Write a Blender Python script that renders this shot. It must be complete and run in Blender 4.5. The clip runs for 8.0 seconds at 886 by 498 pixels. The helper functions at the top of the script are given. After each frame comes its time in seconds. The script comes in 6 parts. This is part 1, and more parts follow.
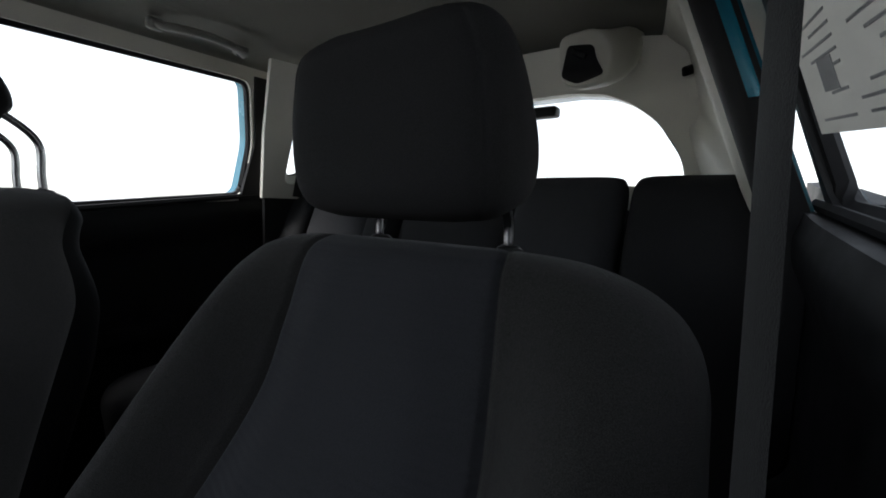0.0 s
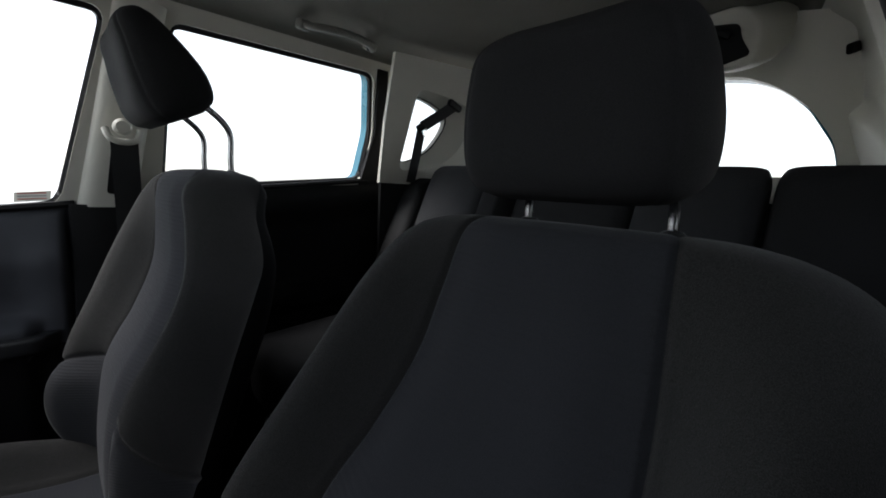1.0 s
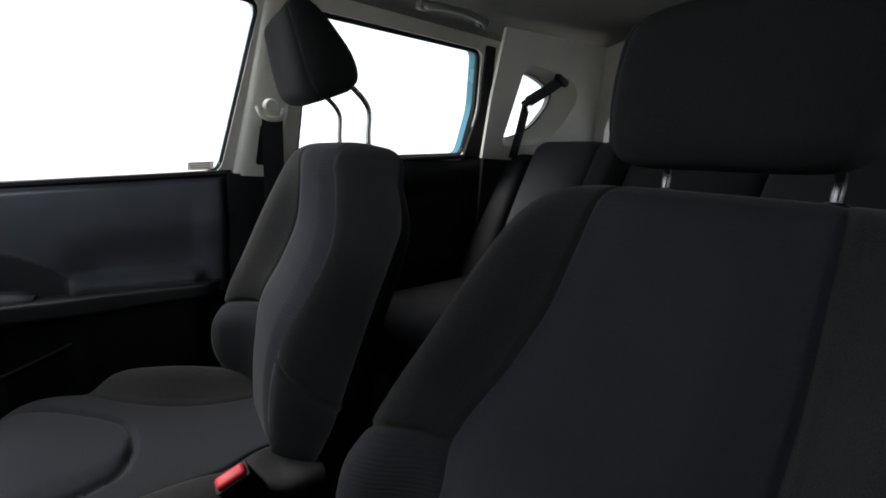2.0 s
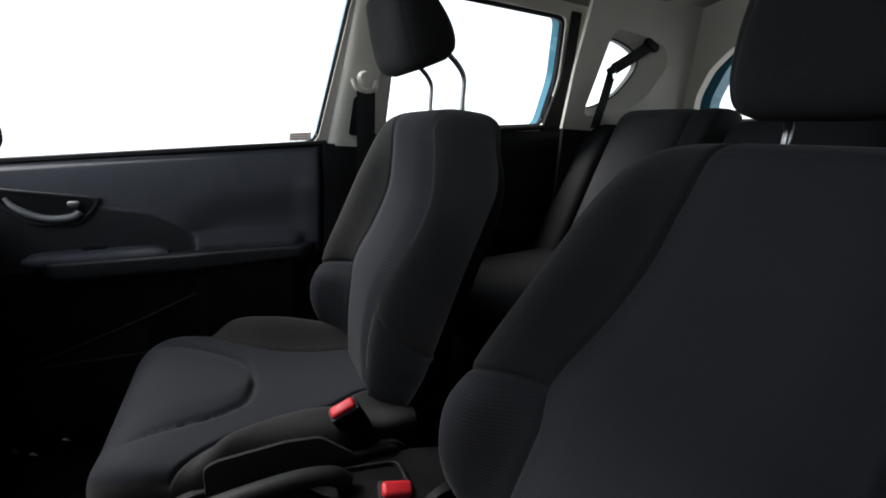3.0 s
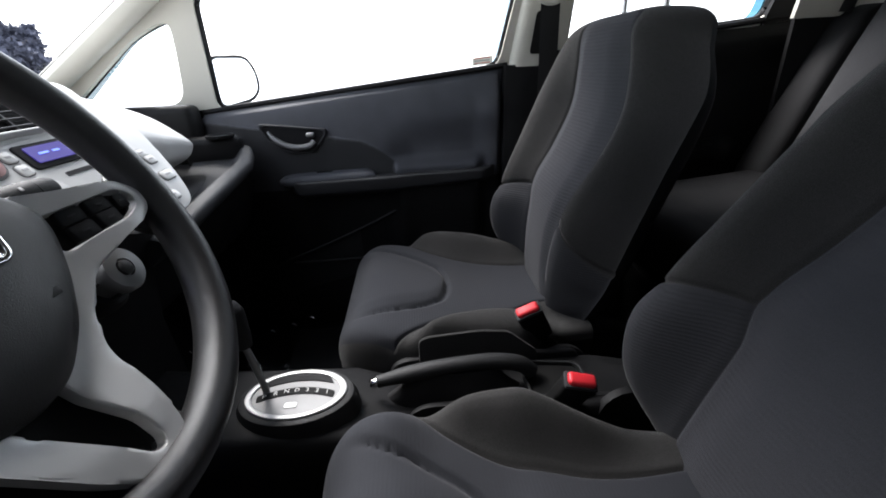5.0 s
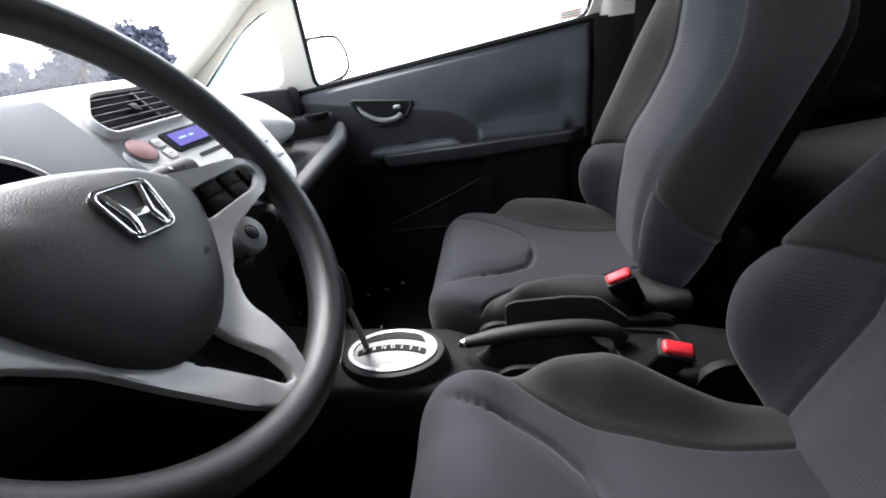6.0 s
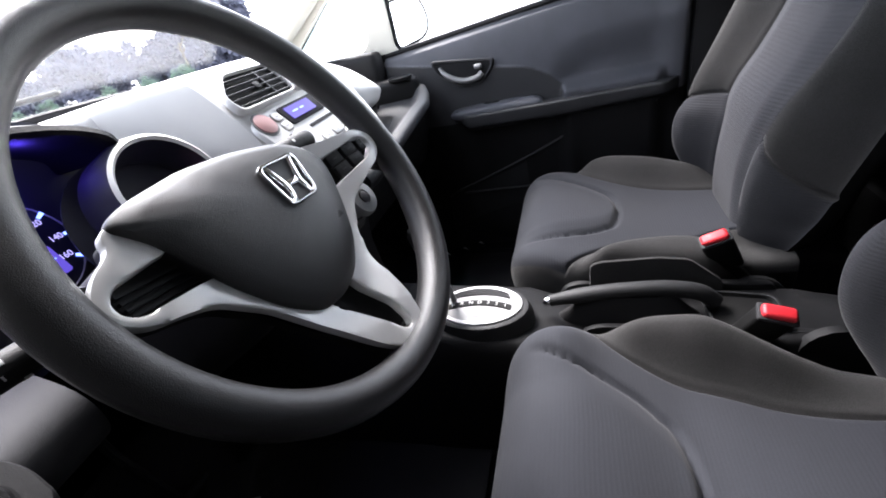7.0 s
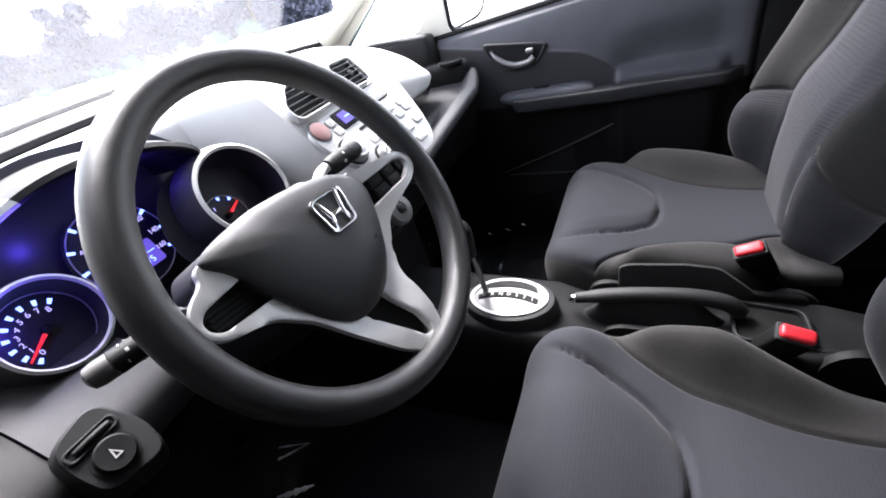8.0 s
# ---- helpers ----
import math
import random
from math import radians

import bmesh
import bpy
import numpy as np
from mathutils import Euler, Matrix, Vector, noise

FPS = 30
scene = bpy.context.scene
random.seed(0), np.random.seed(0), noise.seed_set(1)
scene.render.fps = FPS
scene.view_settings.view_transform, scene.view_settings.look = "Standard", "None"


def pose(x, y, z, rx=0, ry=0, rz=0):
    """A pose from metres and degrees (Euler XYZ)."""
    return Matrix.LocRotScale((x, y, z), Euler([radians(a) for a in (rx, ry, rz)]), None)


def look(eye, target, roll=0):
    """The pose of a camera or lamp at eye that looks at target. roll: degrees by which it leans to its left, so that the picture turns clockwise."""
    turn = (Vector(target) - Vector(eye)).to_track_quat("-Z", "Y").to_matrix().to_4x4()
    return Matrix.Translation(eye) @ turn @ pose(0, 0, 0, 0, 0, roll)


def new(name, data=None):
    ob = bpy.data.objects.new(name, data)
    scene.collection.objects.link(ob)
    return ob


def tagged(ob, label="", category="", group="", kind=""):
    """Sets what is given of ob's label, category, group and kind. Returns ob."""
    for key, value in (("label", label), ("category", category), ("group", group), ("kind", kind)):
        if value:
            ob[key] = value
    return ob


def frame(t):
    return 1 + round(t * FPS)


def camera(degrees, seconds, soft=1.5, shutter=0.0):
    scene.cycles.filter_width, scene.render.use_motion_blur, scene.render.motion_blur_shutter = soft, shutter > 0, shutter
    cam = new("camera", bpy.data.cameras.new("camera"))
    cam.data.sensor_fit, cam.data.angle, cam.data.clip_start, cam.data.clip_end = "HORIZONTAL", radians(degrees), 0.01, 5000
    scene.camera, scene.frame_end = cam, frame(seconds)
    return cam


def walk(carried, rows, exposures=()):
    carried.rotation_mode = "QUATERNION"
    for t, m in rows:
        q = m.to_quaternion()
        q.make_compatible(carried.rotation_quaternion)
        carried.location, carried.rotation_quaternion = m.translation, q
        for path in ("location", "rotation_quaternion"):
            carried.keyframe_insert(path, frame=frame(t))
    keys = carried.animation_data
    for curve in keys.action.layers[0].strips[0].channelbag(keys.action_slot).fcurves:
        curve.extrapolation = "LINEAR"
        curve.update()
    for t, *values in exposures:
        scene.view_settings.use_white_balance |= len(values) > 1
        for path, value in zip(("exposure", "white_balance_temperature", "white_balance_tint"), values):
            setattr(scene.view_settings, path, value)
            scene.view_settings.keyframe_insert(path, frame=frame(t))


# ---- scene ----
cam = camera(92.6, 8.0, 1.8)
PATH = [
    (0, (0.579, 0.295, 0.940), (-0.580, 1.912, 0.732), 1.7),
    (0.5, (0.553, 0.264, 0.936), (-0.746, 1.770, 0.719), 2.3),
    (1, (0.542, 0.217, 0.932), (-0.891, 1.585, 0.656), 3.0),
    (1.5, (0.535, 0.166, 0.925), (-1.003, 1.405, 0.610), 3.4),
    (1.7, (0.535, 0.151, 0.923), (-1.048, 1.324, 0.577), 3.6),
    (3, (0.543, 0.056, 0.889), (-1.202, 0.894, 0.388), 3.4),
    (3.5, (0.550, 0.029, 0.886), (-1.244, 0.726, 0.342), 2.9),
    (4, (0.562, 0.010, 0.884), (-1.264, 0.535, 0.260), 1.6),
    (4.5, (0.574, -0.008, 0.875), (-1.269, 0.323, 0.172), -0.0),
    (5.8, (0.596, -0.002, 0.862), (-1.182, -0.231, -0.025), -7.4),
    (6, (0.599, -0.009, 0.867), (-1.167, -0.303, -0.025), -8.4),
    (6.5, (0.614, -0.023, 0.873), (-1.079, -0.466, -0.095), -9.7),
    (7, (0.631, -0.029, 0.888), (-0.984, -0.656, -0.112), -13.8),
    (7.5, (0.642, -0.012, 0.922), (-0.882, -0.781, -0.120), -15.5),
    (8, (0.636, 0.019, 0.959), (-0.807, -0.829, -0.135), -15.4),
]
walk(cam, [(t, look(eye, target, roll)) for t, eye, target, roll in PATH], exposures=((0, 1.35, 6500, 10), (3, 1.5, 6500, 10), (4.5, 1.85, 6500, 11), (6, 2.95, 6500, 14), (8, 3.4, 6500, 16)))

# ---- world and light ----
SKY = bpy.data.worlds.new("overcast")
scene.world = SKY
SKY.use_nodes = True
_n = SKY.node_tree.nodes
_l = SKY.node_tree.links
_bg = _n["Background"]
_sky = _n.new("ShaderNodeTexSky")
_sky.sky_type = "NISHITA"
_sky.sun_disc = False
_sky.sun_elevation = radians(51)
_sky.sun_rotation = radians(220)
_sky.air_density = 1.0
_sky.dust_density = 1.0
_sky.ozone_density = 1.0
_hs = _n.new("ShaderNodeHueSaturation")
_hs.inputs["Saturation"].default_value = 0.30
_l.new(_sky.outputs[0], _hs.inputs["Color"])
_l.new(_hs.outputs[0], _bg.inputs["Color"])
_bg.inputs["Strength"].default_value = 0.15
_sun = new("sun", bpy.data.lights.new("sun", "SUN"))
_sun.data.energy = 2.7
_sun.data.angle = radians(32)
_sun.data.color = (1.0, 0.985, 0.97)
_sun.matrix_world = look((-3.8, -4.5, 7.3), (0, 0, 0))


# ---- materials ----
def mat(name, color, rough=0.6, metal=0.0, grain=0.0, grain_scale=900.0, bump=0.0, bump_scale=900.0, stain=0.0, stain_scale=9.0, spec=0.5, sheen=0.0):
    m = bpy.data.materials.new(name)
    m.use_nodes = True
    nd, lk = m.node_tree.nodes, m.node_tree.links
    b = nd["Principled BSDF"]
    b.inputs["Base Color"].default_value = (*color, 1)
    b.inputs["Roughness"].default_value = rough
    b.inputs["Metallic"].default_value = metal
    b.inputs["Specular IOR Level"].default_value = spec
    b.inputs["Sheen Weight"].default_value = sheen
    b.inputs["Sheen Roughness"].default_value = 0.38
    tc = nd.new("ShaderNodeTexCoord")
    col = None
    if grain or stain:
        mix = nd.new("ShaderNodeRGB")
        mix.outputs[0].default_value = (*color, 1)
        col = mix.outputs[0]
        for amount, scale, detail in ((grain, grain_scale, 2.0), (stain, stain_scale, 5.0)):
            if not amount:
                continue
            ns = nd.new("ShaderNodeTexNoise")
            ns.inputs["Scale"].default_value = scale
            ns.inputs["Detail"].default_value = detail
            lk.new(tc.outputs["Object"], ns.inputs["Vector"])
            mr = nd.new("ShaderNodeMapRange")
            mr.inputs["From Min"].default_value, mr.inputs["From Max"].default_value = 0.3, 0.7
            mr.inputs["To Min"].default_value, mr.inputs["To Max"].default_value = 1 - amount, 1 + amount
            lk.new(ns.outputs["Fac"], mr.inputs["Value"])
            mul = nd.new("ShaderNodeVectorMath")
            mul.operation = "SCALE"
            lk.new(col, mul.inputs[0])
            lk.new(mr.outputs[0], mul.inputs["Scale"])
            col = mul.outputs[0]
            if scale == stain_scale:
                rr = nd.new("ShaderNodeMapRange")
                rr.inputs["From Min"].default_value, rr.inputs["From Max"].default_value = 0.3, 0.7
                rr.inputs["To Min"].default_value, rr.inputs["To Max"].default_value = max(0.02, rough - 0.08), min(1, rough + 0.08)
                lk.new(ns.outputs["Fac"], rr.inputs["Value"])
                lk.new(rr.outputs[0], b.inputs["Roughness"])
        lk.new(col, b.inputs["Base Color"])
    if bump:
        nb = nd.new("ShaderNodeTexNoise")
        nb.inputs["Scale"].default_value = bump_scale
        nb.inputs["Detail"].default_value = 2.0
        lk.new(tc.outputs["Object"], nb.inputs["Vector"])
        bp = nd.new("ShaderNodeBump")
        bp.inputs["Strength"].default_value = bump
        bp.inputs["Distance"].default_value = 0.001
        lk.new(nb.outputs["Fac"], bp.inputs["Height"])
        lk.new(bp.outputs[0], b.inputs["Normal"])
    return m


def ribbed(name, color, axis, scale, depth=0.5, **kw):
    """Cloth with fine uneven ribs across an axis."""
    m = mat(name, color, rough=0.95, grain=0.22, grain_scale=1400, stain=0.10, stain_scale=7, sheen=kw.pop("sheen", 0.06), spec=0.2)
    nd, lk = m.node_tree.nodes, m.node_tree.links
    tc = nd.new("ShaderNodeTexCoord")
    wv = nd.new("ShaderNodeTexWave")
    wv.wave_type, wv.bands_direction, wv.wave_profile = "BANDS", axis, "SIN"
    wv.inputs["Scale"].default_value = scale
    wv.inputs["Distortion"].default_value = 2.6
    wv.inputs["Detail"].default_value = 2.0
    wv.inputs["Detail Scale"].default_value = 0.35
    lk.new(tc.outputs["Object"], wv.inputs["Vector"])
    ns = nd.new("ShaderNodeTexNoise")
    ns.inputs["Scale"].default_value = 1600
    lk.new(tc.outputs["Object"], ns.inputs["Vector"])
    ad = nd.new("ShaderNodeMath")
    ad.operation = "MULTIPLY_ADD"
    lk.new(ns.outputs["Fac"], ad.inputs[0])
    ad.inputs[1].default_value = 0.6
    lk.new(wv.outputs["Fac"], ad.inputs[2])
    bp = nd.new("ShaderNodeBump")
    bp.inputs["Strength"].default_value = depth
    bp.inputs["Distance"].default_value = 0.0009
    lk.new(ad.outputs[0], bp.inputs["Height"])
    lk.new(bp.outputs[0], nd["Principled BSDF"].inputs["Normal"])
    return m


def glass(name, tint=(0.97, 0.99, 1.0), least=0.02):
    """Clear pane: see-through, with a gloss that grows towards the grazing angle."""
    m = bpy.data.materials.new(name)
    m.use_nodes = True
    nd, lk = m.node_tree.nodes, m.node_tree.links
    nd.remove(nd["Principled BSDF"])
    tr, gl, mx, lw, pw, ma = (nd.new("ShaderNode" + k) for k in ("BsdfTransparent", "BsdfGlossy", "MixShader", "LayerWeight", "Math", "Math"))
    tr.inputs["Color"].default_value = (*tint, 1)
    gl.inputs["Roughness"].default_value = 0.02
    lw.inputs["Blend"].default_value = 0.5
    pw.operation, ma.operation = "POWER", "MULTIPLY_ADD"
    pw.inputs[1].default_value = 5.0
    ma.inputs[1].default_value, ma.inputs[2].default_value = 0.45, least
    lk.new(lw.outputs["Facing"], pw.inputs[0])
    lk.new(pw.outputs[0], ma.inputs[0])
    lk.new(ma.outputs[0], mx.inputs[0])
    lk.new(tr.outputs[0], mx.inputs[1])
    lk.new(gl.outputs[0], mx.inputs[2])
    lk.new(mx.outputs[0], nd["Material Output"].inputs["Surface"])
    return m


def glow(name, color, strength):
    m = mat(name, (0.02, 0.02, 0.03), rough=0.4)
    b = m.node_tree.nodes["Principled BSDF"]
    b.inputs["Emission Color"].default_value = (*color, 1)
    b.inputs["Emission Strength"].default_value = strength
    return m


CLOTH = mat("bolster_cloth", (0.0262, 0.0257, 0.0255), rough=0.95, grain=0.5, grain_scale=1300, bump=0.8, bump_scale=1200, stain=0.18, stain_scale=7, sheen=0.08, spec=0.12)
INSERT = ribbed("insert_cloth", (0.0248, 0.0256, 0.0296), "Z", 46, 0.40, sheen=0.05)
LOWER = ribbed("lower_bolster_cloth", (0.0220, 0.0226, 0.0258), "Z", 60, 0.30)
SEATBASE = ribbed("cushion_cloth", (0.0168, 0.0180, 0.0218), "Y", 60, 0.14)
REARCLOTH = mat("rear_seat_cloth", (0.016, 0.016, 0.017), rough=0.95, grain=0.25, grain_scale=900, bump=0.4, stain=0.12, spec=0.2)
REARINSERT = mat("rear_insert_cloth", (0.030, 0.0305, 0.033), rough=0.95, grain=0.25, grain_scale=900, bump=0.4, stain=0.12, spec=0.2)
BACKVINYL = mat("seat_back_vinyl", (0.010, 0.010, 0.011), rough=0.8, spec=0.2, bump=0.3, stain=0.2)
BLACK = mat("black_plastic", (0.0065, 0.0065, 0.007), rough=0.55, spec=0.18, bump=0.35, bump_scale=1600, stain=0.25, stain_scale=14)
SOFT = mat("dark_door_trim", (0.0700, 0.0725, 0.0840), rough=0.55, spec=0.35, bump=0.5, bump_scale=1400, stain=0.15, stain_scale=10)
RUBBER = mat("black_rubber", (0.009, 0.009, 0.010), rough=0.75, spec=0.2, stain=0.2)
# Grey in place of black, for the windscreen's sheen on the slats.
SLATSHEEN = mat("vent_slat_sheen", (0.055, 0.055, 0.057), rough=0.45, stain=0.1, stain_scale=20)
VENTBLACK = mat("vent_black", (0.004, 0.004, 0.004), rough=0.7, spec=0.15, stain=0.2)
CARPET = mat("black_carpet", (0.006, 0.006, 0.007), rough=1.0, grain=0.5, grain_scale=700, bump=1.0, bump_scale=700, spec=0.1)
GLOSSMAT = mat("floor_mat_rubber", (0.005, 0.005, 0.006), rough=0.6, spec=0.2, bump=0.6, bump_scale=45, stain=0.3)
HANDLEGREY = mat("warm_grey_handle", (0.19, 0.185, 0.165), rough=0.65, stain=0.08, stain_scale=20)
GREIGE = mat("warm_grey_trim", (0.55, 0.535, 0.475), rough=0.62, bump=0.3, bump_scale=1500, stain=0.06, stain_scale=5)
# Darker than light grey felt: the shade under the roof is in the colour.
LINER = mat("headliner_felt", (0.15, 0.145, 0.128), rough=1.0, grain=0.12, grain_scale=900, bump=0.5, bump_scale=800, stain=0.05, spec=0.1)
STACKGREY = mat("stack_panel_grey", (0.52, 0.52, 0.51), rough=0.42, stain=0.06, stain_scale=20)
BUTTONGREY = mat("button_light_grey", (0.50, 0.50, 0.49), rough=0.45, stain=0.06, stain_scale=30)
GAPGREY = mat("button_joint", (0.10, 0.10, 0.10), rough=0.7, stain=0.1)
DASH = mat("light_grey_dash", (0.58, 0.58, 0.57), rough=0.5, bump=0.35, bump_scale=1500, stain=0.06, stain_scale=6)
SILVER = mat("silver_paint", (0.52, 0.52, 0.515), rough=0.38, metal=0.3, stain=0.06, stain_scale=20)
HANDLE = mat("handle_silver", (0.20, 0.20, 0.20), rough=0.45, metal=0.4, stain=0.08, stain_scale=30)
BRIGHT = mat("satin_metal", (0.72, 0.71, 0.69), rough=0.25, metal=1.0, stain=0.08, stain_scale=40)
POSTSTEEL = mat("headrest_post_steel", (0.30, 0.30, 0.31), rough=0.22, metal=1.0, stain=0.08, stain_scale=60)
CHROME = mat("chrome", (0.85, 0.85, 0.86), rough=0.08, metal=1.0, stain=0.05, stain_scale=60)
WHEEL = mat("wheel_urethane", (0.0195, 0.0195, 0.0205), rough=0.32, bump=0.35, bump_scale=1700, grain=0.08, grain_scale=260)
HUB = mat("wheel_pad", (0.0175, 0.0175, 0.0182), rough=0.42, bump=0.4, bump_scale=1600, stain=0.12, stain_scale=12)
TEAL = mat("teal_car_paint", (0.006, 0.105, 0.155), rough=0.22, metal=0.2, stain=0.05, stain_scale=12)
RED = mat("red_button", (0.62, 0.02, 0.03), rough=0.5, stain=0.06, stain_scale=60)
STRAP = mat("belt_webbing", (0.0050, 0.0052, 0.0060), rough=0.85, grain=0.3, grain_scale=1200, bump=0.6, bump_scale=1200)
PAPER = mat("printed_paper", (0.62, 0.61, 0.58), rough=0.8, stain=0.06, stain_scale=10)
_pn, _pl = PAPER.node_tree.nodes, PAPER.node_tree.links
_tr, _mx = _pn.new("ShaderNodeBsdfTranslucent"), _pn.new("ShaderNodeMixShader")
_tr.inputs["Color"].default_value = (0.62, 0.61, 0.58, 1)
_mx.inputs[0].default_value = 0.45
_pl.new(_pn["Principled BSDF"].outputs[0], _mx.inputs[1])
_pl.new(_tr.outputs[0], _mx.inputs[2])
_pl.new(_mx.outputs[0], _pn["Material Output"].inputs["Surface"])
INK = mat("grey_ink", (0.30, 0.30, 0.31), rough=0.8, stain=0.1)
PALEINK = mat("pale_red_ink", (0.55, 0.20, 0.18), rough=0.8, stain=0.1)
GREYPAINT = mat("grey_button", (0.42, 0.42, 0.42), rough=0.45, stain=0.06, stain_scale=30)
DIALBLACK = mat("dial_face", (0.012, 0.012, 0.022), rough=0.35, stain=0.1)
MIRROR = mat("mirror_glass", (0.9, 0.92, 0.94), rough=0.02, metal=1.0, stain=0.02)
GLASS = glass("window_glass")
LCD = glow("lcd_blue", (0.17, 0.12, 0.85), 0.085)
TICKS = glow("dial_tick_light", (0.16, 0.26, 1.0), 0.50)
FIGURES = glow("dial_figure_light", (0.45, 0.42, 1.0), 0.16)
NEEDLE = glow("needle_red", (1.0, 0.02, 0.03), 0.16)
LOWGREY = mat("mid_grey_lower_dash", (0.0255, 0.0255, 0.0270), rough=0.6, spec=0.3, bump=0.35, bump_scale=1500, stain=0.1, stain_scale=8)
HARDTRIM = mat("hard_door_trim", (0.0300, 0.0306, 0.0330), rough=0.55, spec=0.3, bump=0.4, bump_scale=1500, stain=0.12, stain_scale=12)
PANELGREY = mat("dark_grey_panel", (0.0115, 0.0118, 0.0125), rough=0.55, spec=0.3, bump=0.4, bump_scale=1500, stain=0.12, stain_scale=12)
ENDGREY = mat("stalk_end_grey", (0.075, 0.073, 0.072), rough=0.5, stain=0.1, stain_scale=30)
# Pale colour for the glints on folds of the clear film.
FILMGLINT = mat("film_glint_crease", (0.62, 0.62, 0.64), rough=0.35, stain=0.3, stain_scale=40)
GATEPLATE = mat("brushed_gate_metal", (0.17, 0.17, 0.17), rough=0.55, metal=0.6, stain=0.12, stain_scale=30)
FILM = glass("clear_film", (0.95, 0.95, 0.95), 0.03)
CONCRETE = mat("pale_concrete", (0.55, 0.54, 0.52), rough=0.9, grain=0.1, grain_scale=60, stain=0.18, stain_scale=0.35, bump=0.4, bump_scale=90)
# Leaf colours shifted towards blue to carry the haze of the windscreen.
HAZELEAF = mat("leaves", (0.080, 0.086, 0.120), rough=0.8, grain=0.25, grain_scale=3, spec=0.2)
HAZEGREEN = mat("hazed_green_leaves", (0.075, 0.120, 0.090), rough=0.8, grain=0.3, grain_scale=3, spec=0.2)
BARK = mat("bark", (0.10, 0.085, 0.07), rough=0.9, grain=0.3, grain_scale=30)


# ---- mesh helpers ----
def from_arrays(name, verts, faces, material, parent=None, label="", smooth=True, angle=45):
    me = bpy.data.meshes.new(name)
    me.from_pydata([tuple(map(float, v)) for v in verts], [], [tuple(int(i) for i in f) for f in faces])
    me.update()
    bm = bmesh.new()
    bm.from_mesh(me)
    bmesh.ops.remove_doubles(bm, verts=bm.verts, dist=1e-6)
    bmesh.ops.recalc_face_normals(bm, faces=bm.faces)
    bm.to_mesh(me)
    bm.free()
    return finish(name, me, material, parent, label, smooth, angle)


def finish(name, me, material, parent, label, smooth=True, angle=45):
    me.materials.append(material)
    if smooth:
        me.polygons.foreach_set("use_smooth", [True] * len(me.polygons))
        me.set_sharp_from_angle(angle=radians(angle))
    ob = new(name, me)
    if parent is not None:
        ob.parent = parent
        if parent.type == "EMPTY":
            ob.matrix_parent_inverse = Matrix.Translation(-parent.location)
    if label:
        tagged(ob, label=label)
    return ob


def part(name, bm, material, parent=None, label="", smooth=True, angle=40):
    bmesh.ops.recalc_face_normals(bm, faces=bm.faces)
    me = bpy.data.meshes.new(name)
    bm.to_mesh(me)
    bm.free()
    return finish(name, me, material, parent, label, smooth, angle)


def thing(name, label, category, at=(0, 0, 0), group="", kind=""):
    """An empty at a thing's base; its parts keep world coordinates."""
    ob = new(name)
    ob.empty_display_size = 0.05
    ob.location = at
    return tagged(ob, label, category, group, kind)


def box(size, m=None, bevel=0.0, seg=2):
    bm = bmesh.new()
    bmesh.ops.create_cube(bm, size=1.0, matrix=Matrix.Diagonal((*size, 1)))
    if bevel:
        bmesh.ops.bevel(bm, geom=list(bm.edges), offset=bevel, segments=seg, profile=0.5, affect="EDGES")
    if m is not None:
        bmesh.ops.transform(bm, matrix=m, verts=bm.verts)
    return bm


def rounded(points, r, n=5, closed=True):
    """Points of a 2D outline with its corners rounded to about r."""
    out, k = [], len(points)
    for i, p in enumerate(points):
        p = Vector(p)
        if not closed and i in (0, k - 1):
            out.append(p)
            continue
        a, b = Vector(points[i - 1]), Vector(points[(i + 1) % k])
        ra = min(r, 0.45 * (a - p).length)
        rb = min(r, 0.45 * (b - p).length)
        s, e = p + (a - p).normalized() * ra, p + (b - p).normalized() * rb
        for j in range(n + 1):
            t = j / n
            out.append((1 - t) ** 2 * s + 2 * t * (1 - t) * p + t * t * e)
    return out


def slab(outer, depth, place, holes=(), bevel=0.0, fine=0.0):
    """A plate with the given 2D outline and holes, depth thick, laid into the world by place(a, b, c)."""
    bm = bmesh.new()
    edges = []
    for loop in (outer, *holes):
        vs = [bm.verts.new((p[0], p[1], 0)) for p in loop]
        edges += [bm.edges.new((vs[i], vs[(i + 1) % len(vs)])) for i in range(len(vs))]
    if holes:
        bmesh.ops.triangle_fill(bm, use_beauty=True, use_dissolve=False, edges=edges)
    else:
        bm.faces.new(bm.verts)
    for _ in range(4 if fine else 0):
        rim = {e for e in bm.edges if len(e.link_faces) == 1}
        far = [e for e in bm.edges if e.calc_length() > fine and e not in rim]
        if far:
            bmesh.ops.subdivide_edges(bm, edges=far, cuts=1)
            bmesh.ops.triangulate(bm, faces=[f for f in bm.faces if len(f.verts) > 3])
    got = bmesh.ops.extrude_face_region(bm, geom=list(bm.faces))
    for v in got["geom"]:
        if isinstance(v, bmesh.types.BMVert):
            v.co.z = depth
    if bevel:
        rim = [e for e in bm.edges if len(e.link_faces) == 2 and abs(e.verts[0].co.z - depth) < 1e-7 and abs(e.verts[1].co.z - depth) < 1e-7 and e.calc_face_angle(0) > 1.0]
        bmesh.ops.bevel(bm, geom=rim, offset=bevel, segments=2, profile=0.5, affect="EDGES")
    for v in bm.verts:
        v.co = place(*v.co)
    return bm


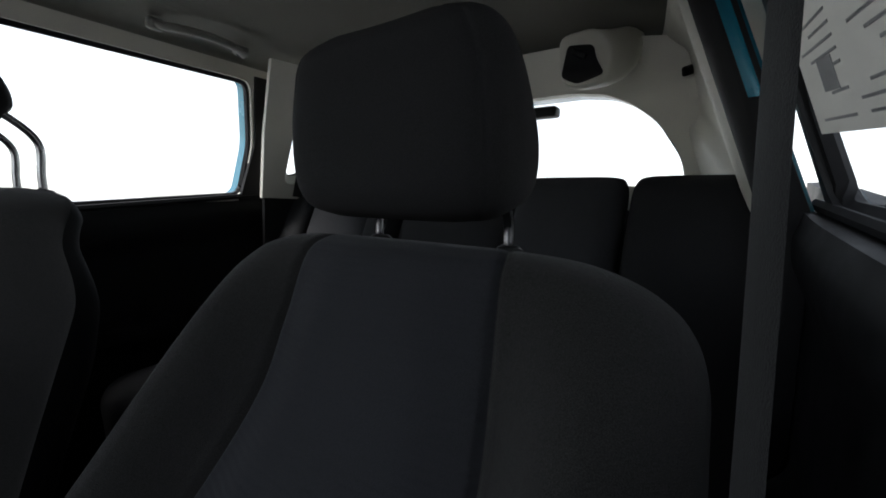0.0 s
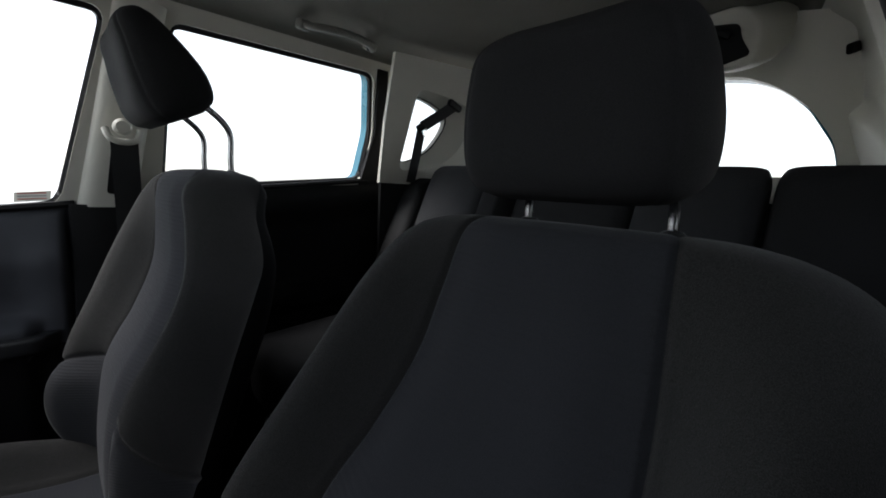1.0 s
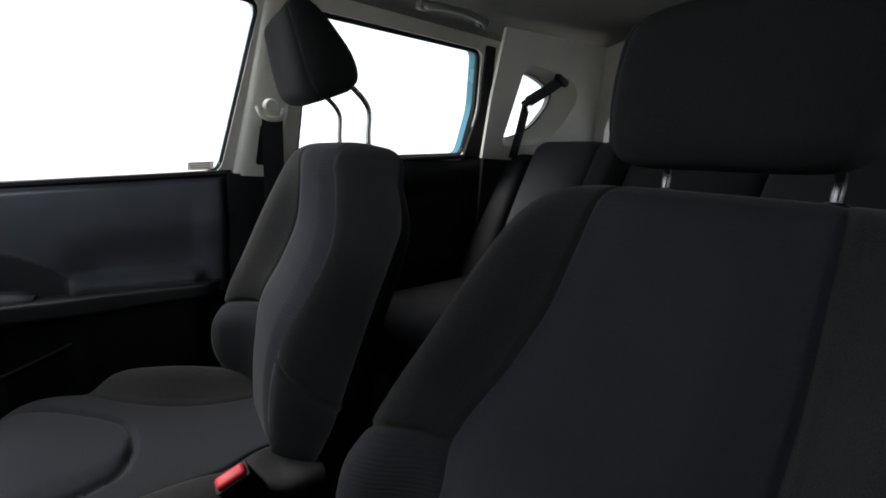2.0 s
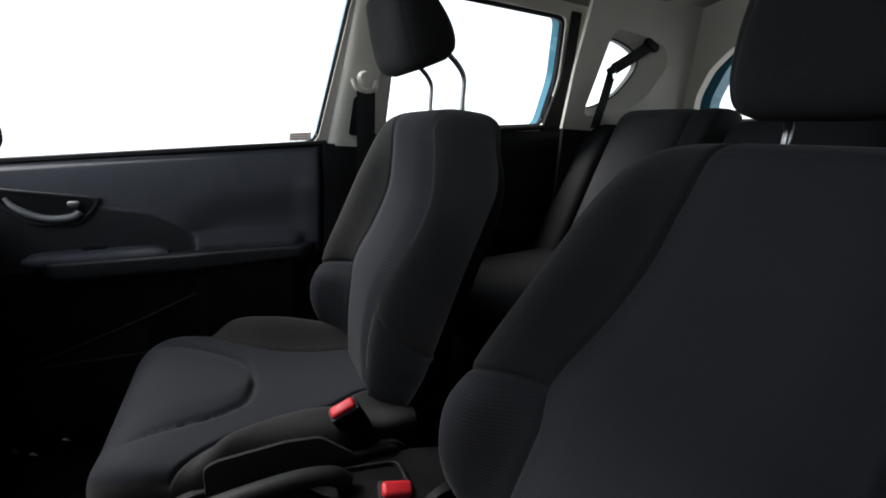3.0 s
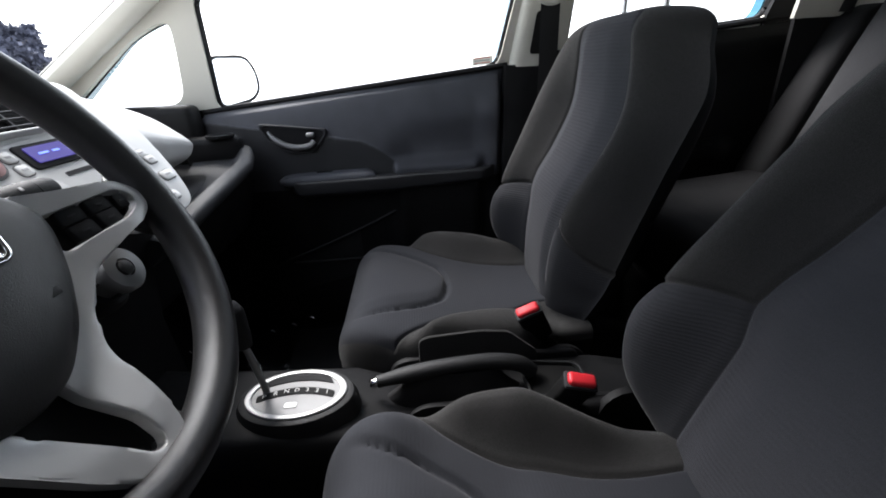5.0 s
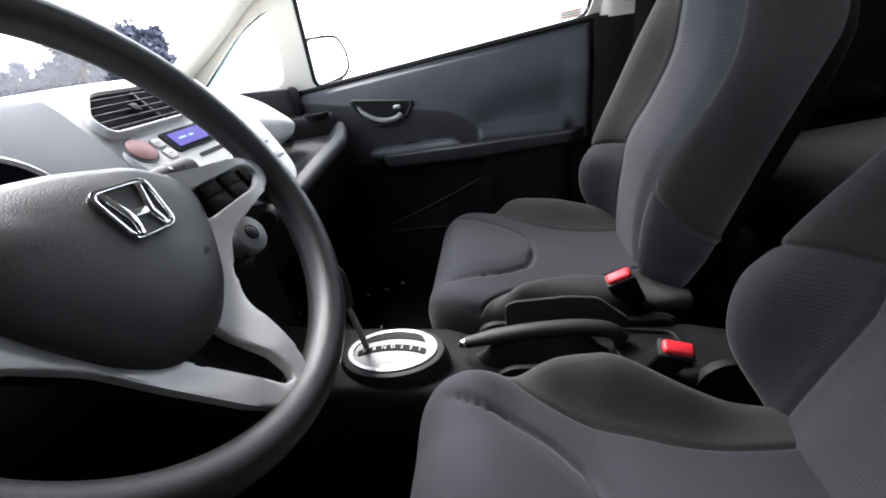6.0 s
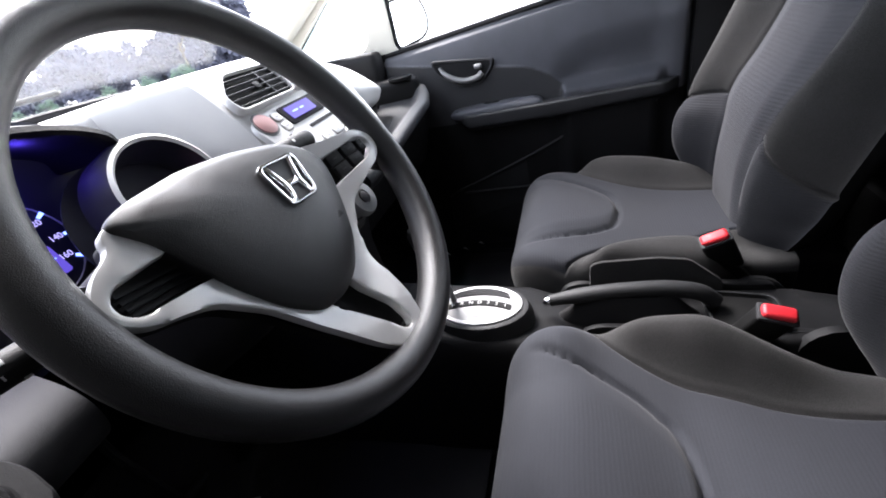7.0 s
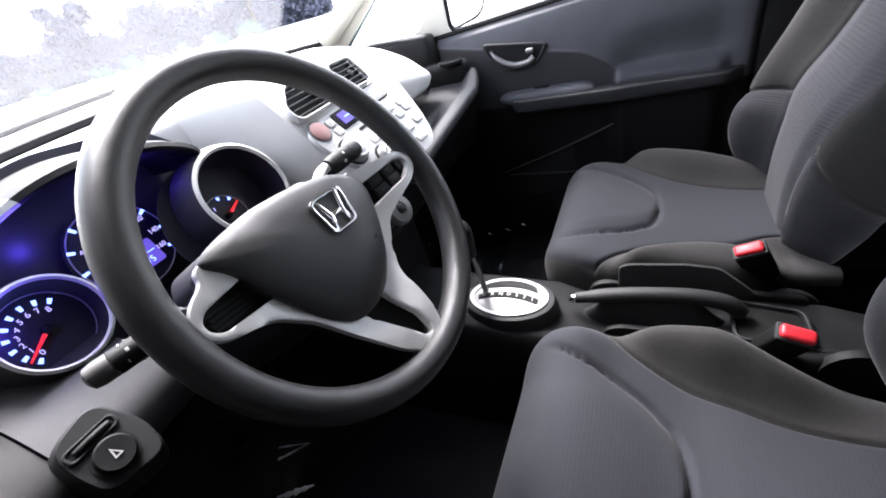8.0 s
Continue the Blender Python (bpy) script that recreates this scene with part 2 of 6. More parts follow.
def loft(rings, caps=True, wrap=False):
    bm = bmesh.new()
    rows = [[bm.verts.new(p) for p in ring] for ring in rings]
    k = len(rows[0])
    pairs = list(zip(rows, rows[1:])) + ([(rows[-1], rows[0])] if wrap else [])
    for a, b in pairs:
        for i in range(k):
            bm.faces.new((a[i], a[(i + 1) % k], b[(i + 1) % k], b[i]))
    if caps and not wrap:
        bm.faces.new(list(reversed(rows[0])))
        bm.faces.new(rows[-1])
    return bm


def tube(points, radius, n=10, closed=False, flat=1.0, up=None):
    """A round (or flattened) bar along points; radius a number or one for each point."""
    pts = [Vector(p) for p in points]
    k = len(pts)
    rad = radius if isinstance(radius, (list, tuple)) else [radius] * k
    ref = Vector(up) if up else Vector((0.13, 0.27, 0.95))
    rings = []
    for i, p in enumerate(pts):
        a = pts[i - 1] if i or closed else p
        b = pts[(i + 1) % k] if i < k - 1 or closed else p
        t = (b - a).normalized()
        side = t.cross(ref).normalized()
        if side.length < 0.1:
            side = t.cross(Vector((1, 0, 0))).normalized()
        top = side.cross(t)
        rings.append([p + rad[i] * (math.cos(q) * side + flat * math.sin(q) * top) for q in (2 * math.pi * j / n for j in range(n))])
    return loft(rings, caps=not closed, wrap=closed)


def smooth_line(points, n=6):
    """A Catmull-Rom line through 3D points."""
    p = [Vector(q) for q in points]
    p = [2 * p[0] - p[1], *p, 2 * p[-1] - p[-2]]
    out = []
    for i in range(1, len(p) - 2):
        for j in range(n):
            t = j / n
            out.append(0.5 * (2 * p[i] + (p[i + 1] - p[i - 1]) * t + (2 * p[i - 1] - 5 * p[i] + 4 * p[i + 1] - p[i + 2]) * t * t + (3 * p[i] - p[i - 1] - 3 * p[i + 1] + p[i + 2]) * t ** 3))
    return out + [p[-2]]


def lathe(profile, n, m):
    """Profile of (radius, height) turned about z, then laid by m."""
    rings = [[m @ Vector((r * math.cos(2 * math.pi * j / n), r * math.sin(2 * math.pi * j / n), h)) for j in range(n)] for r, h in profile]
    return loft(rings)


def step(a, b, x):
    t = min(1.0, max(0.0, (x - a) / (b - a)))
    return t * t * (3 - 2 * t)


def curve(pairs):
    xs, ys = [p[0] for p in pairs], [p[1] for p in pairs]

    def f(x):
        if x <= xs[0]:
            return ys[0]
        if x >= xs[-1]:
            return ys[-1]
        i = max(j for j in range(len(xs) - 1) if xs[j] <= x)
        h = xs[i + 1] - xs[i]
        t = (x - xs[i]) / h
        m0 = (ys[i + 1] - ys[i - 1]) / (xs[i + 1] - xs[i - 1]) if i else (ys[1] - ys[0]) / (xs[1] - xs[0])
        m1 = (ys[i + 2] - ys[i]) / (xs[i + 2] - xs[i]) if i + 2 < len(xs) else (ys[-1] - ys[-2]) / (xs[-1] - xs[-2])
        return (2 * t ** 3 - 3 * t * t + 1) * ys[i] + (t ** 3 - 2 * t * t + t) * h * m0 + (3 * t * t - 2 * t ** 3) * ys[i + 1] + (t ** 3 - t * t) * h * m1

    return f


def sheet(ys, zs, place, thick, name, material, parent=None, label="", angle=50):
    """A moulded panel: a grid of place(y, z) with a back that lies `thick` behind it along x."""
    ny, nz = len(ys), len(zs)
    front = [place(y, z) for y in ys for z in zs]
    back = [(x + thick, y, z) for x, y, z in front]
    faces = []
    for base, flip in ((0, 0), (ny * nz, 1)):
        for i in range(ny - 1):
            for j in range(nz - 1):
                a = base + i * nz + j
                faces.append((a, a + 1, a + nz + 1, a + nz) if flip else (a, a + nz, a + nz + 1, a + 1))
    rim = [i * nz for i in range(ny)] + [(ny - 1) * nz + j for j in range(1, nz)] + [i * nz + nz - 1 for i in range(ny - 2, -1, -1)] + [j for j in range(nz - 2, 0, -1)]
    for i, a in enumerate(rim):
        b = rim[(i + 1) % len(rim)]
        faces.append((a, b, b + ny * nz, a + ny * nz))
    return from_arrays(name, front + back, faces, material, parent, label, True, angle)


def frange(a, b, n):
    return [a + (b - a) * i / (n - 1) for i in range(n)]


# ---- the car's shell ----
FLOOR = 0.09


def side_x(z):
    """Half width of the cabin's upper side at a height."""
    return 0.70 - 0.22 * (z - 0.80)


def belt(y):
    """Height of the window sill along the car."""
    return 0.771 + 0.1076 * (y + 0.549)


def upper(sign, out=0.0):
    """Lays (y, z, c) on the leaning upper side of the cabin; c goes outwards."""
    return lambda a, b, c: Vector((sign * (side_x(b) + out + c), a, b))


FRONT_WIN = rounded([(-0.545, 0.772), (0.245, belt(0.245)), (0.335, 1.262), (0.10, 1.262), (-0.22, 1.185), (-0.52, 1.05)], 0.035)
REAR_WIN = rounded([(0.430, belt(0.43) + 0.02), (0.985, 0.951), (1.0, 1.10), (0.975, 1.272), (0.445, 1.268)], 0.03)
QUARTER_WIN = rounded([(1.158, 1.020), (1.290, 1.052), (1.345, 1.165), (1.310, 1.215), (1.125, 1.252)], 0.045)
VENT_WIN = rounded([(-0.955, 0.775), (-0.625, 0.795), (-0.600, 0.93), (-0.592, 1.0), (-0.70, 0.955)], 0.045)


def moved(points, dy=0.0, dz=0.0, grow=0.0):
    cy = sum(p[0] for p in points) / len(points)
    cz = sum(p[1] for p in points) / len(points)
    out = []
    for p in points:
        v = Vector((p[0] - cy, p[1] - cz))
        v += v.normalized() * grow
        out.append(Vector((cy + v.x + dy, cz + v.y + dz)))
    return out


def driver_side(out=0.0):
    """Lays (y, z, c) on the driver's rear side, which leans and draws in towards the back."""
    return lambda a, b, c: Vector((0.655 - 0.33 * (b - 0.965) + 0.06 * (0.97 - a) + out + c, a, b))


def side(sign, out=0.0):
    return upper(sign, out) if sign < 0 else driver_side(out)


def trim_side():
    """The trim of the passenger's upper side, with its openings: pillars and roof rail."""
    outer = [(-1.06, 0.76), (-0.56, 0.765), (0.30, 0.857), (1.12, 0.952), (1.12, 1.31), (0.35, 1.315), (0.0, 1.30), (-0.30, 1.225), (-0.60, 1.09)]
    bm = slab(outer, 0.022, upper(-1), [VENT_WIN, FRONT_WIN, REAR_WIN])
    return tagged(part("wall_passenger", bm, GREIGE, None, "", True, 30), "warm grey moulded pillar and roof rail trim", "pillar trim", kind="structure")


def outer_side(sign, name):
    outer = [(0.32, 0.80), (1.06, 0.90), (1.70, 0.96), (1.66, 1.22), (1.55, 1.32), (0.40, 1.33)]
    holes = [moved(REAR_WIN, -0.006, 0.008, 0.006), moved(QUARTER_WIN, 0.030, 0, 0.045)]
    if sign > 0:
        holes[0] = moved(REAR_WIN, 0.004, 0, 0.016)
    if sign < 0:
        outer = [(-1.10, 0.72), (-0.56, 0.735), (0.32, 0.80), (1.06, 0.90), (1.70, 0.96), (1.66, 1.22), (1.55, 1.32), (0.40, 1.335), (0.0, 1.32), (-0.30, 1.245), (-0.60, 1.11)]
        holes = [moved(VENT_WIN, 0, 0, 0.012), moved(FRONT_WIN, -0.010, 0.006, 0.006), *holes]
    if sign > 0:
        outer = [(0.32, 0.80), (1.02, 0.895), (1.02, 1.326), (0.40, 1.33)]
        holes = holes[:1]
        rear = slab([(1.03, 0.90), (1.70, 0.96), (1.66, 1.22), (1.55, 1.32), (1.03, 1.326)], 0.02, lambda a, b, c: Vector((pillar_in(b) - 0.19 * (a - 1.08) + 0.034 + c, a, b)))
        tagged(part(name + "_rear", rear, TEAL, None, "", True, 30), "teal painted rear corner of the car body", "car body", kind="structure")
    bm = slab(outer, 0.035 if sign < 0 else 0.006, side(sign, 0.036 if sign < 0 else 0.0225), holes)
    return tagged(part(name, bm, TEAL, None, "", True, 30), "teal painted outer side of the car body", "car body", kind="structure")


def pillar_in(z):
    """Inner edge of the driver's rear door opening, at a height."""
    return 0.574 - 0.36 * (z - 0.975)


def driver_rear():
    """The rear pillar trim of the driver's side, its black door seal and the painted strip beside it."""
    def trim(y, z):
        line = 1.187 - 0.61 * (1.5 - y)
        dent = 0.030 * step(line - 0.004, line + 0.030, z) * step(1.125, 1.165, y) * (1 - step(1.27, 1.31, z)) * (1 - step(1.36, 1.43, y)) - 0.010 * math.exp(-((y - 1.40) / 0.035) ** 2)
        return (pillar_in(z) - 0.19 * (y - 1.08) + dent + 0.010 * step(1.11, 1.08, y), y, z)

    tagged(sheet(frange(1.072, 1.47, 30), frange(0.90, 1.33, 36), trim, 0.02, "wall_driver", GREIGE), "warm grey moulded rear pillar trim", "pillar trim", kind="structure")
    tagged(sheet(frange(0, 1, 7), frange(0.09, 1.32, 24), lambda t, z: (pillar_in(max(z, 0.93)) + 0.004 + 0.034 * t - 0.010 * math.sin(math.pi * t), 1.083 - 0.068 * t, z), 0.02, "trim_door_seal", RUBBER), "black rubber seal of the rear door opening", "door seal", kind="structure")
    tagged(sheet(frange(0, 1, 3), frange(1.095, 1.32, 10), lambda t, z: (pillar_in(z) + 0.034 + 0.012 * t, 1.008 - 0.004 * t, z), 0.004, "trim_door_edge", TEAL), "teal painted edge of the rear door frame", "door edge", kind="structure")
    frame_out = [(0.37, 0.865), (1.012, 0.942), (1.012, 1.30), (0.36, 1.31)]
    tagged(part("wall_driver_frame", slab(frame_out, 0.022, driver_side(), [REAR_WIN]), BLACK, None, "", True, 30), "black frame of the driver side rear window", "door frame", kind="structure")


def seal(points, sign, name, out=0.022, r=0.009, grow=0.004):
    pl = side(sign, out)
    pts = [pl(p[0], p[1], 0) for p in moved(points, 0, 0, grow)]
    return tagged(part(name, tube(pts, r, 6, True), RUBBER), "black rubber seal round the window opening", "window seal", kind="structure")


trim_side()
driver_rear()
outer_side(-1, "wall_passenger_outer")
outer_side(1, "wall_driver_outer")
for sg, pts, nm in ((-1, FRONT_WIN, "trim_front_window"), (-1, REAR_WIN, "trim_rear_window"), (1, REAR_WIN, "trim_rear_window_driver")):
    seal(pts, sg, nm, 0.018, 0.012, 0.003)
for sg, pts, nm in ((-1, VENT_WIN, "trim_vent"),):
    seal(pts, sg, nm, 0.022, 0.005, 0.004)
k = 0
for sg, pts in ((-1, VENT_WIN), (-1, FRONT_WIN), (-1, REAR_WIN), (1, REAR_WIN)):
    k += 1
    pane = part("window_%d" % k, slab(moved(pts, 0, 0, 0.004), 0.004, side(sg, 0.028)), GLASS, None, "", False)
    pane.visible_shadow = False
    tagged(pane, "clear side window glass of the car", "window", kind="structure")

def passenger_rear():
    """The rear pillar trim of the passenger's side, with its small window set back in a bevelled opening."""
    def place(a, b, c):
        return Vector((-(pillar_in(b) - 0.19 * (a - 1.08)) - c, a, b))

    wide = rounded([(1.062, 1.232), (1.15, 1.224), (1.250, 1.205), (1.292, 1.155), (1.258, 1.055), (1.200, 1.006), (1.062, 0.985)], 0.03, 5)
    tight = rounded([(1.073, 1.218), (1.146, 1.203), (1.206, 1.176), (1.214, 1.134), (1.182, 1.064), (1.135, 1.028), (1.076, 1.010)], 0.03, 5)
    outline = [(1.008, 0.945), (1.50, 0.945), (1.48, 1.0), (1.43, 1.1), (1.37, 1.31), (0.965, 1.31), (0.982, 1.12)]
    tagged(part("wall_passenger_pillar", slab(outline, 0.012, place, [wide]), GREIGE, None, "", True, 30), "warm grey moulded rear pillar trim", "pillar trim", kind="structure")
    tagged(part("wall_passenger_low", slab([(1.02, 0.10), (1.50, 0.10), (1.50, 0.943), (1.02, 0.943)], 0.012, lambda a, b, c: place(a, 0.944, c) + Vector((-0.01, 0, b - 0.944))), BLACK, None, "", True, 30), "dark trim below the quarter window", "wall", kind="structure")
    reveal = loft([[place(p[0], p[1], c) for p in ring] for ring, c in ((wide, 0.0), (moved(wide, 0, 0, -0.006), 0.006), (tight, 0.034), (tight, 0.06))], False)
    tagged(part("trim_quarter_reveal", reveal, GREIGE), "bevelled warm grey surround of the quarter window", "window trim", kind="structure")
    tagged(part("trim_quarter", tube([place(p[0], p[1], 0.036) for p in tight], 0.003, 6, True), RUBBER), "black rubber seal round the window opening", "window seal", kind="structure")
    glass_pane = part("window_quarter", slab(moved(tight, 0, 0, 0.01), 0.004, lambda a, b, c: place(a, b, 0.040 + c)), GLASS, None, "", False)
    glass_pane.visible_shadow = False
    tagged(glass_pane, "clear quarter window glass of the car", "window", kind="structure")


passenger_rear()

# dark corner fillers and frames of the rear doors
for sg, nm in ((-1, "trim_corner"),):
    tri = [(0.975, 0.935), (1.075, 0.948), (1.045, 1.10), (1.02, 1.285), (0.985, 1.285), (1.004, 1.10)]
    tagged(part(nm, slab(tri, 0.014, upper(sg, -0.008)), RUBBER), "black plastic corner of the rear door frame", "door frame", kind="structure")

# roof lining: arched across, with the header lowered at the front
rings = []
for y in frange(-0.30, 1.62, 33):
    crown = 1.345 - 0.10 * step(0.1, -0.5, y) - 0.07 * step(1.25, 1.65, y)
    edge = min(crown - 0.03, 1.305 - 0.115 * step(0.15, -0.35, y) - 0.05 * step(1.3, 1.65, y))
    half = side_x(edge) - 0.004
    rings.append([(half * math.sin(q), y, edge + (crown - edge) * (1 - abs(q / 1.5708) ** 2.6)) for q in frange(-1.5708, 1.5708, 25)])
vs = [p for r in rings for p in r]
vs_roof = list(vs)
vs += [(p[0], p[1], p[2] + 0.03) for p in vs]
n1, n2 = len(rings), len(rings[0])
fc = []
for i in range(n1 - 1):
    for j in range(n2 - 1):
        a = i * n2 + j
        fc.append((a, a + n2, a + n2 + 1, a + 1))
        a += n1 * n2
        fc.append((a, a + 1, a + n2 + 1, a + n2))
fc_roof = list(fc)
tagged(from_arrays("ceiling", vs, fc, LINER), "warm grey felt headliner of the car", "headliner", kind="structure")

# floor pan, firewall, rocker sides and cargo floor
tagged(part("floor", box((1.40, 2.85, 0.05), pose(0, 0.38, FLOOR - 0.025), 0.01), CARPET), "black carpeted floor of the cabin", "floor", kind="structure")
tagged(part("wall_front", box((1.40, 0.04, 0.75), pose(0, -1.02, 0.44, 0, 0, 0), 0.01), CARPET), "black firewall under the dashboard", "wall", kind="structure")
tagged(part("wall_cargo", box((1.36, 0.04, 0.90), pose(0, 1.475, 0.50), 0.01), BLACK), "dark lower trim of the tailgate", "wall", kind="structure")


def lower_side(sign, name, y0, y1, label):
    def place(y, z):
        return (sign * (0.69 - 0.03 * step(0.5, 0.3, z)), y, z if z < 0.74 else 0.74 + (belt(y) + 0.01 - 0.74) * (z - 0.74) / 0.06)

    sheet(frange(y0, y1, 14), frange(FLOOR, 0.80, 12), place, sign * 0.06, name, BLACK)
    return tagged(bpy.data.objects[name], label, "wall", kind="structure")


lower_side(-1, "wall_passenger_front", -1.02, -0.58, "black kick panel beside the passenger footwell")
lower_side(-1, "wall_passenger_rear", 1.08, 1.70, "dark wheel house trim beside the rear seat")
# Added unseen wall: shuts the open doorway to keep side light out.
tagged(part("wall_driver_blocker", slab([(-1.05, FLOOR - 0.03), (0.39, FLOOR - 0.03), (0.39, 1.33), (-0.20, 1.31), (-0.80, 0.98), (-1.05, 0.86)], 0.04, lambda a, b, c: Vector((0.705 + c, a, b)), [VENT_WIN]), BLACK, None, "", True, 30), "added dark wall that blocks light at the driver doorway, with a small opening", "wall", kind="structure")
tagged(part("wall_driver_rail", box((0.17, 0.90, 0.03), pose(0.665, -0.02, 1.325), 0.008), LINER), "felt covered roof rail over the driver door", "roof rail", kind="structure")
lower_side(1, "wall_driver_rear", 1.08, 1.70, "dark wheel house trim beside the rear seat")


def tail_place(a, b, c):
    """Lays (x, z, c) on the tailgate, which leans forward to its top."""
    return Vector((a, 1.42 - 0.35 * (b - 1.03) + c, b))


arch = [(0.452, 1.0), (0.447, 1.04), (0.437, 1.075), (0.392, 1.143), (0.335, 1.187), (0.28, 1.211), (0.20, 1.222)]
gate_open = rounded(arch + [(-x, z) for x, z in reversed(arch)], 0.02)
gate_out = rounded([(-0.64, 0.94), (0.64, 0.94), (0.62, 1.1), (0.54, 1.29), (0.30, 1.325), (-0.30, 1.325), (-0.54, 1.29), (-0.62, 1.1)], 0.03)
tagged(part("wall_tail", slab(gate_out, 0.03, tail_place, [gate_open])
            , GREIGE, None, "", True, 30), "warm grey trim round the tailgate window", "tailgate trim", kind="structure")
tagged(part("wall_tail_outer", slab([(p[0] * 1.03, p[1]) for p in gate_out], 0.05, lambda a, b, c: tail_place(a, b, c + 0.070), [[(p[0] * 0.985, p[1] + 0.010 * step(1.1, 1.2, p[1])) for p in gate_open]])
            , TEAL, None, "", True, 30), "teal painted frame of the tailgate", "tailgate", kind="structure")
pane = part("window_rear", slab([(p[0] * 1.01, p[1]) for p in gate_open], 0.004, lambda a, b, c: tail_place(a, b, c + 0.10)), GLASS, None, "", False)
pane.visible_shadow = False
tagged(pane, "clear tailgate window glass", "window", kind="structure")


# windscreen, its pillars and the header
def screen_point(s, t):
    """s across from -1 to 1, t from the base 0 to the header 1."""
    half = 0.66 - 0.12 * t
    bow = (1 - s * s)
    return Vector((s * half, -0.98 - 0.16 * bow * (1 - 0.6 * t) + 0.72 * t, 0.83 + 0.43 * t + 0.02 * bow))


vs, fc = [], []
for off in (0.0, 0.005):
    for i in range(13):
        for j in range(9):
            vs.append(screen_point(-1 + i / 6, j / 8) + Vector((0, -off * 0.5, off)))
for b in (0, 117):
    for i in range(12):
        for j in range(8):
            a = b + i * 9 + j
            fc.append((a, a + 9, a + 10, a + 1))
pane = from_arrays("window_windscreen", vs, fc, GLASS)
pane.visible_shadow = False
tagged(pane, "clear raked windscreen glass", "windscreen", kind="structure")
tagged(part("trim_windscreen_base", tube([screen_point(s, 0.0) + Vector((0, 0.01, -0.004)) for s in frange(-1, 1, 17)], 0.011, 6), RUBBER), "black rubber strip along the windscreen base", "trim", kind="structure")
for s, nm, lb in ((-1, "trim_pillar_passenger", "warm grey windscreen pillar trim"), (1, "trim_pillar_driver", "warm grey windscreen pillar trim")):
    pts = [screen_point(s * 1.0, t) + Vector((s * 0.012, 0.025, 0.012)) for t in frange(-0.02, 1.08, 12)]
    tagged(part(nm, tube(pts, [0.040 - 0.002 * i / 11 for i in range(12)], 12, False, 0.72), GREIGE), lb, "pillar", kind="structure")
    pts = [screen_point(s * 0.985, t) + Vector((0, -0.004, 0.004)) for t in frange(0, 1, 12)]
    tagged(part(nm.replace("pillar", "screen_seal"), tube(pts, 0.009, 6), RUBBER), "black seal along the windscreen edge", "seal", kind="structure")
tagged(part("wall_header", tube([screen_point(s, 1.03) + Vector((0, 0.02, 0.005)) for s in frange(-1, 1, 9)], 0.04, 8), LINER), "felt covered header over the windscreen", "header", kind="structure")


# ---- outside ----
bm = bmesh.new()
bmesh.ops.create_grid(bm, x_segments=40, y_segments=40, size=600)
for v in bm.verts:
    v.co.z = -0.22
tagged(part("ground", bm, CONCRETE, None, "", False), "pale concrete yard under a bright sky", "ground", kind="structure")


def tree(x, y, high, spread, seed, leaves, mat_leaf, label, category="tree", bare=0.25):
    rng = random.Random(seed)
    z0 = -0.22
    th = thing("tree" if category == "tree" else "bush", label, category, (x, y, z0), group="plants beyond the windscreen")
    trunk_h = high * bare
    bm = tube([(x, y, z0), (x + 0.02 * high, y, z0 + trunk_h), (x - 0.01 * high, y, z0 + high * 0.8)], [0.030 * high, 0.020 * high, 0.006 * high], 7)
    for _ in range(7):
        a, h = rng.uniform(0, 6.28), rng.uniform(0.3, 0.7) * high
        tip = Vector((x + math.cos(a) * spread * 0.7, y + math.sin(a) * spread * 0.7, z0 + h + 0.2 * high))
        limb = tube([(x, y, z0 + h), (Vector((x, y, z0 + h)) + tip) / 2 + Vector((0, 0, 0.03 * high)), tip], [0.012 * high, 0.008 * high, 0.003 * high], 5)
        me = bpy.data.meshes.new("limb")
        limb.to_mesh(me)
        limb.free()
        bm.from_mesh(me)
        bpy.data.meshes.remove(me)
    part("trunk", bm, BARK, th)
    clumps = []
    for _ in range(26):
        a, r = rng.uniform(0, 6.28), spread * math.sqrt(rng.random())
        t = rng.random()
        clumps.append((x + r * math.cos(a) * (1.1 - 0.6 * t), y + r * math.sin(a) * (1.1 - 0.6 * t), z0 + trunk_h + (high - trunk_h) * t, spread * rng.uniform(0.18, 0.38)))
    vs, fc = [], []
    for _ in range(leaves):
        cx, cy, cz, cr = rng.choice(clumps)
        d = Vector((rng.gauss(0, 1), rng.gauss(0, 1), rng.gauss(0, 0.8)))
        c = Vector((cx, cy, cz)) + d * cr * 0.5
        if c.z < z0 + 0.05:
            c.z = z0 + 0.05
        u = Vector((rng.gauss(0, 1), rng.gauss(0, 1), rng.gauss(0, 1))).normalized()
        w = u.cross(Vector((rng.gauss(0, 1), rng.gauss(0, 1), rng.gauss(0, 1)))).normalized()
        s = high * rng.uniform(0.022, 0.050)
        i = len(vs)
        vs += [c + u * s * 1.6, c + w * s * 0.7, c - u * s * 1.6, c - w * s * 0.7]
        fc.append((i, i + 1, i + 2, i + 3))
    me = bpy.data.meshes.new("crown")
    me.from_pydata([tuple(v) for v in vs], [], fc)
    finish("crown", me, mat_leaf, th, "", False)
    return th


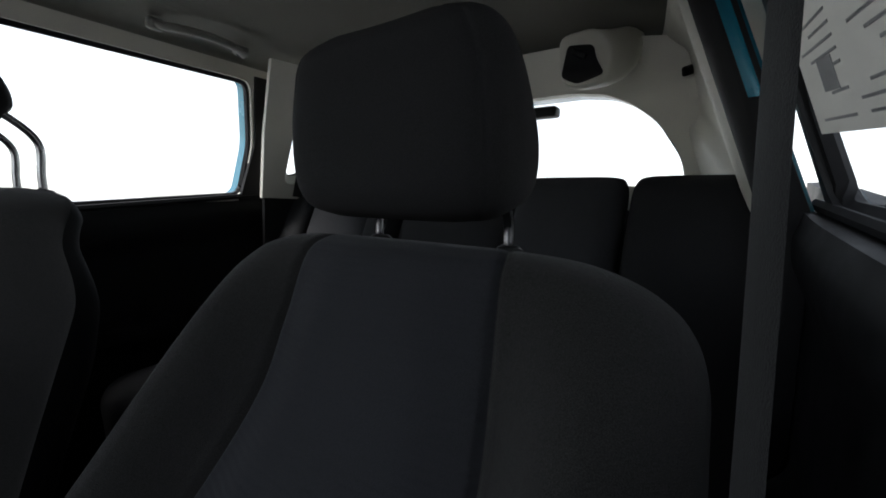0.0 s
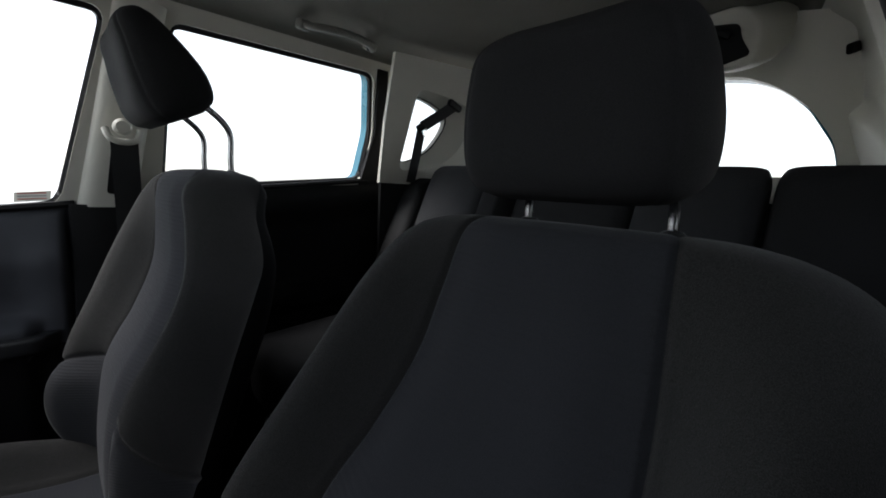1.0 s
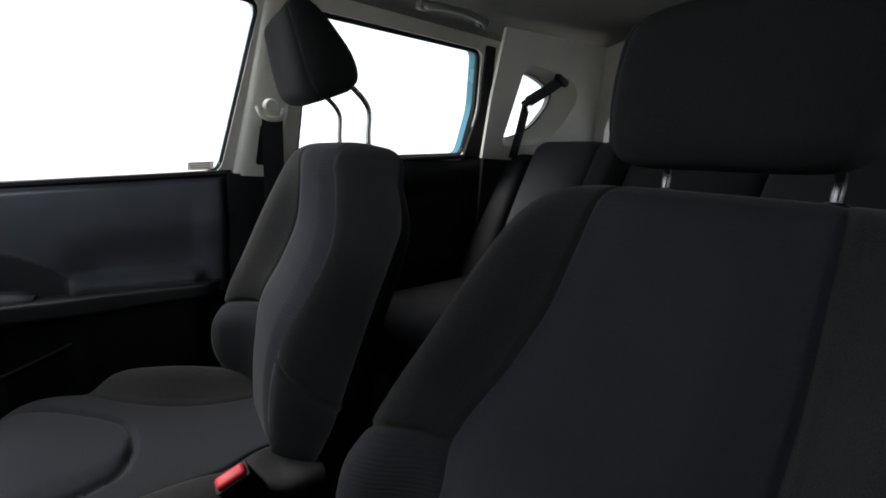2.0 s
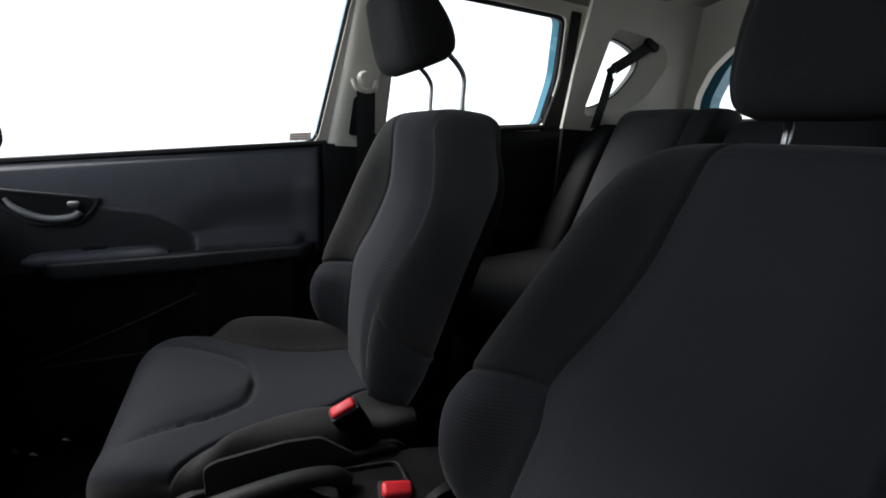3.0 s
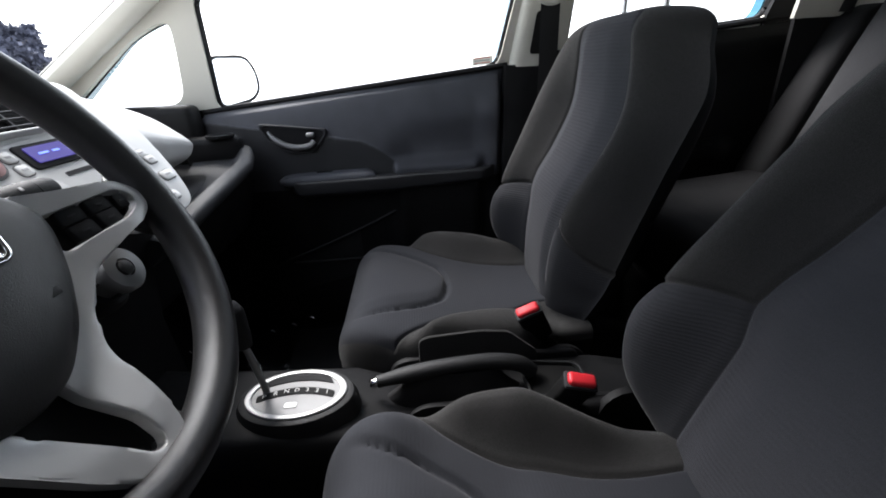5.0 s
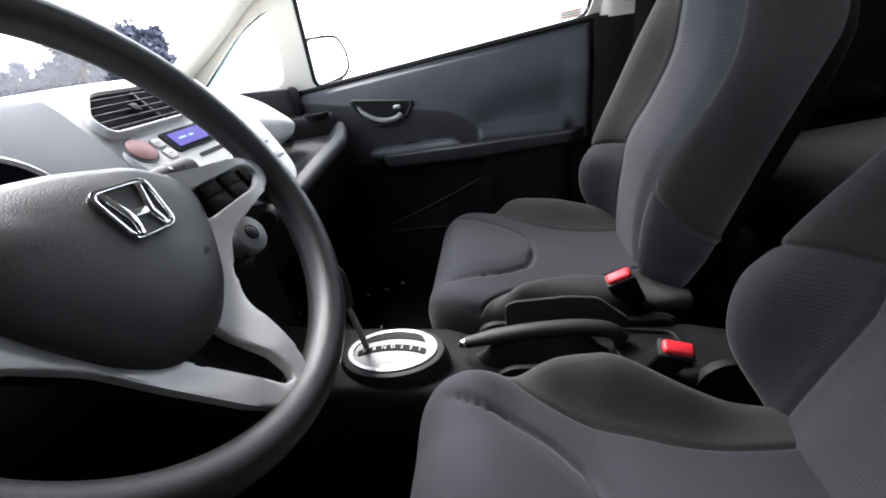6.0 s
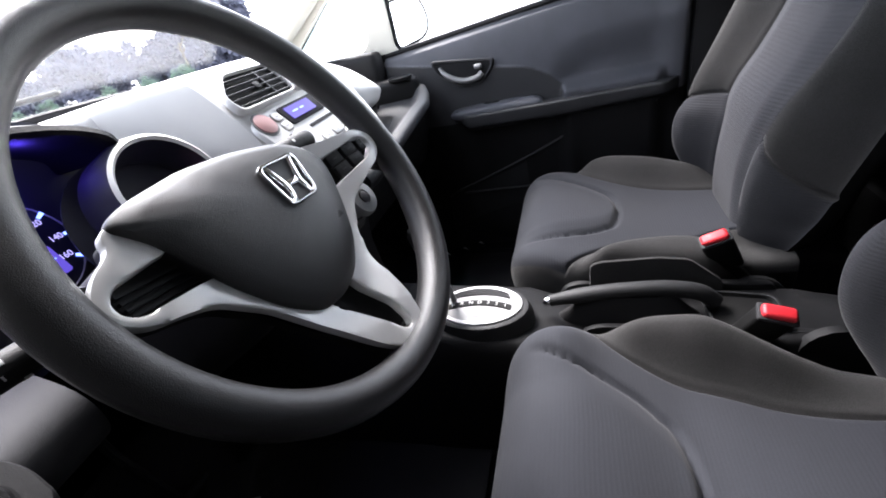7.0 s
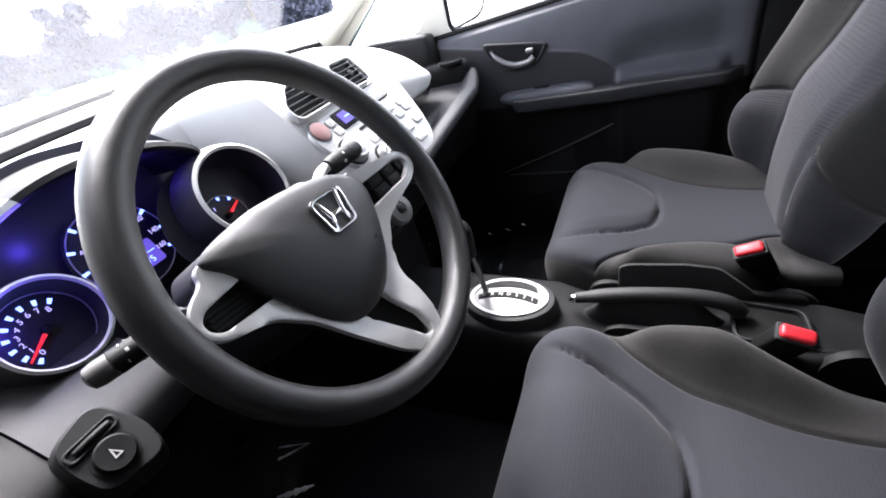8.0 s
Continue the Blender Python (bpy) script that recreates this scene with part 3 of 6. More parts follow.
# outer skin of the car: roof and lower sides
tagged(from_arrays("wall_roof_outer", [(p[0] * 1.04, p[1], p[2] + 0.045) for p in vs_roof] + [(p[0] * 1.04, p[1], p[2] + 0.06) for p in vs_roof], fc_roof, TEAL), "teal painted roof of the car", "car roof", kind="structure")
for sg, nm in ((-1, "wall_lower_passenger"), (1, "wall_lower_driver")):
    tagged(part(nm, slab([(-1.06, -0.02), (1.50, -0.02), (1.52, 0.94), (1.0, 0.93), (-0.56, 0.755), (-1.06, 0.74)], 0.03, lambda a, b, c, sg=sg: Vector((sg * (0.752 + 0.03 * math.sin(math.pi * b) - 0.05 * step(1.0, 1.5, a) + c), a, b)), (), 0.008), TEAL, None, "", True, 30), "teal painted lower side of the car body", "car body", kind="structure")


# ---- seats ----
def shell(vs, half, seam, front, back, place, nb=12, nc=30, nk=16):
    """Rows of a padded body: each row runs over the front from edge to edge and home over the back.
    Returns the points row by row, and the columns of left side, middle, right side and back."""
    rows = []
    fine = (0.002, 0.0045, 0.008, 0.013)
    for v in vs:
        w = half(v)
        s = min(seam(v), 0.965 * w)
        gap = w - s
        left = [-w + (gap - min(0.014, gap * 0.4)) * (1 - math.cos(t * math.pi / 2)) for t in frange(0, 1, nb)]
        left += [-s - f for f in reversed(fine) if f < min(0.0135, gap * 0.38)] if gap > 0.036 else [-s - gap * q for q in (0.33, 0.25, 0.16, 0.08)]
        mid = [-s] + [-s + f for f in fine] + frange(-s + 0.02, s - 0.02, nc) + [s - f for f in reversed(fine)] + [s]
        right = [-u for u in reversed(left)]
        us = left + mid + right
        row = [place(u, v, front(u, v, w, s)) for u in us]
        row += [place(u, v, back(u, v, w)) for u in (w * math.cos(q) for q in frange(0, math.pi, nk + 2)[1:-1])]
        rows.append(row)
    a, b = nb + 4, nb + 4 + len(mid) - 1
    total = len(rows[0])
    cols = {"left": range(0, a), "middle": range(a, b), "right": range(b, b + a), "back": range(b + a, total)}
    return rows, cols


def patch(rows, cols, r0, r1, name, material, parent, label="", cap=None):
    """The faces of a shell between two rows and over some columns, as one mesh."""
    k = len(rows[0])
    index, vs, fc = {}, [], []

    def vid(i, j):
        key = (i, j % k)
        if key not in index:
            index[key] = len(vs)
            vs.append(rows[i][j % k])
        return index[key]

    for i in range(r0, r1):
        for j in cols:
            fc.append((vid(i, j), vid(i, j + 1), vid(i + 1, j + 1), vid(i + 1, j)))
    for i in cap or ():
        fc.append(tuple(vid(i, j) for j in range(k)))
    return from_arrays(name, vs, fc, material, parent, label, True, 60)


def padded_edge(q, p=5.0):
    return max(0.0, 1 - abs(q) ** p) ** 0.42


BACK_W = curve([(0.0, 0.16), (0.03, 0.215), (0.07, 0.252), (0.12, 0.274), (0.18, 0.284), (0.205, 0.281), (0.232, 0.273), (0.239, 0.271), (0.255, 0.273), (0.36, 0.268), (0.45, 0.262), (0.53, 0.257), (0.57, 0.253), (0.60, 0.242), (0.62, 0.223), (0.634, 0.195), (0.641, 0.165), (0.645, 0.12)])
BACK_S = curve([(0.0, 0.150), (0.10, 0.138), (0.19, 0.134), (0.22, 0.144), (0.238, 0.149), (0.26, 0.147), (0.36, 0.137), (0.46, 0.128), (0.55, 0.120), (0.62, 0.113), (0.645, 0.10)])
BACK_B = curve([(0.0, 0.04), (0.06, 0.085), (0.14, 0.100), (0.26, 0.086), (0.36, 0.082), (0.46, 0.074), (0.54, 0.042), (0.60, 0.012), (0.645, 0.0)])
BACK_C = curve([(0.0, -0.045), (0.08, -0.020), (0.18, 0.001), (0.27, 0.004), (0.36, -0.015), (0.46, -0.028), (0.54, -0.016), (0.59, -0.004), (0.612, -0.003), (0.628, -0.012), (0.638, -0.026), (0.645, -0.050)])
# inner half of the passenger's backrest: seam and edge
INNER_S = curve([(0.0, 0.100), (0.10, 0.078), (0.164, 0.082), (0.22, 0.092), (0.29, 0.112), (0.34, 0.124), (0.40, 0.136), (0.46, 0.142), (0.52, 0.140), (0.58, 0.130), (0.62, 0.120), (0.645, 0.095)])
INNER_W = curve([(0.0, 0.12), (0.06, 0.155), (0.12, 0.172), (0.18, 0.180), (0.24, 0.190), (0.33, 0.212), (0.43, 0.234), (0.50, 0.248), (0.55, 0.252), (0.58, 0.248), (0.60, 0.240), (0.62, 0.222), (0.634, 0.195), (0.641, 0.165), (0.645, 0.12)])
CUSH_W = curve([(0.0, 0.17), (0.012, 0.205), (0.04, 0.232), (0.09, 0.252), (0.17, 0.262), (0.30, 0.262), (0.42, 0.255), (0.535, 0.235)])
CUSH_S = curve([(0.0, 0.30), (0.108, 0.262), (0.125, 0.245), (0.17, 0.200), (0.22, 0.166), (0.29, 0.136), (0.40, 0.114), (0.50, 0.11)])
CUSH_T = curve([(0.0, 0.318), (0.006, 0.340), (0.018, 0.360), (0.04, 0.378), (0.075, 0.389), (0.12, 0.388), (0.22, 0.368), (0.34, 0.350), (0.50, 0.345)])
# the driver's cushion: higher at its front, with a short, steep inner bolster that falls away rearwards
DRIVE_W = curve([(0.0, 0.150), (0.012, 0.172), (0.04, 0.192), (0.10, 0.210), (0.15, 0.225), (0.21, 0.245), (0.27, 0.250), (0.31, 0.240), (0.35, 0.225), (0.40, 0.213), (0.44, 0.208), (0.535, 0.20)])
DRIVE_S = curve([(0.0, 0.30), (0.10, 0.255), (0.127, 0.232), (0.168, 0.198), (0.206, 0.176), (0.26, 0.157), (0.31, 0.153), (0.378, 0.150), (0.535, 0.152)])
DRIVE_T = curve([(0.0, 0.022), (0.05, 0.030), (0.10, 0.030), (0.15, 0.018), (0.235, -0.010), (0.30, -0.008), (0.50, 0.0)])
DRIVE_P = curve([(0.10, 0.0), (0.15, 0.040), (0.21, 0.071), (0.27, 0.088), (0.31, 0.080), (0.35, 0.063), (0.40, 0.037), (0.44, 0.018), (0.535, 0.0)])
CUSH_U = curve([(-0.02, 0.168), (0.055, 0.165), (0.10, 0.150), (0.15, 0.128), (0.19, 0.106), (0.215, 0.080), (0.232, 0.045), (0.237, 0.0)])
CREASE_LINE = [(CUSH_U(v), v) for v in frange(-0.01, 0.205, 44)] + [(0.090 * math.cos(q), 0.205 + 0.032 * math.sin(q)) for q in frange(0.05, 1.5708, 30)]


def front_seat(cx, cy0, lift, pivot, lean, rest, rest_lean, stem_foot, stem_x, cushion_x, puff, flare, label, side):
    th = thing("front_seat", label, "car seat", (cx, cy0 + 0.25, FLOOR), group="front seats")
    up = Vector((0, math.sin(radians(lean)), math.cos(radians(lean))))
    fw = Vector((0, -up.z, up.y))
    org = Vector((cx, *pivot))

    def place(u, v, d):
        wide = 1 + flare * step(0.645, 0.50, v) if u < 0 else 1
        sag = math.exp(-((v - 0.238) / 0.09) ** 2) * (0.016 - 0.046 * step(0.15, 0.26, abs(u)))
        if side > 0 and u > 0:
            sag -= 0.045 * math.exp(-((v - 0.21) / 0.085) ** 2) * step(0.12, 0.20, u)
            s, w = min(BACK_S(v), 0.965 * BACK_W(v)), BACK_W(v)
            u = u * INNER_S(v) / s if u < s else INNER_S(v) + (u - s) / (w - s) * (INNER_W(v) - INNER_S(v))
        return org + Vector((u * wide, 0, 0)) + up * (v + sag) + fw * d

    def middle(u, v, w):
        deep = 0.036 * step(0.0, 1.0, u / w) * step(0.62, 0.50, v) if side > 0 and u > 0 else 0.0
        return -0.055 - 0.02 * step(0.57, 0.64, v) - deep

    def front(u, v, w, s):
        e = padded_edge(u / w)
        g = step(s - 0.004, s + 0.085, abs(u))
        d = BACK_C(v) + BACK_B(v) * g + 0.012 * step(0.0, 0.07, s - abs(u)) * step(0.64, 0.56, v)
        groove = 0.0055 * math.exp(-((abs(u) - s) / 0.0042) ** 2)
        if abs(u) > s:
            groove = max(groove, 0.005 * math.exp(-((v - 0.238 - 0.03 * (abs(u) - s)) / 0.0045) ** 2))
        if side > 0 and u > 0:
            q = min(1.0, max(0.0, (u - s) / (w - s)))
            d += 0.021 * step(0.0, 0.17, q) * step(0.645, 0.58, v) - BACK_B(v) * g
            d += (-0.055 - 0.036 * step(0.62, 0.50, v) - d) * q ** 1.6
        m = middle(u, v, w)
        return m + (d - m) * e - groove

    def back(u, v, w):
        m = middle(u, v, w)
        return m - (0.06 * step(0.0, 0.1, v) * (1 - 0.55 * step(0.40, 0.62, v)) + 0.004) * padded_edge(u / w, 4) * (1 - 0.8 * step(0.61, 0.645, v))

    vs = frange(0, 0.06, 7) + frange(0.075, 0.205, 10) + frange(0.213, 0.265, 27) + frange(0.28, 0.53, 17) + frange(0.54, 0.645, 24)
    rows, cols = shell(vs, BACK_W, BACK_S, front, back, place)
    cut = min(range(len(vs)), key=lambda i: abs(vs[i] - 0.238))
    last = len(rows) - 1
    patch(rows, cols["middle"], 0, last, "backrest_insert", INSERT, th, "dark blue-grey cloth insert with fine ribs")
    for nm in ("left", "right"):
        patch(rows, cols[nm], 0, cut, "lower_bolster", LOWER, th, "ribbed cloth lower side bolster")
        patch(rows, cols[nm], cut, last, "upper_bolster", CLOTH, th, "plain dark cloth side bolster")
    patch(rows, cols["back"], 0, last, "backrest_cover", BACKVINYL, th, "black cover on the rear of the backrest", cap=(0, last))

    # cushion
    def cplace(u, v, d):
        if side < 0 and u < 0:
            u *= DRIVE_W(v) / CUSH_W(v)
        if side > 0 and u > 0:
            u *= 1 - 0.26 * step(0.36, 0.45, v)
        return Vector((cx + cushion_x + u, cy0 + v, d + lift))

    def cfront(u, v, w, s):
        e = padded_edge(u / w, 20 if u > 0 and side > 0 else 12 if u < 0 and side < 0 else 7)
        d = CUSH_T(v) + puff[0 if u < 0 else 1] * step(s, s + 0.07, abs(u)) * step(0.10, 0.20, v) * (1 - 0.5 * step(0.30, 0.48, v)) + 0.012 * step(0.10, 0.22, abs(u)) * step(0.16, 0.04, v)
        if side < 0:
            d += DRIVE_T(v) + 0.020 * step(0.10, 0.22, abs(u)) * step(0.17, 0.08, v)
            if u < 0:
                d += (DRIVE_P(v) - puff[0] * step(0.10, 0.20, v) * (1 - 0.5 * step(0.30, 0.48, v))) * step(s, s + 0.07, abs(u))
        if side > 0 and u > 0:
            d -= 0.045 * step(0.35, 0.46, v) * step(s, s + 0.07, u)
        groove = 0.006 * math.exp(-((abs(u) - s) / 0.0042) ** 2) * step(0.085, 0.12, v)
        dist = min(math.hypot(abs(u) - a, v - b) for a, b in CREASE_LINE)
        lip = CUSH_U(max(0.0, v)) - abs(u) if v < 0.237 else -1.0
        d += 0.007 * step(0.0, 0.05, lip) * step(0.02, 0.06, v)
        groove = max(groove, 0.0085 * math.exp(-(dist / 0.0065) ** 2) * step(0.030, 0.085, v))
        m = 0.300
        return m + (d - m) * e - groove

    def cback(u, v, w):
        return 0.300 - 0.095 * padded_edge(u / w, 6) * step(-0.01, 0.03, v)

    cvs = frange(0, 0.03, 10) + frange(0.036, 0.26, 64) + frange(0.27, 0.535, 22)
    rows, cols = shell(cvs, CUSH_W, DRIVE_S if side < 0 else CUSH_S, cfront, cback, cplace, nb=14, nc=64)
    last = len(rows) - 1
    patch(rows, cols["middle"], 0, last, "cushion", SEATBASE, th, "blue-grey cloth seat cushion with a U-shaped crease")
    for nm in ("left", "right"):
        patch(rows, cols[nm], 0, last, "cushion_bolster", CLOTH, th, "plain dark cloth cushion side")
    patch(rows, cols["back"], 0, last, "cushion_underside", BLACK, th, cap=(0, last))

    # plinth, side covers, rails, recliner cover
    part("seat_plinth", box((0.40, 0.36, 0.14), pose(cx, cy0 + 0.27, 0.185 + lift), 0.02), BLACK, th)
    for sg in (-1, 1):
        out = rounded([(0.02, 0.215), (0.06, 0.20), (0.46, 0.185), (0.50, 0.25), (0.46, 0.345), (0.30, 0.350), (0.14, 0.352), (0.115, 0.340), (0.10, 0.290), (0.03, 0.275)], 0.014)
        part("side_cover", slab(out, 0.012, lambda a, b, c, sg=sg: Vector((cx + sg * (0.257 + c), cy0 + a, b + lift)), (), 0.004), BLACK, th, "black side cover of the seat frame")
        part("seat_rail", box((0.035, 0.44, 0.035), pose(cx + sg * 0.19, cy0 + 0.25, FLOOR + 0.018), 0.004), BRIGHT if sg == side else BLACK, th)
        part("recliner_cover", lathe([(0.0, 0), (0.05, 0.0), (0.052, 0.012), (0.046, 0.018), (0.0, 0.020)], 20, Matrix.Translation((cx + sg * 0.235, pivot[0] + 0.02, pivot[1] - 0.02)) @ pose(0, 0, 0, 0, 90 * sg, 0)), BLACK, th)
    if side > 0:
        flap = rounded([(0.166, 0.325), (0.166, 0.392), (0.182, 0.400), (0.28, 0.406), (0.33, 0.400), (0.385, 0.352), (0.385, 0.325)], 0.010)
        part("side_flap", slab(flap, 0.006, lambda a, b, c: Vector((cx + 0.2645 + c, cy0 + a, b + lift)), (), 0.002), CLOTH, th, "black flap on the cushion side")
    part("rail_cap", tube([(cx + side * 0.255, cy0 + 0.02, 0.275 + lift), (cx + side * 0.262, cy0 + 0.025, 0.225 + lift), (cx + side * 0.250, cy0 + 0.07, 0.195 + lift)], 0.0035, 6), BRIGHT, th, "thin bright edge of the seat frame")

    # headrest with two posts
    rup = Vector((0, math.sin(radians(rest_lean)), math.cos(radians(rest_lean))))
    rfw = Vector((0, -rup.z, rup.y))
    rorg = Vector((cx + stem_x, *rest))
    rw = curve([(0.0, 0.095), (0.008, 0.110), (0.022, 0.119), (0.055, 0.123), (0.09, 0.121), (0.12, 0.116), (0.140, 0.109), (0.152, 0.099), (0.158, 0.086), (0.161, 0.070)])
    rd = curve([(0.0, 0.026), (0.012, 0.045), (0.04, 0.054), (0.08, 0.050), (0.12, 0.040), (0.148, 0.032), (0.161, 0.014)])
    rb = curve([(0.0, 0.036), (0.012, 0.056), (0.05, 0.062), (0.10, 0.048), (0.14, 0.030), (0.161, 0.014)])

    small = 0.955 if side < 0 else 1.0

    def rplace(u, v, d):
        return rorg + Vector((u * small + (0.006 if side < 0 else 0.0), 0, 0)) + rup * v * small + rfw * d

    def rfront(u, v, w, s):
        return rd(v) * padded_edge(u / w, 5) - 0.012 * (1 - (u / w) ** 2) * step(0.02, 0.07, v) * 0.6 - 0.002 * math.exp(-((abs(u) - s) / 0.003) ** 2)

    def rback(u, v, w):
        return -rb(v) * padded_edge(u / w, 5)

    rvs = frange(0, 0.03, 8) + frange(0.036, 0.13, 12) + frange(0.135, 0.161, 9)
    rows, cols = shell(rvs, rw, lambda v: rw(v) * 0.86, rfront, rback, rplace, nb=8, nc=14)
    last = len(rows) - 1
    hr = patch(rows, range(len(rows[0])), 0, last, "headrest", REARCLOTH, th, "dark cloth headrest on two metal posts", cap=(0, last))
    for sg in (-1, 1):
        foot = Vector((cx + stem_x + sg * 0.08, stem_foot[0], stem_foot[1] - 0.03))
        top = rorg + rup * 0.04 - rfw * 0.01 + Vector((sg * 0.08, 0, 0))
        bend = Vector((foot.x, foot.y - 0.004, max(foot.z + 0.05, rorg.z - 0.012)))
        part("post", tube(smooth_line([foot, (foot + bend) / 2, bend, (bend + top) / 2 + Vector((0, 0.004, 0.006)), top], 5), 0.0052, 10), POSTSTEEL, hr, "steel headrest post")
        part("post_guide", lathe([(0.0, 0), (0.012, 0.0), (0.012, 0.008), (0.008, 0.011), (0.0, 0.011)], 16, Matrix.Translation((foot.x, foot.y, foot.z + 0.016)) @ pose(0, 0, 0, -10)), BLACK, th)
    return th


front_seat(0.315, -0.152, 0.010, (0.296, 0.348), 26.9, (0.588, 0.932), -12.0, (0.641, 0.908), 0.010, 0.012, (0.050, 0.050), 0.075, "dark grey cloth driver seat, reclined, beside the steering wheel", -1)
front_seat(-0.317, -0.185, 0.022, (0.239, 0.330), 13.2, (0.388, 1.022), -25.0, (0.456, 0.948), 0.0, 0.0, (0.066, 0.052), 0.0, "dark grey cloth passenger seat with raised headrest", 1)


def rear_bench():
    th = thing("rear_bench", "dark grey cloth split rear seat with upright backrests", "rear seat", (0, 1.05, FLOOR))
    lean = radians(20)
    up = Vector((0, math.sin(lean), math.cos(lean)))
    fw = Vector((0, -up.z, up.y))

    def section(x0, x1, v1, material, name, push=0.0, foot=(0.985, 0.40), top_round=0.03, label=""):
        c, h = (x0 + x1) / 2, (x1 - x0) / 2
        o = Vector((c, *foot))
        hw = curve([(0, h * 0.93), (0.03, h), (v1 - top_round * 2, h), (v1 - top_round, h * 0.985), (v1 - 0.008, h * 0.93), (v1, h * 0.86)])
        dp = curve([(0, 0.03), (0.05, 0.055 + push), (v1 * 0.5, 0.060 + push), (v1 - top_round * 1.6, 0.050 + push), (v1 - 0.010, 0.030 + push * 0.6), (v1, 0.006)])
        vs = frange(0, v1 - 0.08, 16) + frange(v1 - 0.07, v1, 14)
        rows, cols = shell(vs, hw, lambda v: hw(v) * 0.8, lambda u, v, w, s: dp(v) * padded_edge(u / w, 6), lambda u, v, w: -0.05 * padded_edge(u / w, 6), lambda u, v, d: o + Vector((u, 0, 0)) + up * v + fw * d, nb=7, nc=8, nk=8)
        return patch(rows, range(len(rows[0])), 0, len(rows) - 1, name, material, th, label, cap=(0, len(rows) - 1))

    section(-0.635, -0.505, 0.60, REARCLOTH, "rear_bolster", 0.015)
    section(-0.512, -0.245, 0.645, REARINSERT, "rear_insert", 0.012, label="lighter grey cloth backrest insert")
    section(-0.252, -0.165, 0.640, REARCLOTH, "rear_bolster", 0.02)
    section(-0.160, 0.165, 0.610, REARCLOTH, "rear_middle", 0.0)
    section(0.160, 0.385, 0.640, REARINSERT, "rear_insert", 0.012, label="lighter grey cloth backrest insert")
    section(0.392, 0.635, 0.640, REARCLOTH, "rear_bolster", 0.015)
    for x in (-0.31, 0.31):
        part("rear_cushion", box((0.60, 0.50, 0.20), pose(x, 0.84, 0.445, 5), 0.06, 5), BACKVINYL, th, "dark rear seat cushion")
    part("rear_plinth", box((1.20, 0.42, 0.20), pose(0, 0.84, FLOOR + 0.10), 0.03), BLACK, th)
    return th


rear_bench()


# ---- passenger front door trim ----
def door_arm(y):
    return 0.584 + 0.02 * (y + 0.15)


def door_depth(y, z):
    """How far the moulded front door trim stands into the cabin: a sloping upper face, a flat panel
    round the handle that stands a little proud, and a scoop with a shelf above the armrest."""
    t = max(0.0, belt(y) - 0.006 - z)
    a = door_arm(y)
    slope = 0.004 + 0.008 * step(0.0, 0.012, t) + 0.022 * (1 - math.exp(-t / 0.06))
    slope -= 0.020 * step(0.09, 0.19, t) * step(-0.10, 0.0, y)
    shelf = 0.032 * step(a + 0.045, a + 0.004, z) * step(-0.09, -0.05, y) * (1 - step(0.17, 0.21, y))
    slope += 0.012 * step(0.165, 0.225, y) * step(0.03, 0.12, t)
    top = 0.722 - 0.16 * (y + 0.43)
    back = -0.062 - 0.9 * max(0.0, z - 0.615)
    out = math.hypot(max(0.0, (z - top + 0.05) / 0.05), max(0.0, (y - back + 0.05) / 0.05))
    panel = 1 - step(0.90, 1.08, out)
    edge_t = belt(y) - 0.006 - min(top, 0.735)
    flat = 0.016 + 0.022 * (1 - math.exp(-edge_t / 0.06))
    h = slope + shelf
    h += (flat - h) * panel
    h += 0.02 * step(0.30, 0.16, z)
    return h * min(step(-0.60, -0.57, y), 1 - step(0.240, 0.259, y))


LEDGES = ((-0.40, 0.05, 0.311), (-0.48, 0.05, 0.200))


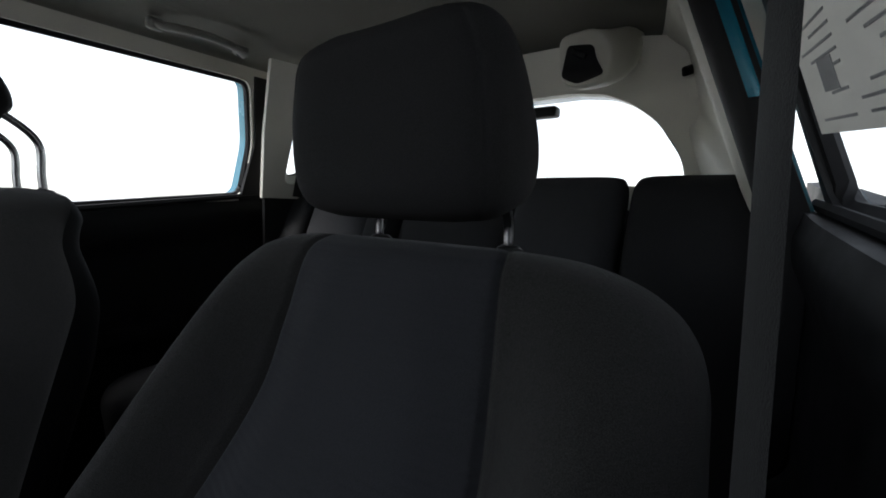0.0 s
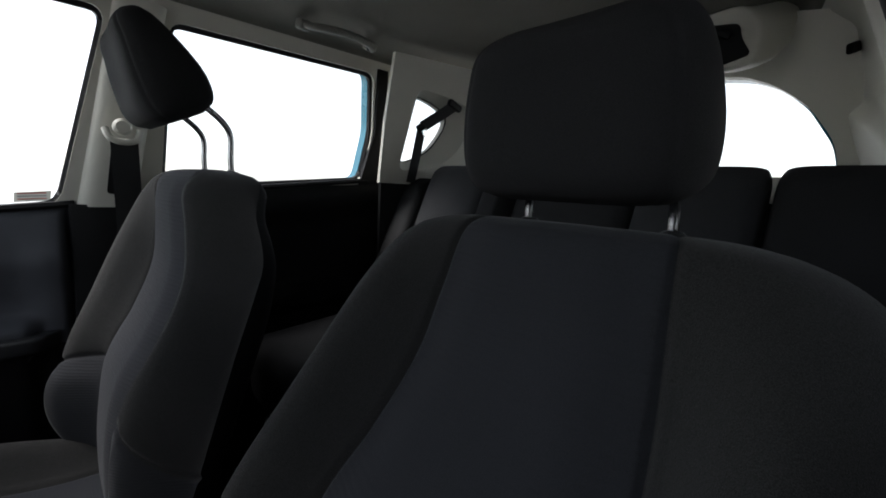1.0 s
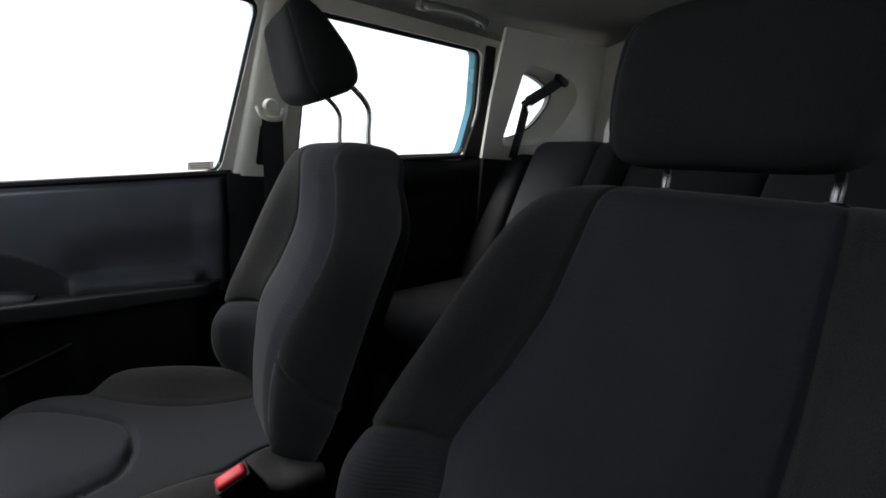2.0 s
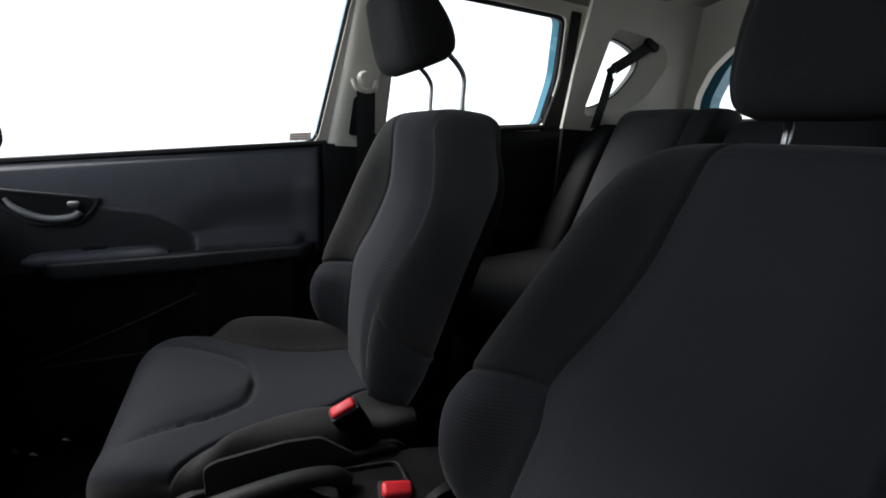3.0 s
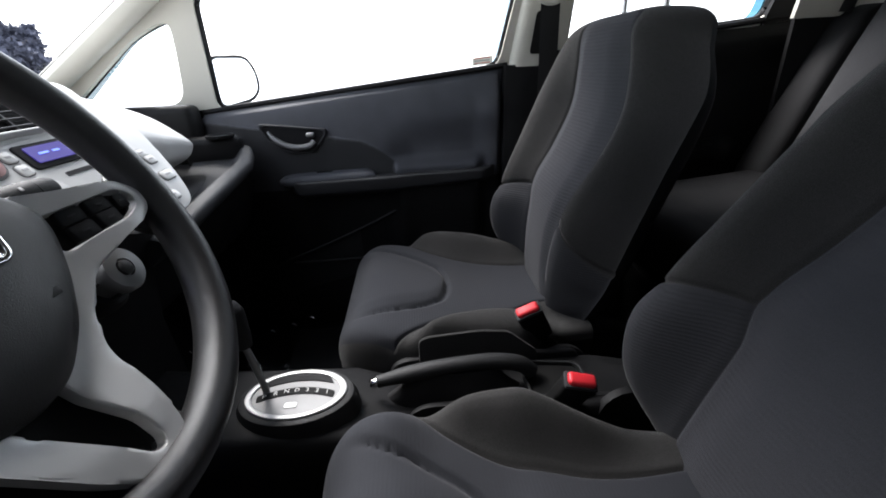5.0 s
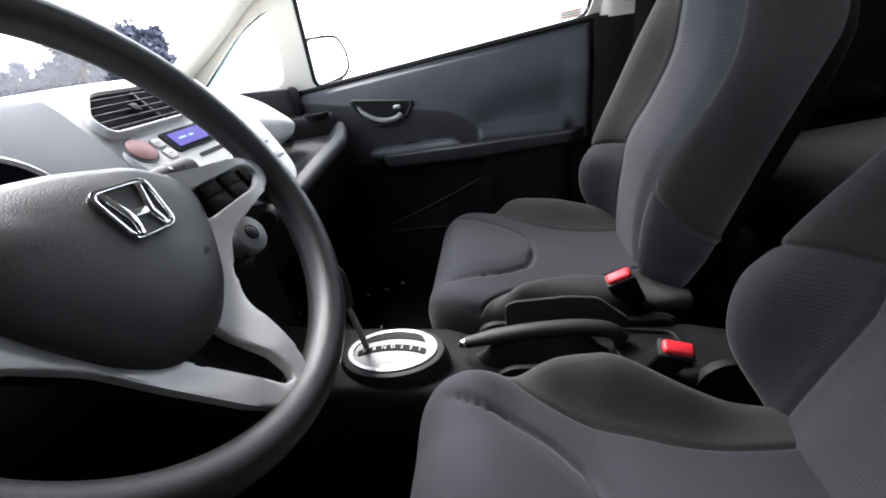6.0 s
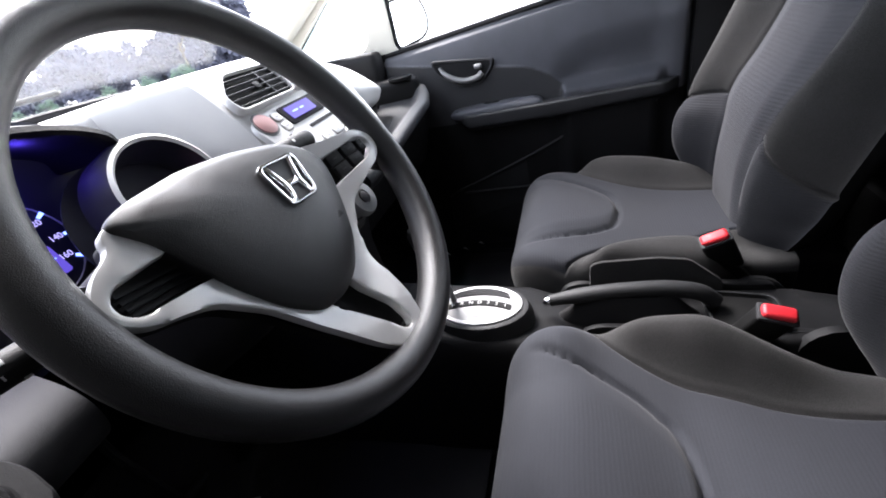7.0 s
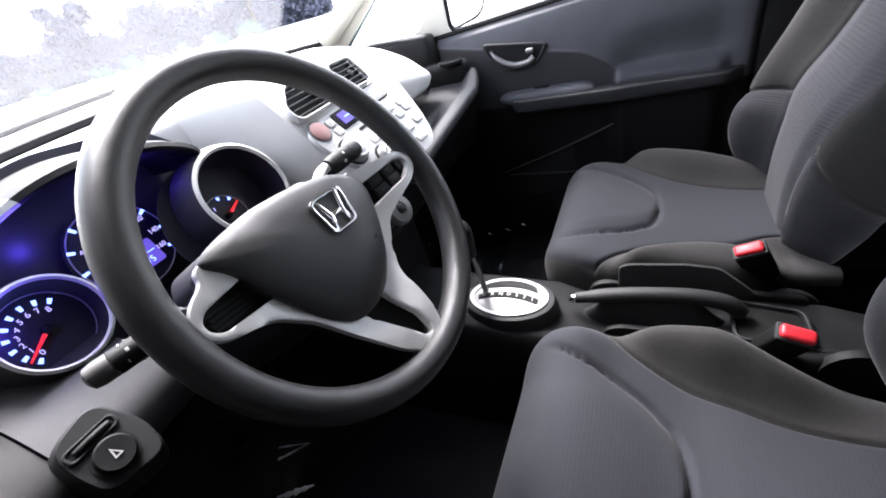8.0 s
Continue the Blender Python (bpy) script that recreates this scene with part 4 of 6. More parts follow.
def front_door():
    th = thing("door_front", "dark grey moulded passenger door trim with armrest, closed", "car door", (-0.69, -0.15, 0.14))
    def place(y, q):
        z0 = door_arm(y) - 0.035
        z = z0 + (belt(y) - 0.004 - z0) * q
        return (-0.695 + door_depth(y, z), y, z)

    def place_low(y, q):
        z = FLOOR + (door_arm(y) - 0.035 - FLOOR) * q
        return (-0.695 + door_depth(y, z), y, z)

    panel = sheet(frange(-0.60, 0.26, 150), frange(0, 1, 100), place, -0.05, "door_panel", SOFT, th)
    panel.data.materials.append(HARDTRIM)
    for f in panel.data.polygons:
        c = f.center
        if math.hypot(max(0.0, (c.z - 0.672 + 0.16 * (c.y + 0.43)) / 0.05), max(0.0, (c.y + 0.112 + 0.9 * max(0.0, c.z - 0.615)) / 0.05)) < 0.98:
            f.material_index = 1
    # The shade below the armrest is put into this near-black lower part.
    sheet(frange(-0.60, 0.26, 60), frange(0, 1, 50), place_low, -0.05, "lower_door_panel", BLACK, th, "lower part of the door, near-black to stand for its shade")
    # sill strip and black rear edge
    part("sill_strip", tube([(-side_x(belt(y)) + 0.002, y, belt(y) + 0.002) for y in frange(-0.60, 0.27, 12)], 0.008, 6), RUBBER, th)
    part("door_edge", box((0.05, 0.018, 0.72), pose(-0.700, 0.268, 0.50, 0, 0, 0), 0.004), RUBBER, th)
    # armrest pad with switch
    rings = []
    for y, w, hh in ((-0.392, 0.012, 0.006), (-0.384, 0.020, 0.012), (-0.36, 0.026, 0.017), (-0.30, 0.030, 0.020), (-0.20, 0.031, 0.021), (-0.145, 0.030, 0.020), (-0.128, 0.026, 0.014), (-0.118, 0.020, 0.006)):
        rings.append([(-0.648 + p[0] * w, y, door_arm(y) - 0.004 + p[1] * hh) for p in rounded([(-1.2, -0.9), (0.8, -1.0), (1.05, 0.1), (0.7, 0.85), (-1.2, 1.0)], 0.5, 4)])
    pad = part("armrest_pad", loft(rings), SOFT, th, "soft pad on the armrest")
    part("pad_seam", tube([(-0.634, y, door_arm(y) + 0.0075) for y in frange(-0.372, -0.15, 10)], 0.0018, 5), RUBBER, pad)
    part("window_switch", box((0.018, 0.045, 0.008), pose(-0.655, -0.265, door_arm(-0.265) + 0.014), 0.003), BLACK, pad)
    # bezel and handle
    bez = rounded([(-0.432, 0.738), (-0.240, 0.716), (-0.252, 0.690), (-0.285, 0.652), (-0.365, 0.652), (-0.415, 0.690)], 0.018)
    bzi = rounded([(-0.424, 0.730), (-0.250, 0.711), (-0.260, 0.690), (-0.290, 0.660), (-0.360, 0.660), (-0.405, 0.692)], 0.016)

    def bplace(a, b, c):
        return Vector((-0.664 + c, a, b))

    bz = part("handle_bezel", slab(bez, 0.010, bplace, [bzi], 0.003), HARDTRIM, th, "dark rim round the door handle")
    part("handle_recess", slab(bzi, 0.006, bplace), RUBBER, bz, "black recess behind the handle")
    line = smooth_line([(-0.654, -0.404, 0.715), (-0.650, -0.390, 0.696), (-0.648, -0.362, 0.678), (-0.647, -0.330, 0.670), (-0.648, -0.296, 0.673), (-0.652, -0.280, 0.684)], 5)
    part("door_handle", tube(line, [0.005 + 0.0045 * step(0, 8, i) for i in range(len(line))], 12, False, 0.9), HANDLE, bz, "curved silver door handle")
    part("lock_button", box((0.014, 0.024, 0.014), pose(-0.650, -0.289, 0.702), 0.006, 3), HANDLE, bz, "small silver lock tab")
    # armrest ledge and map pocket
    rings = []
    for y in frange(-0.388, 0.232, 40):
        w = 0.080 * step(-0.40, -0.33, y) * (1 - 0.16 * step(-0.10, 0.05, y)) * (1 - 0.6 * step(0.19, 0.235, y)) + 0.006
        t, low = door_arm(y) - 0.004, 0.068 - 0.014 * step(-0.05, 0.22, y) - 0.03 * step(-0.33, -0.39, y)
        rings.append([(-0.692 + q[0], y, q[1]) for q in rounded([(0.0, t), (w, t), (w - 0.004, t - low * 0.55), (0.010, t - low), (0.0, t - low)], 0.007, 3)])
    part("armrest", loft(rings), HARDTRIM, th, "moulded armrest ledge of the door")
    pk = rounded([(-0.46, 0.115), (-0.46, 0.305), (-0.42, 0.317), (-0.07, 0.464), (0.10, 0.545), (0.20, 0.550), (0.132, 0.485), (0.028, 0.376), (-0.02, 0.30), (-0.02, 0.115)], 0.02, 6)
    part("map_pocket", slab(pk, 0.020, lambda a, b, c: Vector((-0.680 + c + 0.02 * step(0.30, 0.16, b), a, b)), (), 0.007), PANELGREY, th, "black map pocket below the armrest")
    # Paler rims draw the light that runs along the pocket's edges.
    for y0, z0, y1, z1 in ((-0.42, 0.322, 0.09, 0.546), (0.03, 0.380, 0.19, 0.550)):
        part("pocket_rim", tube([(-0.656, y0 + (y1 - y0) * q, z0 + (z1 - z0) * q - 0.012 * math.sin(math.pi * q)) for q in frange(0, 1, 9)], 0.0045, 8, False, 0.7), LOWGREY, th, "rim of the map pocket, paler to draw its lit edge")
    for y0, y1, z0 in LEDGES:
        part("sill_ledge", tube([(-0.660, y, z0 + 0.02 * (y - y0)) for y in frange(y0, y1, 8)], 0.006, 8, False, 0.6), PANELGREY, th, "moulded ledge low on the door")
    return th


front_door()


def rear_door(sign, name):
    th = thing(name, "dark moulded rear door trim, closed", "car door", (sign * 0.69, 0.75, 0.16))
    def place(y, q):
        z = FLOOR + (belt(y) + 0.004 - FLOOR) * q
        t = belt(y)
        h = 0.010 + 0.022 * step(t - 0.12, t - 0.05, z) * (1 - 0.4 * step(t - 0.025, t, z)) + 0.045 * step(0.54, 0.57, z) * (1 - step(0.615, 0.625, z)) * step(0.45, 0.5, y) * (1 - step(0.9, 1.0, y))
        return (sign * (0.695 - h - (0.035 * step(0.4, 1.0, y) if sign > 0 else 0.0)), y, z)

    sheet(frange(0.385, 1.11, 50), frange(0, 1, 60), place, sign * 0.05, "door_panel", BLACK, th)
    part("sill_strip", tube([side(sign)(y, belt(y) + 0.012, -0.002) for y in frange(0.40, 1.05, 10)], 0.008, 6), RUBBER, th)
    return th


rear_door(-1, "door_rear")
rear_door(1, "door_rear_driver")


# middle pillar of the passenger side, with belt and guide
def pillar(sign):
    th = thing("middle_pillar", "warm grey middle pillar with a black lower cover", "pillar", (sign * 0.69, 0.33, FLOOR), kind="structure")
    low = sheet(frange(0.262, 0.395, 8), frange(FLOOR, 0.86, 20), lambda y, z: (sign * (0.662 + 0.01 * (abs(y - 0.33) / 0.07) ** 2 + (0.0 if z > 0.5 else -0.01)), y, z), sign * 0.04, "lower_cover", BLACK, th)

    def place(y, z):
        t = (z - 0.855) / 0.42
        c = 0.325 + 0.065 * t
        return (sign * (side_x(z) - 0.026 + 0.018 * (abs(y) / 0.052) ** 4), c + y * (1 - 0.12 * t), z)

    sheet(frange(-0.052, 0.052, 13), frange(0.855, 1.285, 18), place, sign * 0.03, "upper_cover", GREIGE, th)
    slot = rounded([(-0.012, 0.885), (0.034, 0.885), (0.034, 0.985), (-0.002, 0.985)], 0.01)
    part("guide_slot", slab(slot, 0.004, lambda a, b, c: Vector((sign * (side_x(b) - 0.030 - c), 0.335 + a, b))), BLACK, th)
    return th


def seat_belt(sign, top, low, name_label, stow=0.0):
    th = thing("seat_belt", name_label, "seat belt", (low[0], low[1], FLOOR))
    top, low = Vector(top), Vector(low)
    part("belt_guide", tube(smooth_line([top + Vector((0, -0.030, 0.012)), top + Vector((-sign * 0.010, -0.022, -0.008)), top + Vector((-sign * 0.012, 0.0, -0.014)), top + Vector((-sign * 0.010, 0.022, -0.008)), top + Vector((0, 0.030, 0.012))], 4), 0.007, 8), GREIGE, th, "grey plastic belt guide")
    part("guide_bolt", lathe([(0.0, 0), (0.017, 0), (0.017, 0.012), (0.012, 0.018), (0, 0.018)], 18, Matrix.Translation(top + Vector((sign * 0.012, 0, 0.018))) @ pose(0, 0, 0, 0, -90 * sign, 0)), GREIGE, th)
    a = top + Vector((-sign * 0.012, 0, -0.010))
    pts = smooth_line([a, a.lerp(low, 0.33) + Vector((0, 0.002, 0)), a.lerp(low, 0.66) + Vector((0, -0.003, 0)), low], 6)
    part("webbing", tube(pts, 0.024, 8, False, 0.05, (1, 0, 0)), STRAP, th, "black belt webbing")
    return th


pillar(-1)
seat_belt(-1, (-0.585, 0.350, 1.010), (-0.635, 0.365, 0.20), "black seat belt hanging at the middle pillar")


# rear belt across the quarter window
def rear_belt():
    th = thing("rear_seat_belt", "black rear seat belt hanging across the quarter window", "seat belt", (-0.60, 1.15, 0.95))
    top = Vector((-0.462, 1.194, 1.199))
    mid = Vector((-0.508, 1.100, 1.124))
    low = Vector((-0.535, 1.085, 0.95))
    part("upper_webbing", tube([top, top.lerp(mid, 0.5) + Vector((0.003, 0, 0)), mid], 0.018, 8, False, 0.06, (1, 0.1, 0)), STRAP, th)
    part("lower_webbing", tube([mid, mid.lerp(low, 0.5) + Vector((0.002, 0, 0)), low], 0.018, 8, False, 0.06, (1, 0, 0)), STRAP, th)
    part("tongue", box((0.012, 0.040, 0.026), Matrix.Translation(mid) @ pose(0, 0, 0, 35, 0, 0), 0.004), BLACK, th)
    part("tongue_plate", box((0.004, 0.022, 0.03), Matrix.Translation(mid + Vector((0.004, 0.006, -0.014))) @ pose(0, 0, 0, 35, 0, 0), 0.001), CHROME, th, "metal belt tongue")
    part("exit_cover", box((0.02, 0.055, 0.022), Matrix.Translation(top) @ pose(0, 0, 0, -20), 0.006), BLACK, th)
    return th


rear_belt()

# driver's belt, hanging close to the doorway
belt_th = thing("seat_belt", "black driver seat belt hanging beside the doorway", "seat belt", (0.63, 0.44, FLOOR))
part("webbing", tube(smooth_line([(0.573, 0.452, 1.29), (0.580, 0.444, 1.06), (0.5830, 0.428, 0.92), (0.593, 0.425, 0.60), (0.63, 0.44, FLOOR + 0.02)], 6), 0.0185, 8, False, 0.05, (0.985, 0.17, 0)), STRAP, belt_th)
part("belt_guide", box((0.03, 0.05, 0.03), pose(0.575, 0.452, 1.295), 0.008), BLACK, belt_th)


# ---- ceiling fittings ----
def grab_handle():
    th = thing("grab_handle", "folded warm grey grab handle under the roof rail", "grab handle", (-0.49, 0.80, 1.32))
    pts = [(-0.505, 0.700, 1.318), (-0.482, 0.712, 1.306), (-0.462, 0.735, 1.304), (-0.453, 0.80, 1.305), (-0.460, 0.862, 1.301), (-0.480, 0.890, 1.298), (-0.505, 0.902, 1.308)]
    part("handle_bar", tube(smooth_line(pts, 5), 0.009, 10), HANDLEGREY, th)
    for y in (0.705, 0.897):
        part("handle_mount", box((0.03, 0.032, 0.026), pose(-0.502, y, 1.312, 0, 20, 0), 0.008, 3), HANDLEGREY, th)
    part("mount_slot", box((0.014, 0.020, 0.010), pose(-0.484, 0.888, 1.296, 0, 20, 0), 0.003), BLACK, th)
    return th


grab_handle()


def belt_housing():
    """The moulded cover that holds the middle rear belt in the roof."""
    th = thing("belt_housing", "warm grey moulded roof cover of the middle rear belt", "belt cover", (0.36, 1.27, 1.30))
    rings = []
    for dy, s, dz in ((0.0, 0.84, 0.0), (0.007, 0.93, 0.0), (0.04, 0.95, 0.006), (0.08, 0.90, 0.022), (0.12, 0.78, 0.046), (0.16, 0.5, 0.08)):
        ring = []
        for p in rounded([(-0.048, -0.040), (-0.020, -0.056), (0.046, -0.044), (0.056, 0.030), (0.020, 0.075), (-0.058, 0.060)], 0.024, 4):
            ring.append((0.284 + p[0] * s + 0.30 * dy, 1.160 + dy + 0.25 * (p[0] + 0.05), 1.232 + p[1] * s + dz))
        rings.append(ring)
    part("cover", loft(rings), GREIGE, th)
    hole = rounded([(-0.040, -0.026), (-0.010, -0.040), (0.040, -0.022), (0.022, 0.010), (0.018, 0.034), (-0.030, 0.036)], 0.010)
    part("belt_slot", slab(hole, 0.005, lambda a, b, c: Vector((0.284 + a, 1.1585 - c + 0.25 * (a + 0.05), 1.230 + b))), RUBBER, th, "black opening with a stowed belt tongue")
    part("tongue", box((0.030, 0.014, 0.014), pose(0.278, 1.160, 1.246, 0, 25, 14), 0.004), BLACK, th)
    return th


belt_housing()
tl = thing("tail_latch", "small black box above the tailgate window", "latch cover", (0.13, 1.36, 1.18))
part("latch_box", box((0.070, 0.04, 0.027), pose(0.130, 1.355, 1.183), 0.008, 3), BLACK, tl)
sp = thing("trim_hook", "small dark hook in the rear pillar trim", "hook", (0.452, 1.335, 1.22))
part("hook", box((0.012, 0.055, 0.020), pose(0.452, 1.335, 1.235, 20, 0, -14), 0.005, 3), RUBBER, sp)


# ---- dashboard ----
def dash_rows():
    xs = [0.675, 0.60, 0.50, 0.40, 0.30, 0.215, 0.178, 0.160, 0.10, 0.0, -0.095, -0.118, -0.135, -0.20, -0.30, -0.40, -0.46, -0.492, -0.505]
    top = {
        "y2": [(-0.505, -0.66), (-0.30, -0.66), (-0.135, -0.60), (0.0, -0.56), (0.156, -0.565), (0.194, -0.66), (0.68, -0.68)],
        "z2": [(-0.505, 0.775), (-0.46, 0.812), (-0.30, 0.850), (-0.135, 0.868), (0.156, 0.872), (0.194, 0.862), (0.68, 0.85)],
        "y3": [(-0.505, -0.60), (-0.46, -0.575), (-0.30, -0.545), (-0.135, -0.525), (-0.118, -0.505), (0.156, -0.505), (0.194, -0.64), (0.68, -0.66)],
        "z3": [(-0.505, 0.745), (-0.46, 0.772), (-0.30, 0.815), (-0.135, 0.850), (-0.118, 0.865), (0.156, 0.866), (0.194, 0.850), (0.68, 0.835)],
        "y4": [(-0.505, -0.575), (-0.46, -0.512), (-0.30, -0.480), (-0.135, -0.470), (-0.110, -0.432), (0.156, -0.432), (0.168, -0.46), (0.194, -0.62), (0.68, -0.64)],
        "z4": [(-0.505, 0.715), (-0.46, 0.722), (-0.30, 0.755), (-0.135, 0.780), (-0.110, 0.779), (0.156, 0.779), (0.194, 0.76), (0.68, 0.76)],
        "y5": [(-0.505, -0.60), (-0.46, -0.530), (-0.30, -0.490), (-0.135, -0.470), (-0.100, -0.362), (0.14, -0.362), (0.162, -0.42), (0.194, -0.62), (0.68, -0.62)],
        "z5": [(-0.505, 0.690), (-0.46, 0.690), (-0.30, 0.705), (-0.135, 0.705), (-0.10, 0.697), (0.14, 0.697), (0.194, 0.64), (0.68, 0.64)],
    }
    f = {k: curve(v) for k, v in top.items()}
    rows = []
    for x in frange(-0.505, 0.675, 119):
        s = max(-1.0, min(1.0, x / 0.66))
        b = screen_point(s, 0.0)
        ctrl = [(b.y + 0.015, b.z - 0.012), (-0.86, 0.848), (f["y2"](x), f["z2"](x)), (f["y3"](x), f["z3"](x)), (f["y4"](x), f["z4"](x)), (f["y5"](x), f["z5"](x)), (-0.68, 0.62), (-0.9, 0.62)]
        pts = []
        for i in range(len(ctrl) - 1):
            k = 10 if 2 <= i <= 5 else 4
            for j in range(k):
                t = j / k
                pts.append((ctrl[i][0] + (ctrl[i + 1][0] - ctrl[i][0]) * t, ctrl[i][1] + (ctrl[i + 1][1] - ctrl[i][1]) * t))
        pts.append(ctrl[-1])
        for _ in range(6):
            pts = [pts[0]] + [((pts[i - 1][0] + 2 * pts[i][0] + pts[i + 1][0]) / 4, (pts[i - 1][1] + 2 * pts[i][1] + pts[i + 1][1]) / 4) for i in range(1, len(pts) - 1)] + [pts[-1]]
        rows.append([(x, *p) for p in pts])
    return rows


dash = thing("dashboard", "light grey moulded dashboard with centre stack", "dashboard", (0, -0.8, 0.42))
rows = dash_rows()
nn = len(rows[0])
vs = [p for r in rows for p in r]
fc = [(i * nn + j, i * nn + j + 1, (i + 1) * nn + j + 1, (i + 1) * nn + j) for i in range(len(rows) - 1) for j in range(nn - 1)]
fc += [tuple(range(nn)), tuple((len(rows) - 1) * nn + j for j in range(nn))]
from_arrays("upper_shell", vs, fc, DASH, dash, "light grey grained upper shell", True, 38)

# centre stack: local axes across, down the slope, and out of it
S_O, S_D, S_N = Vector((0, -0.4737, 0.8294)), Vector((0, 0.65, -0.76)).normalized(), Vector((0, 0.76, 0.65)).normalized()


def on_stack(a, b, c=0.0):
    return S_O + Vector((a, 0, 0)) + S_D * b + S_N * (c + 0.0035)


def stack_plate(outline, depth, material, name, parent, label="", lift=0.0, bevel=0.0015, holes=()):
    return part(name, slab(outline, depth, lambda a, b, c: on_stack(a, b, c + lift), holes, bevel), material, parent, label)


plate = stack_plate(rounded([(0.163, 0.045), (0.15, 0.125), (0.10, 0.170), (0.06, 0.192), (-0.055, 0.192), (-0.085, 0.165), (-0.122, 0.075), (-0.124, 0.036), (0.03, 0.036)], 0.028, 6), 0.008, STACKGREY, "stack_panel", dash, "silver-grey painted control panel")
bezel = stack_plate(rounded([(0.096, 0.045), (0.000, 0.045), (0.000, 0.078), (0.095, 0.078)], 0.006), 0.0025, RUBBER, "display_bezel", plate, "glossy black display surround", 0.008)
stack_plate(rounded([(0.086, 0.0505), (0.020, 0.0505), (0.020, 0.0715), (0.086, 0.0715)], 0.002), 0.001, LCD, "display", plate, "blue-violet lit display", 0.0108, 0.0)
stack_plate(rounded([(-0.010, 0.036), (-0.068, 0.036), (-0.066, 0.072), (-0.010, 0.072)], 0.009), 0.0012, RUBBER, "lid_gap", plate, "", 0.008, 0.0)
stack_plate(rounded([(-0.0125, 0.0385), (-0.0655, 0.0385), (-0.0635, 0.0695), (-0.0125, 0.0695)], 0.0075), 0.0022, STACKGREY, "stack_lid", plate, "light grey lid with a dark outline", 0.0086)
for i, (a, w) in enumerate(((0.068, 0.014), (0.050, 0.010))):
    stack_plate([(a + w / 2, 0.0595), (a - w / 2, 0.0595), (a - w / 2, 0.0620), (a + w / 2, 0.0620)], 0.0004, TICKS, "display_bar", plate, "", 0.0119, 0.0)
stack_plate(rounded([(0.070, 0.0885), (-0.010, 0.0885), (-0.010, 0.0940), (0.070, 0.0940)], 0.002), 0.0008, RUBBER, "disc_slot", plate, "black disc slot", 0.008, 0.0)


def disc(a, b, r, h, material, name, parent, label="", n=28, dome=0.25, lift=0.008):
    m = Matrix.Translation(on_stack(a, b, lift)) @ S_N.to_track_quat("Z", "Y").to_matrix().to_4x4()
    return part(name, lathe([(0.0, 0.0), (r, 0.0), (r, h * (1 - dome)), (r * 0.9, h), (0.0, h)], n, m), material, parent, label)


disc(0.138, 0.058, 0.0195, 0.0012, GAPGREY, "hazard_ring", plate)
hz = disc(0.138, 0.058, 0.0165, 0.0036, mat("dull_red_plastic", (0.24, 0.12, 0.115), rough=0.5, stain=0.1), "hazard_button", plate, "dull red round hazard button")
for a, b, w, h in ((0.108, 0.056, 0.016, 0.014), (0.108, 0.074, 0.016, 0.014), (-0.036, 0.0926, 0.020, 0.013), (-0.070, 0.0949, 0.020, 0.013), (0.06, 0.118, 0.024, 0.012), (0.028, 0.118, 0.024, 0.012), (-0.008, 0.116, 0.022, 0.014), (-0.042, 0.112, 0.022, 0.014), (-0.075, 0.108, 0.022, 0.014), (-0.025, 0.140, 0.040, 0.016), (-0.072, 0.138, 0.030, 0.016), (-0.035, 0.168, 0.030, 0.014), (0.012, 0.150, 0.024, 0.020), (-0.005, 0.172, 0.018, 0.010)):
    o = rounded([(a - w / 2, b - h / 2), (a + w / 2, b - h / 2), (a + w / 2, b + h / 2), (a - w / 2, b + h / 2)], min(w, h) * 0.4)
    stack_plate(rounded([(a - w / 2 - 0.001, b - h / 2 - 0.001), (a + w / 2 + 0.001, b - h / 2 - 0.001), (a + w / 2 + 0.001, b + h / 2 + 0.001), (a - w / 2 - 0.001, b + h / 2 + 0.001)], min(w, h) * 0.45), 0.0006, GAPGREY, "button_gap", plate, "", 0.008, 0.0)
    btn = stack_plate(o, 0.0020, STACKGREY, "button", plate, "small light grey push button", 0.0086)
    stack_plate([(a - w * 0.22, b - 0.0012), (a + w * 0.22, b - 0.0012), (a + w * 0.22, b + 0.0012), (a - w * 0.22, b + 0.0012)], 0.0003, INK, "button_mark", plate, "", 0.0107, 0.0)
for a, b, r in ((0.122, 0.112, 0.021), (0.075, 0.150, 0.017)):
    disc(a, b, r + 0.004, 0.002, BLACK, "knob_gap", plate)
    kb = disc(a, b, r, 0.016, SILVER, "climate_knob", plate, "silver round climate knob")
    disc(a, b, r * 0.62, 0.0015, GREYPAINT, "knob_face", plate, "", 24, 0.25, 0.0242)


